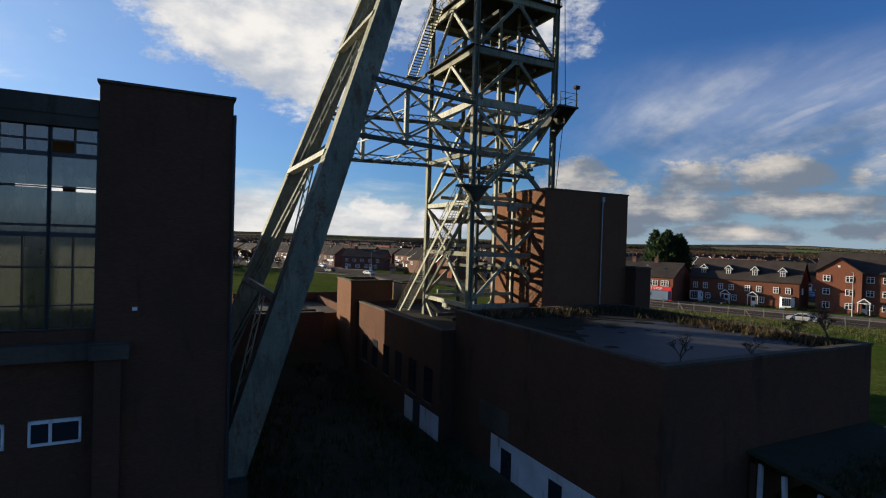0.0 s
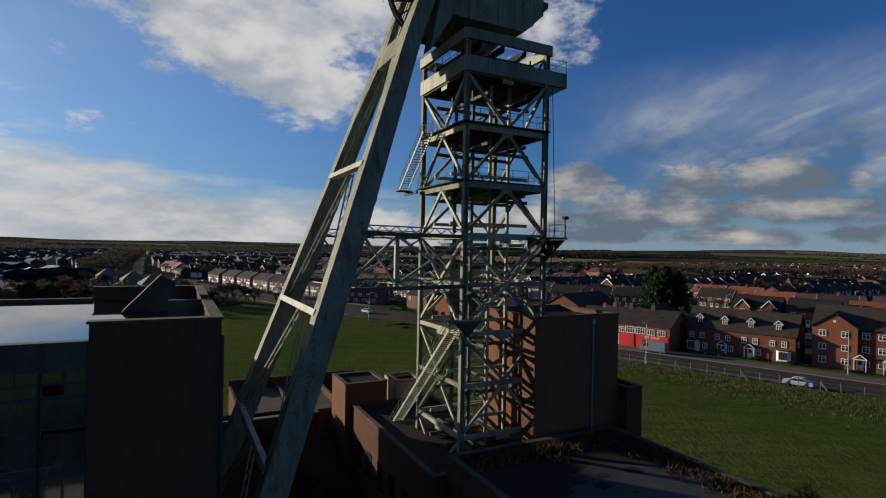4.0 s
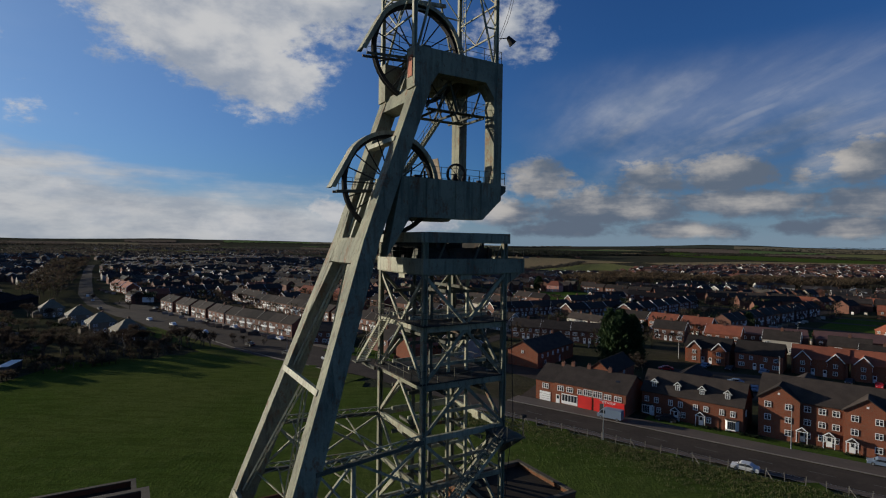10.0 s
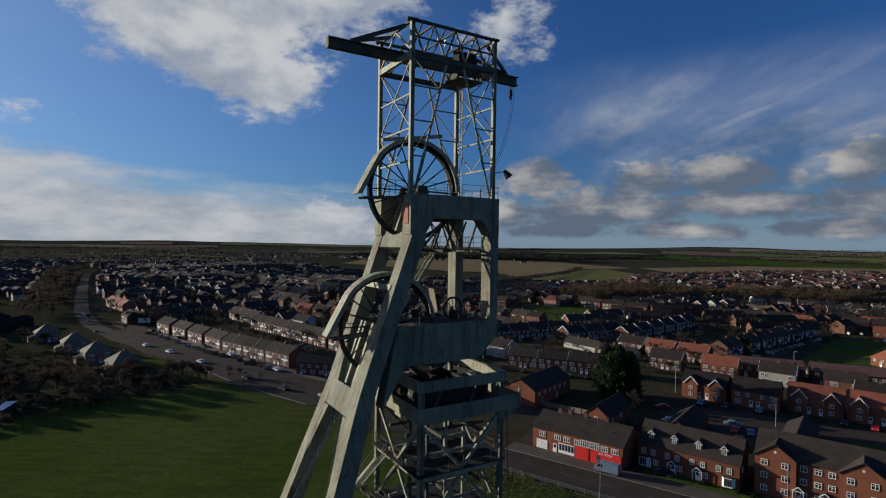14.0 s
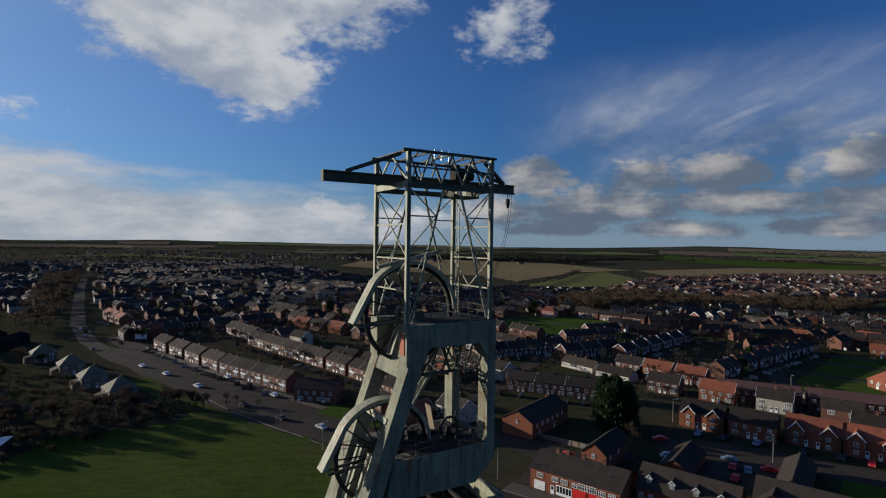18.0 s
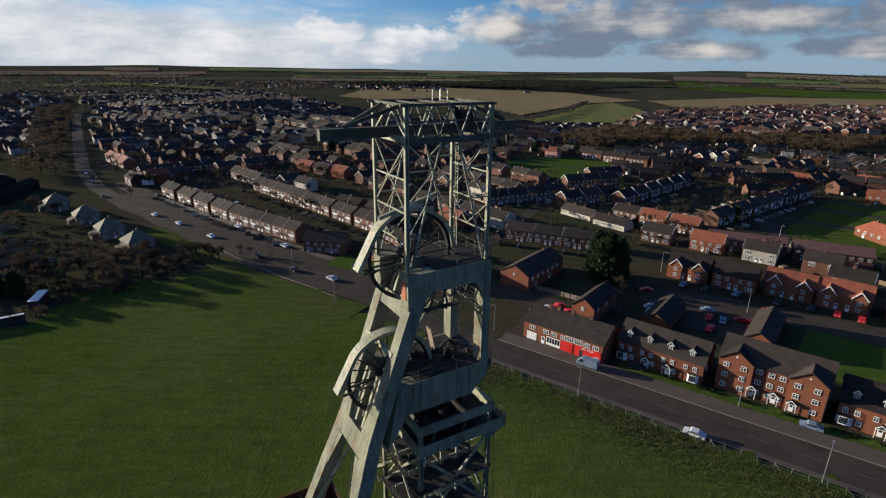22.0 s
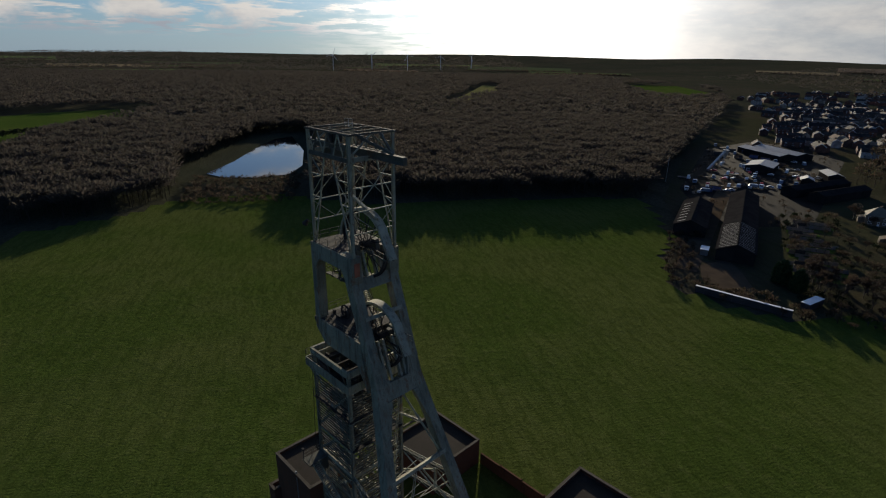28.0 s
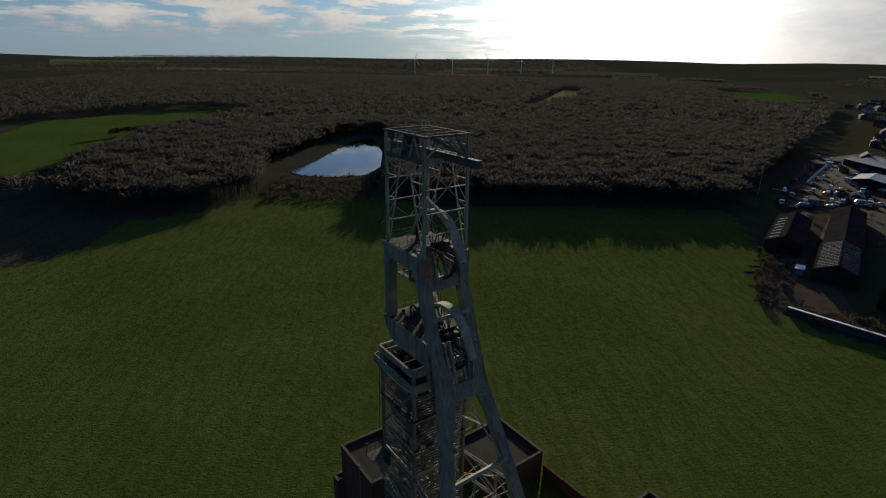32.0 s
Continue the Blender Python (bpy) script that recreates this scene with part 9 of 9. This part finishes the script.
def verge(rnd):
    s = rnd.uniform(-72, 60)
    n = 105.4 + 0.055 * (s + 60) - abs(rnd.gauss(0, 5.5))
    x, y = rn(s, n)
    return x, y, 0.05


def roof_weeds(rnd):
    u, v = 38.3 - abs(rnd.gauss(0, 0.9)), rnd.uniform(15, 33)
    if rnd.random() < 0.35:
        u, v = rnd.uniform(24, 38), 32.8 - abs(rnd.gauss(0, 1.2))
    p = SITE @ Vector((u, v, 0))
    return p.x, p.y, 6.45


tufts("verge_grass", verge, 10000, "long rough grass along the fence", seed=3)
def canopy_weeds(rnd):
    p = SITE @ Vector((rnd.uniform(28.4, 38.6), rnd.uniform(10.2, 14.4), 0))
    return p.x, p.y, 1.95


def yard_weeds(rnd):
    p = SITE @ Vector((rnd.choice((rnd.uniform(8, 22), rnd.gauss(20.5, 1.2), rnd.gauss(9, 1.5))), rnd.uniform(12, 55), 0))
    return p.x, p.y, -3.2


WEEDS = island_mat("damp_weeds", [(0.07, 0.085, 0.03), (0.1, 0.09, 0.04), (0.05, 0.07, 0.024), (0.12, 0.1, 0.05)], through=0.4)
DRYWEED = island_mat("dead_stalks", [(0.15, 0.1, 0.05), (0.1, 0.075, 0.04), (0.19, 0.13, 0.07), (0.08, 0.075, 0.035)], through=0.35)
tufts("canopy_weeds", canopy_weeds, 900, "moss and weeds over the collapsed canopy", (0.1, 0.45), seed=5, material=WEEDS)
tufts("yard_weeds", yard_weeds, 2600, "rank weeds over the sunken pit yard", (0.2, 0.9), seed=6, material=WEEDS)
tufts("roof_weeds", roof_weeds, 1100, "dry brown weeds growing on the flat roof", (0.15, 0.6), seed=4, material=DRYWEED)
ROOFTREE = bare_tree(77, 3.2, depth=3)
for u, v, k in ((25.5, 16.2, 1.0), (29.5, 15.4, 0.8), (37.5, 16.2, 1.5), (36.8, 17.5, 1.1)):
    t = tree_thing("sapling", site(u, v, 6.42), *bare_tree(int(u * 10), 2.2 * k, depth=3), "thin leafless sapling rooted on the flat roof")
for u, v in ((16, 50), (18, 47), (13, 55), (27, 52)):
    tree_thing("bush", site(u, v, -3.2 if v < 53 else 0), *bare_tree(int(u * 7), 4.5, depth=4), "bare bush in the pit yard")
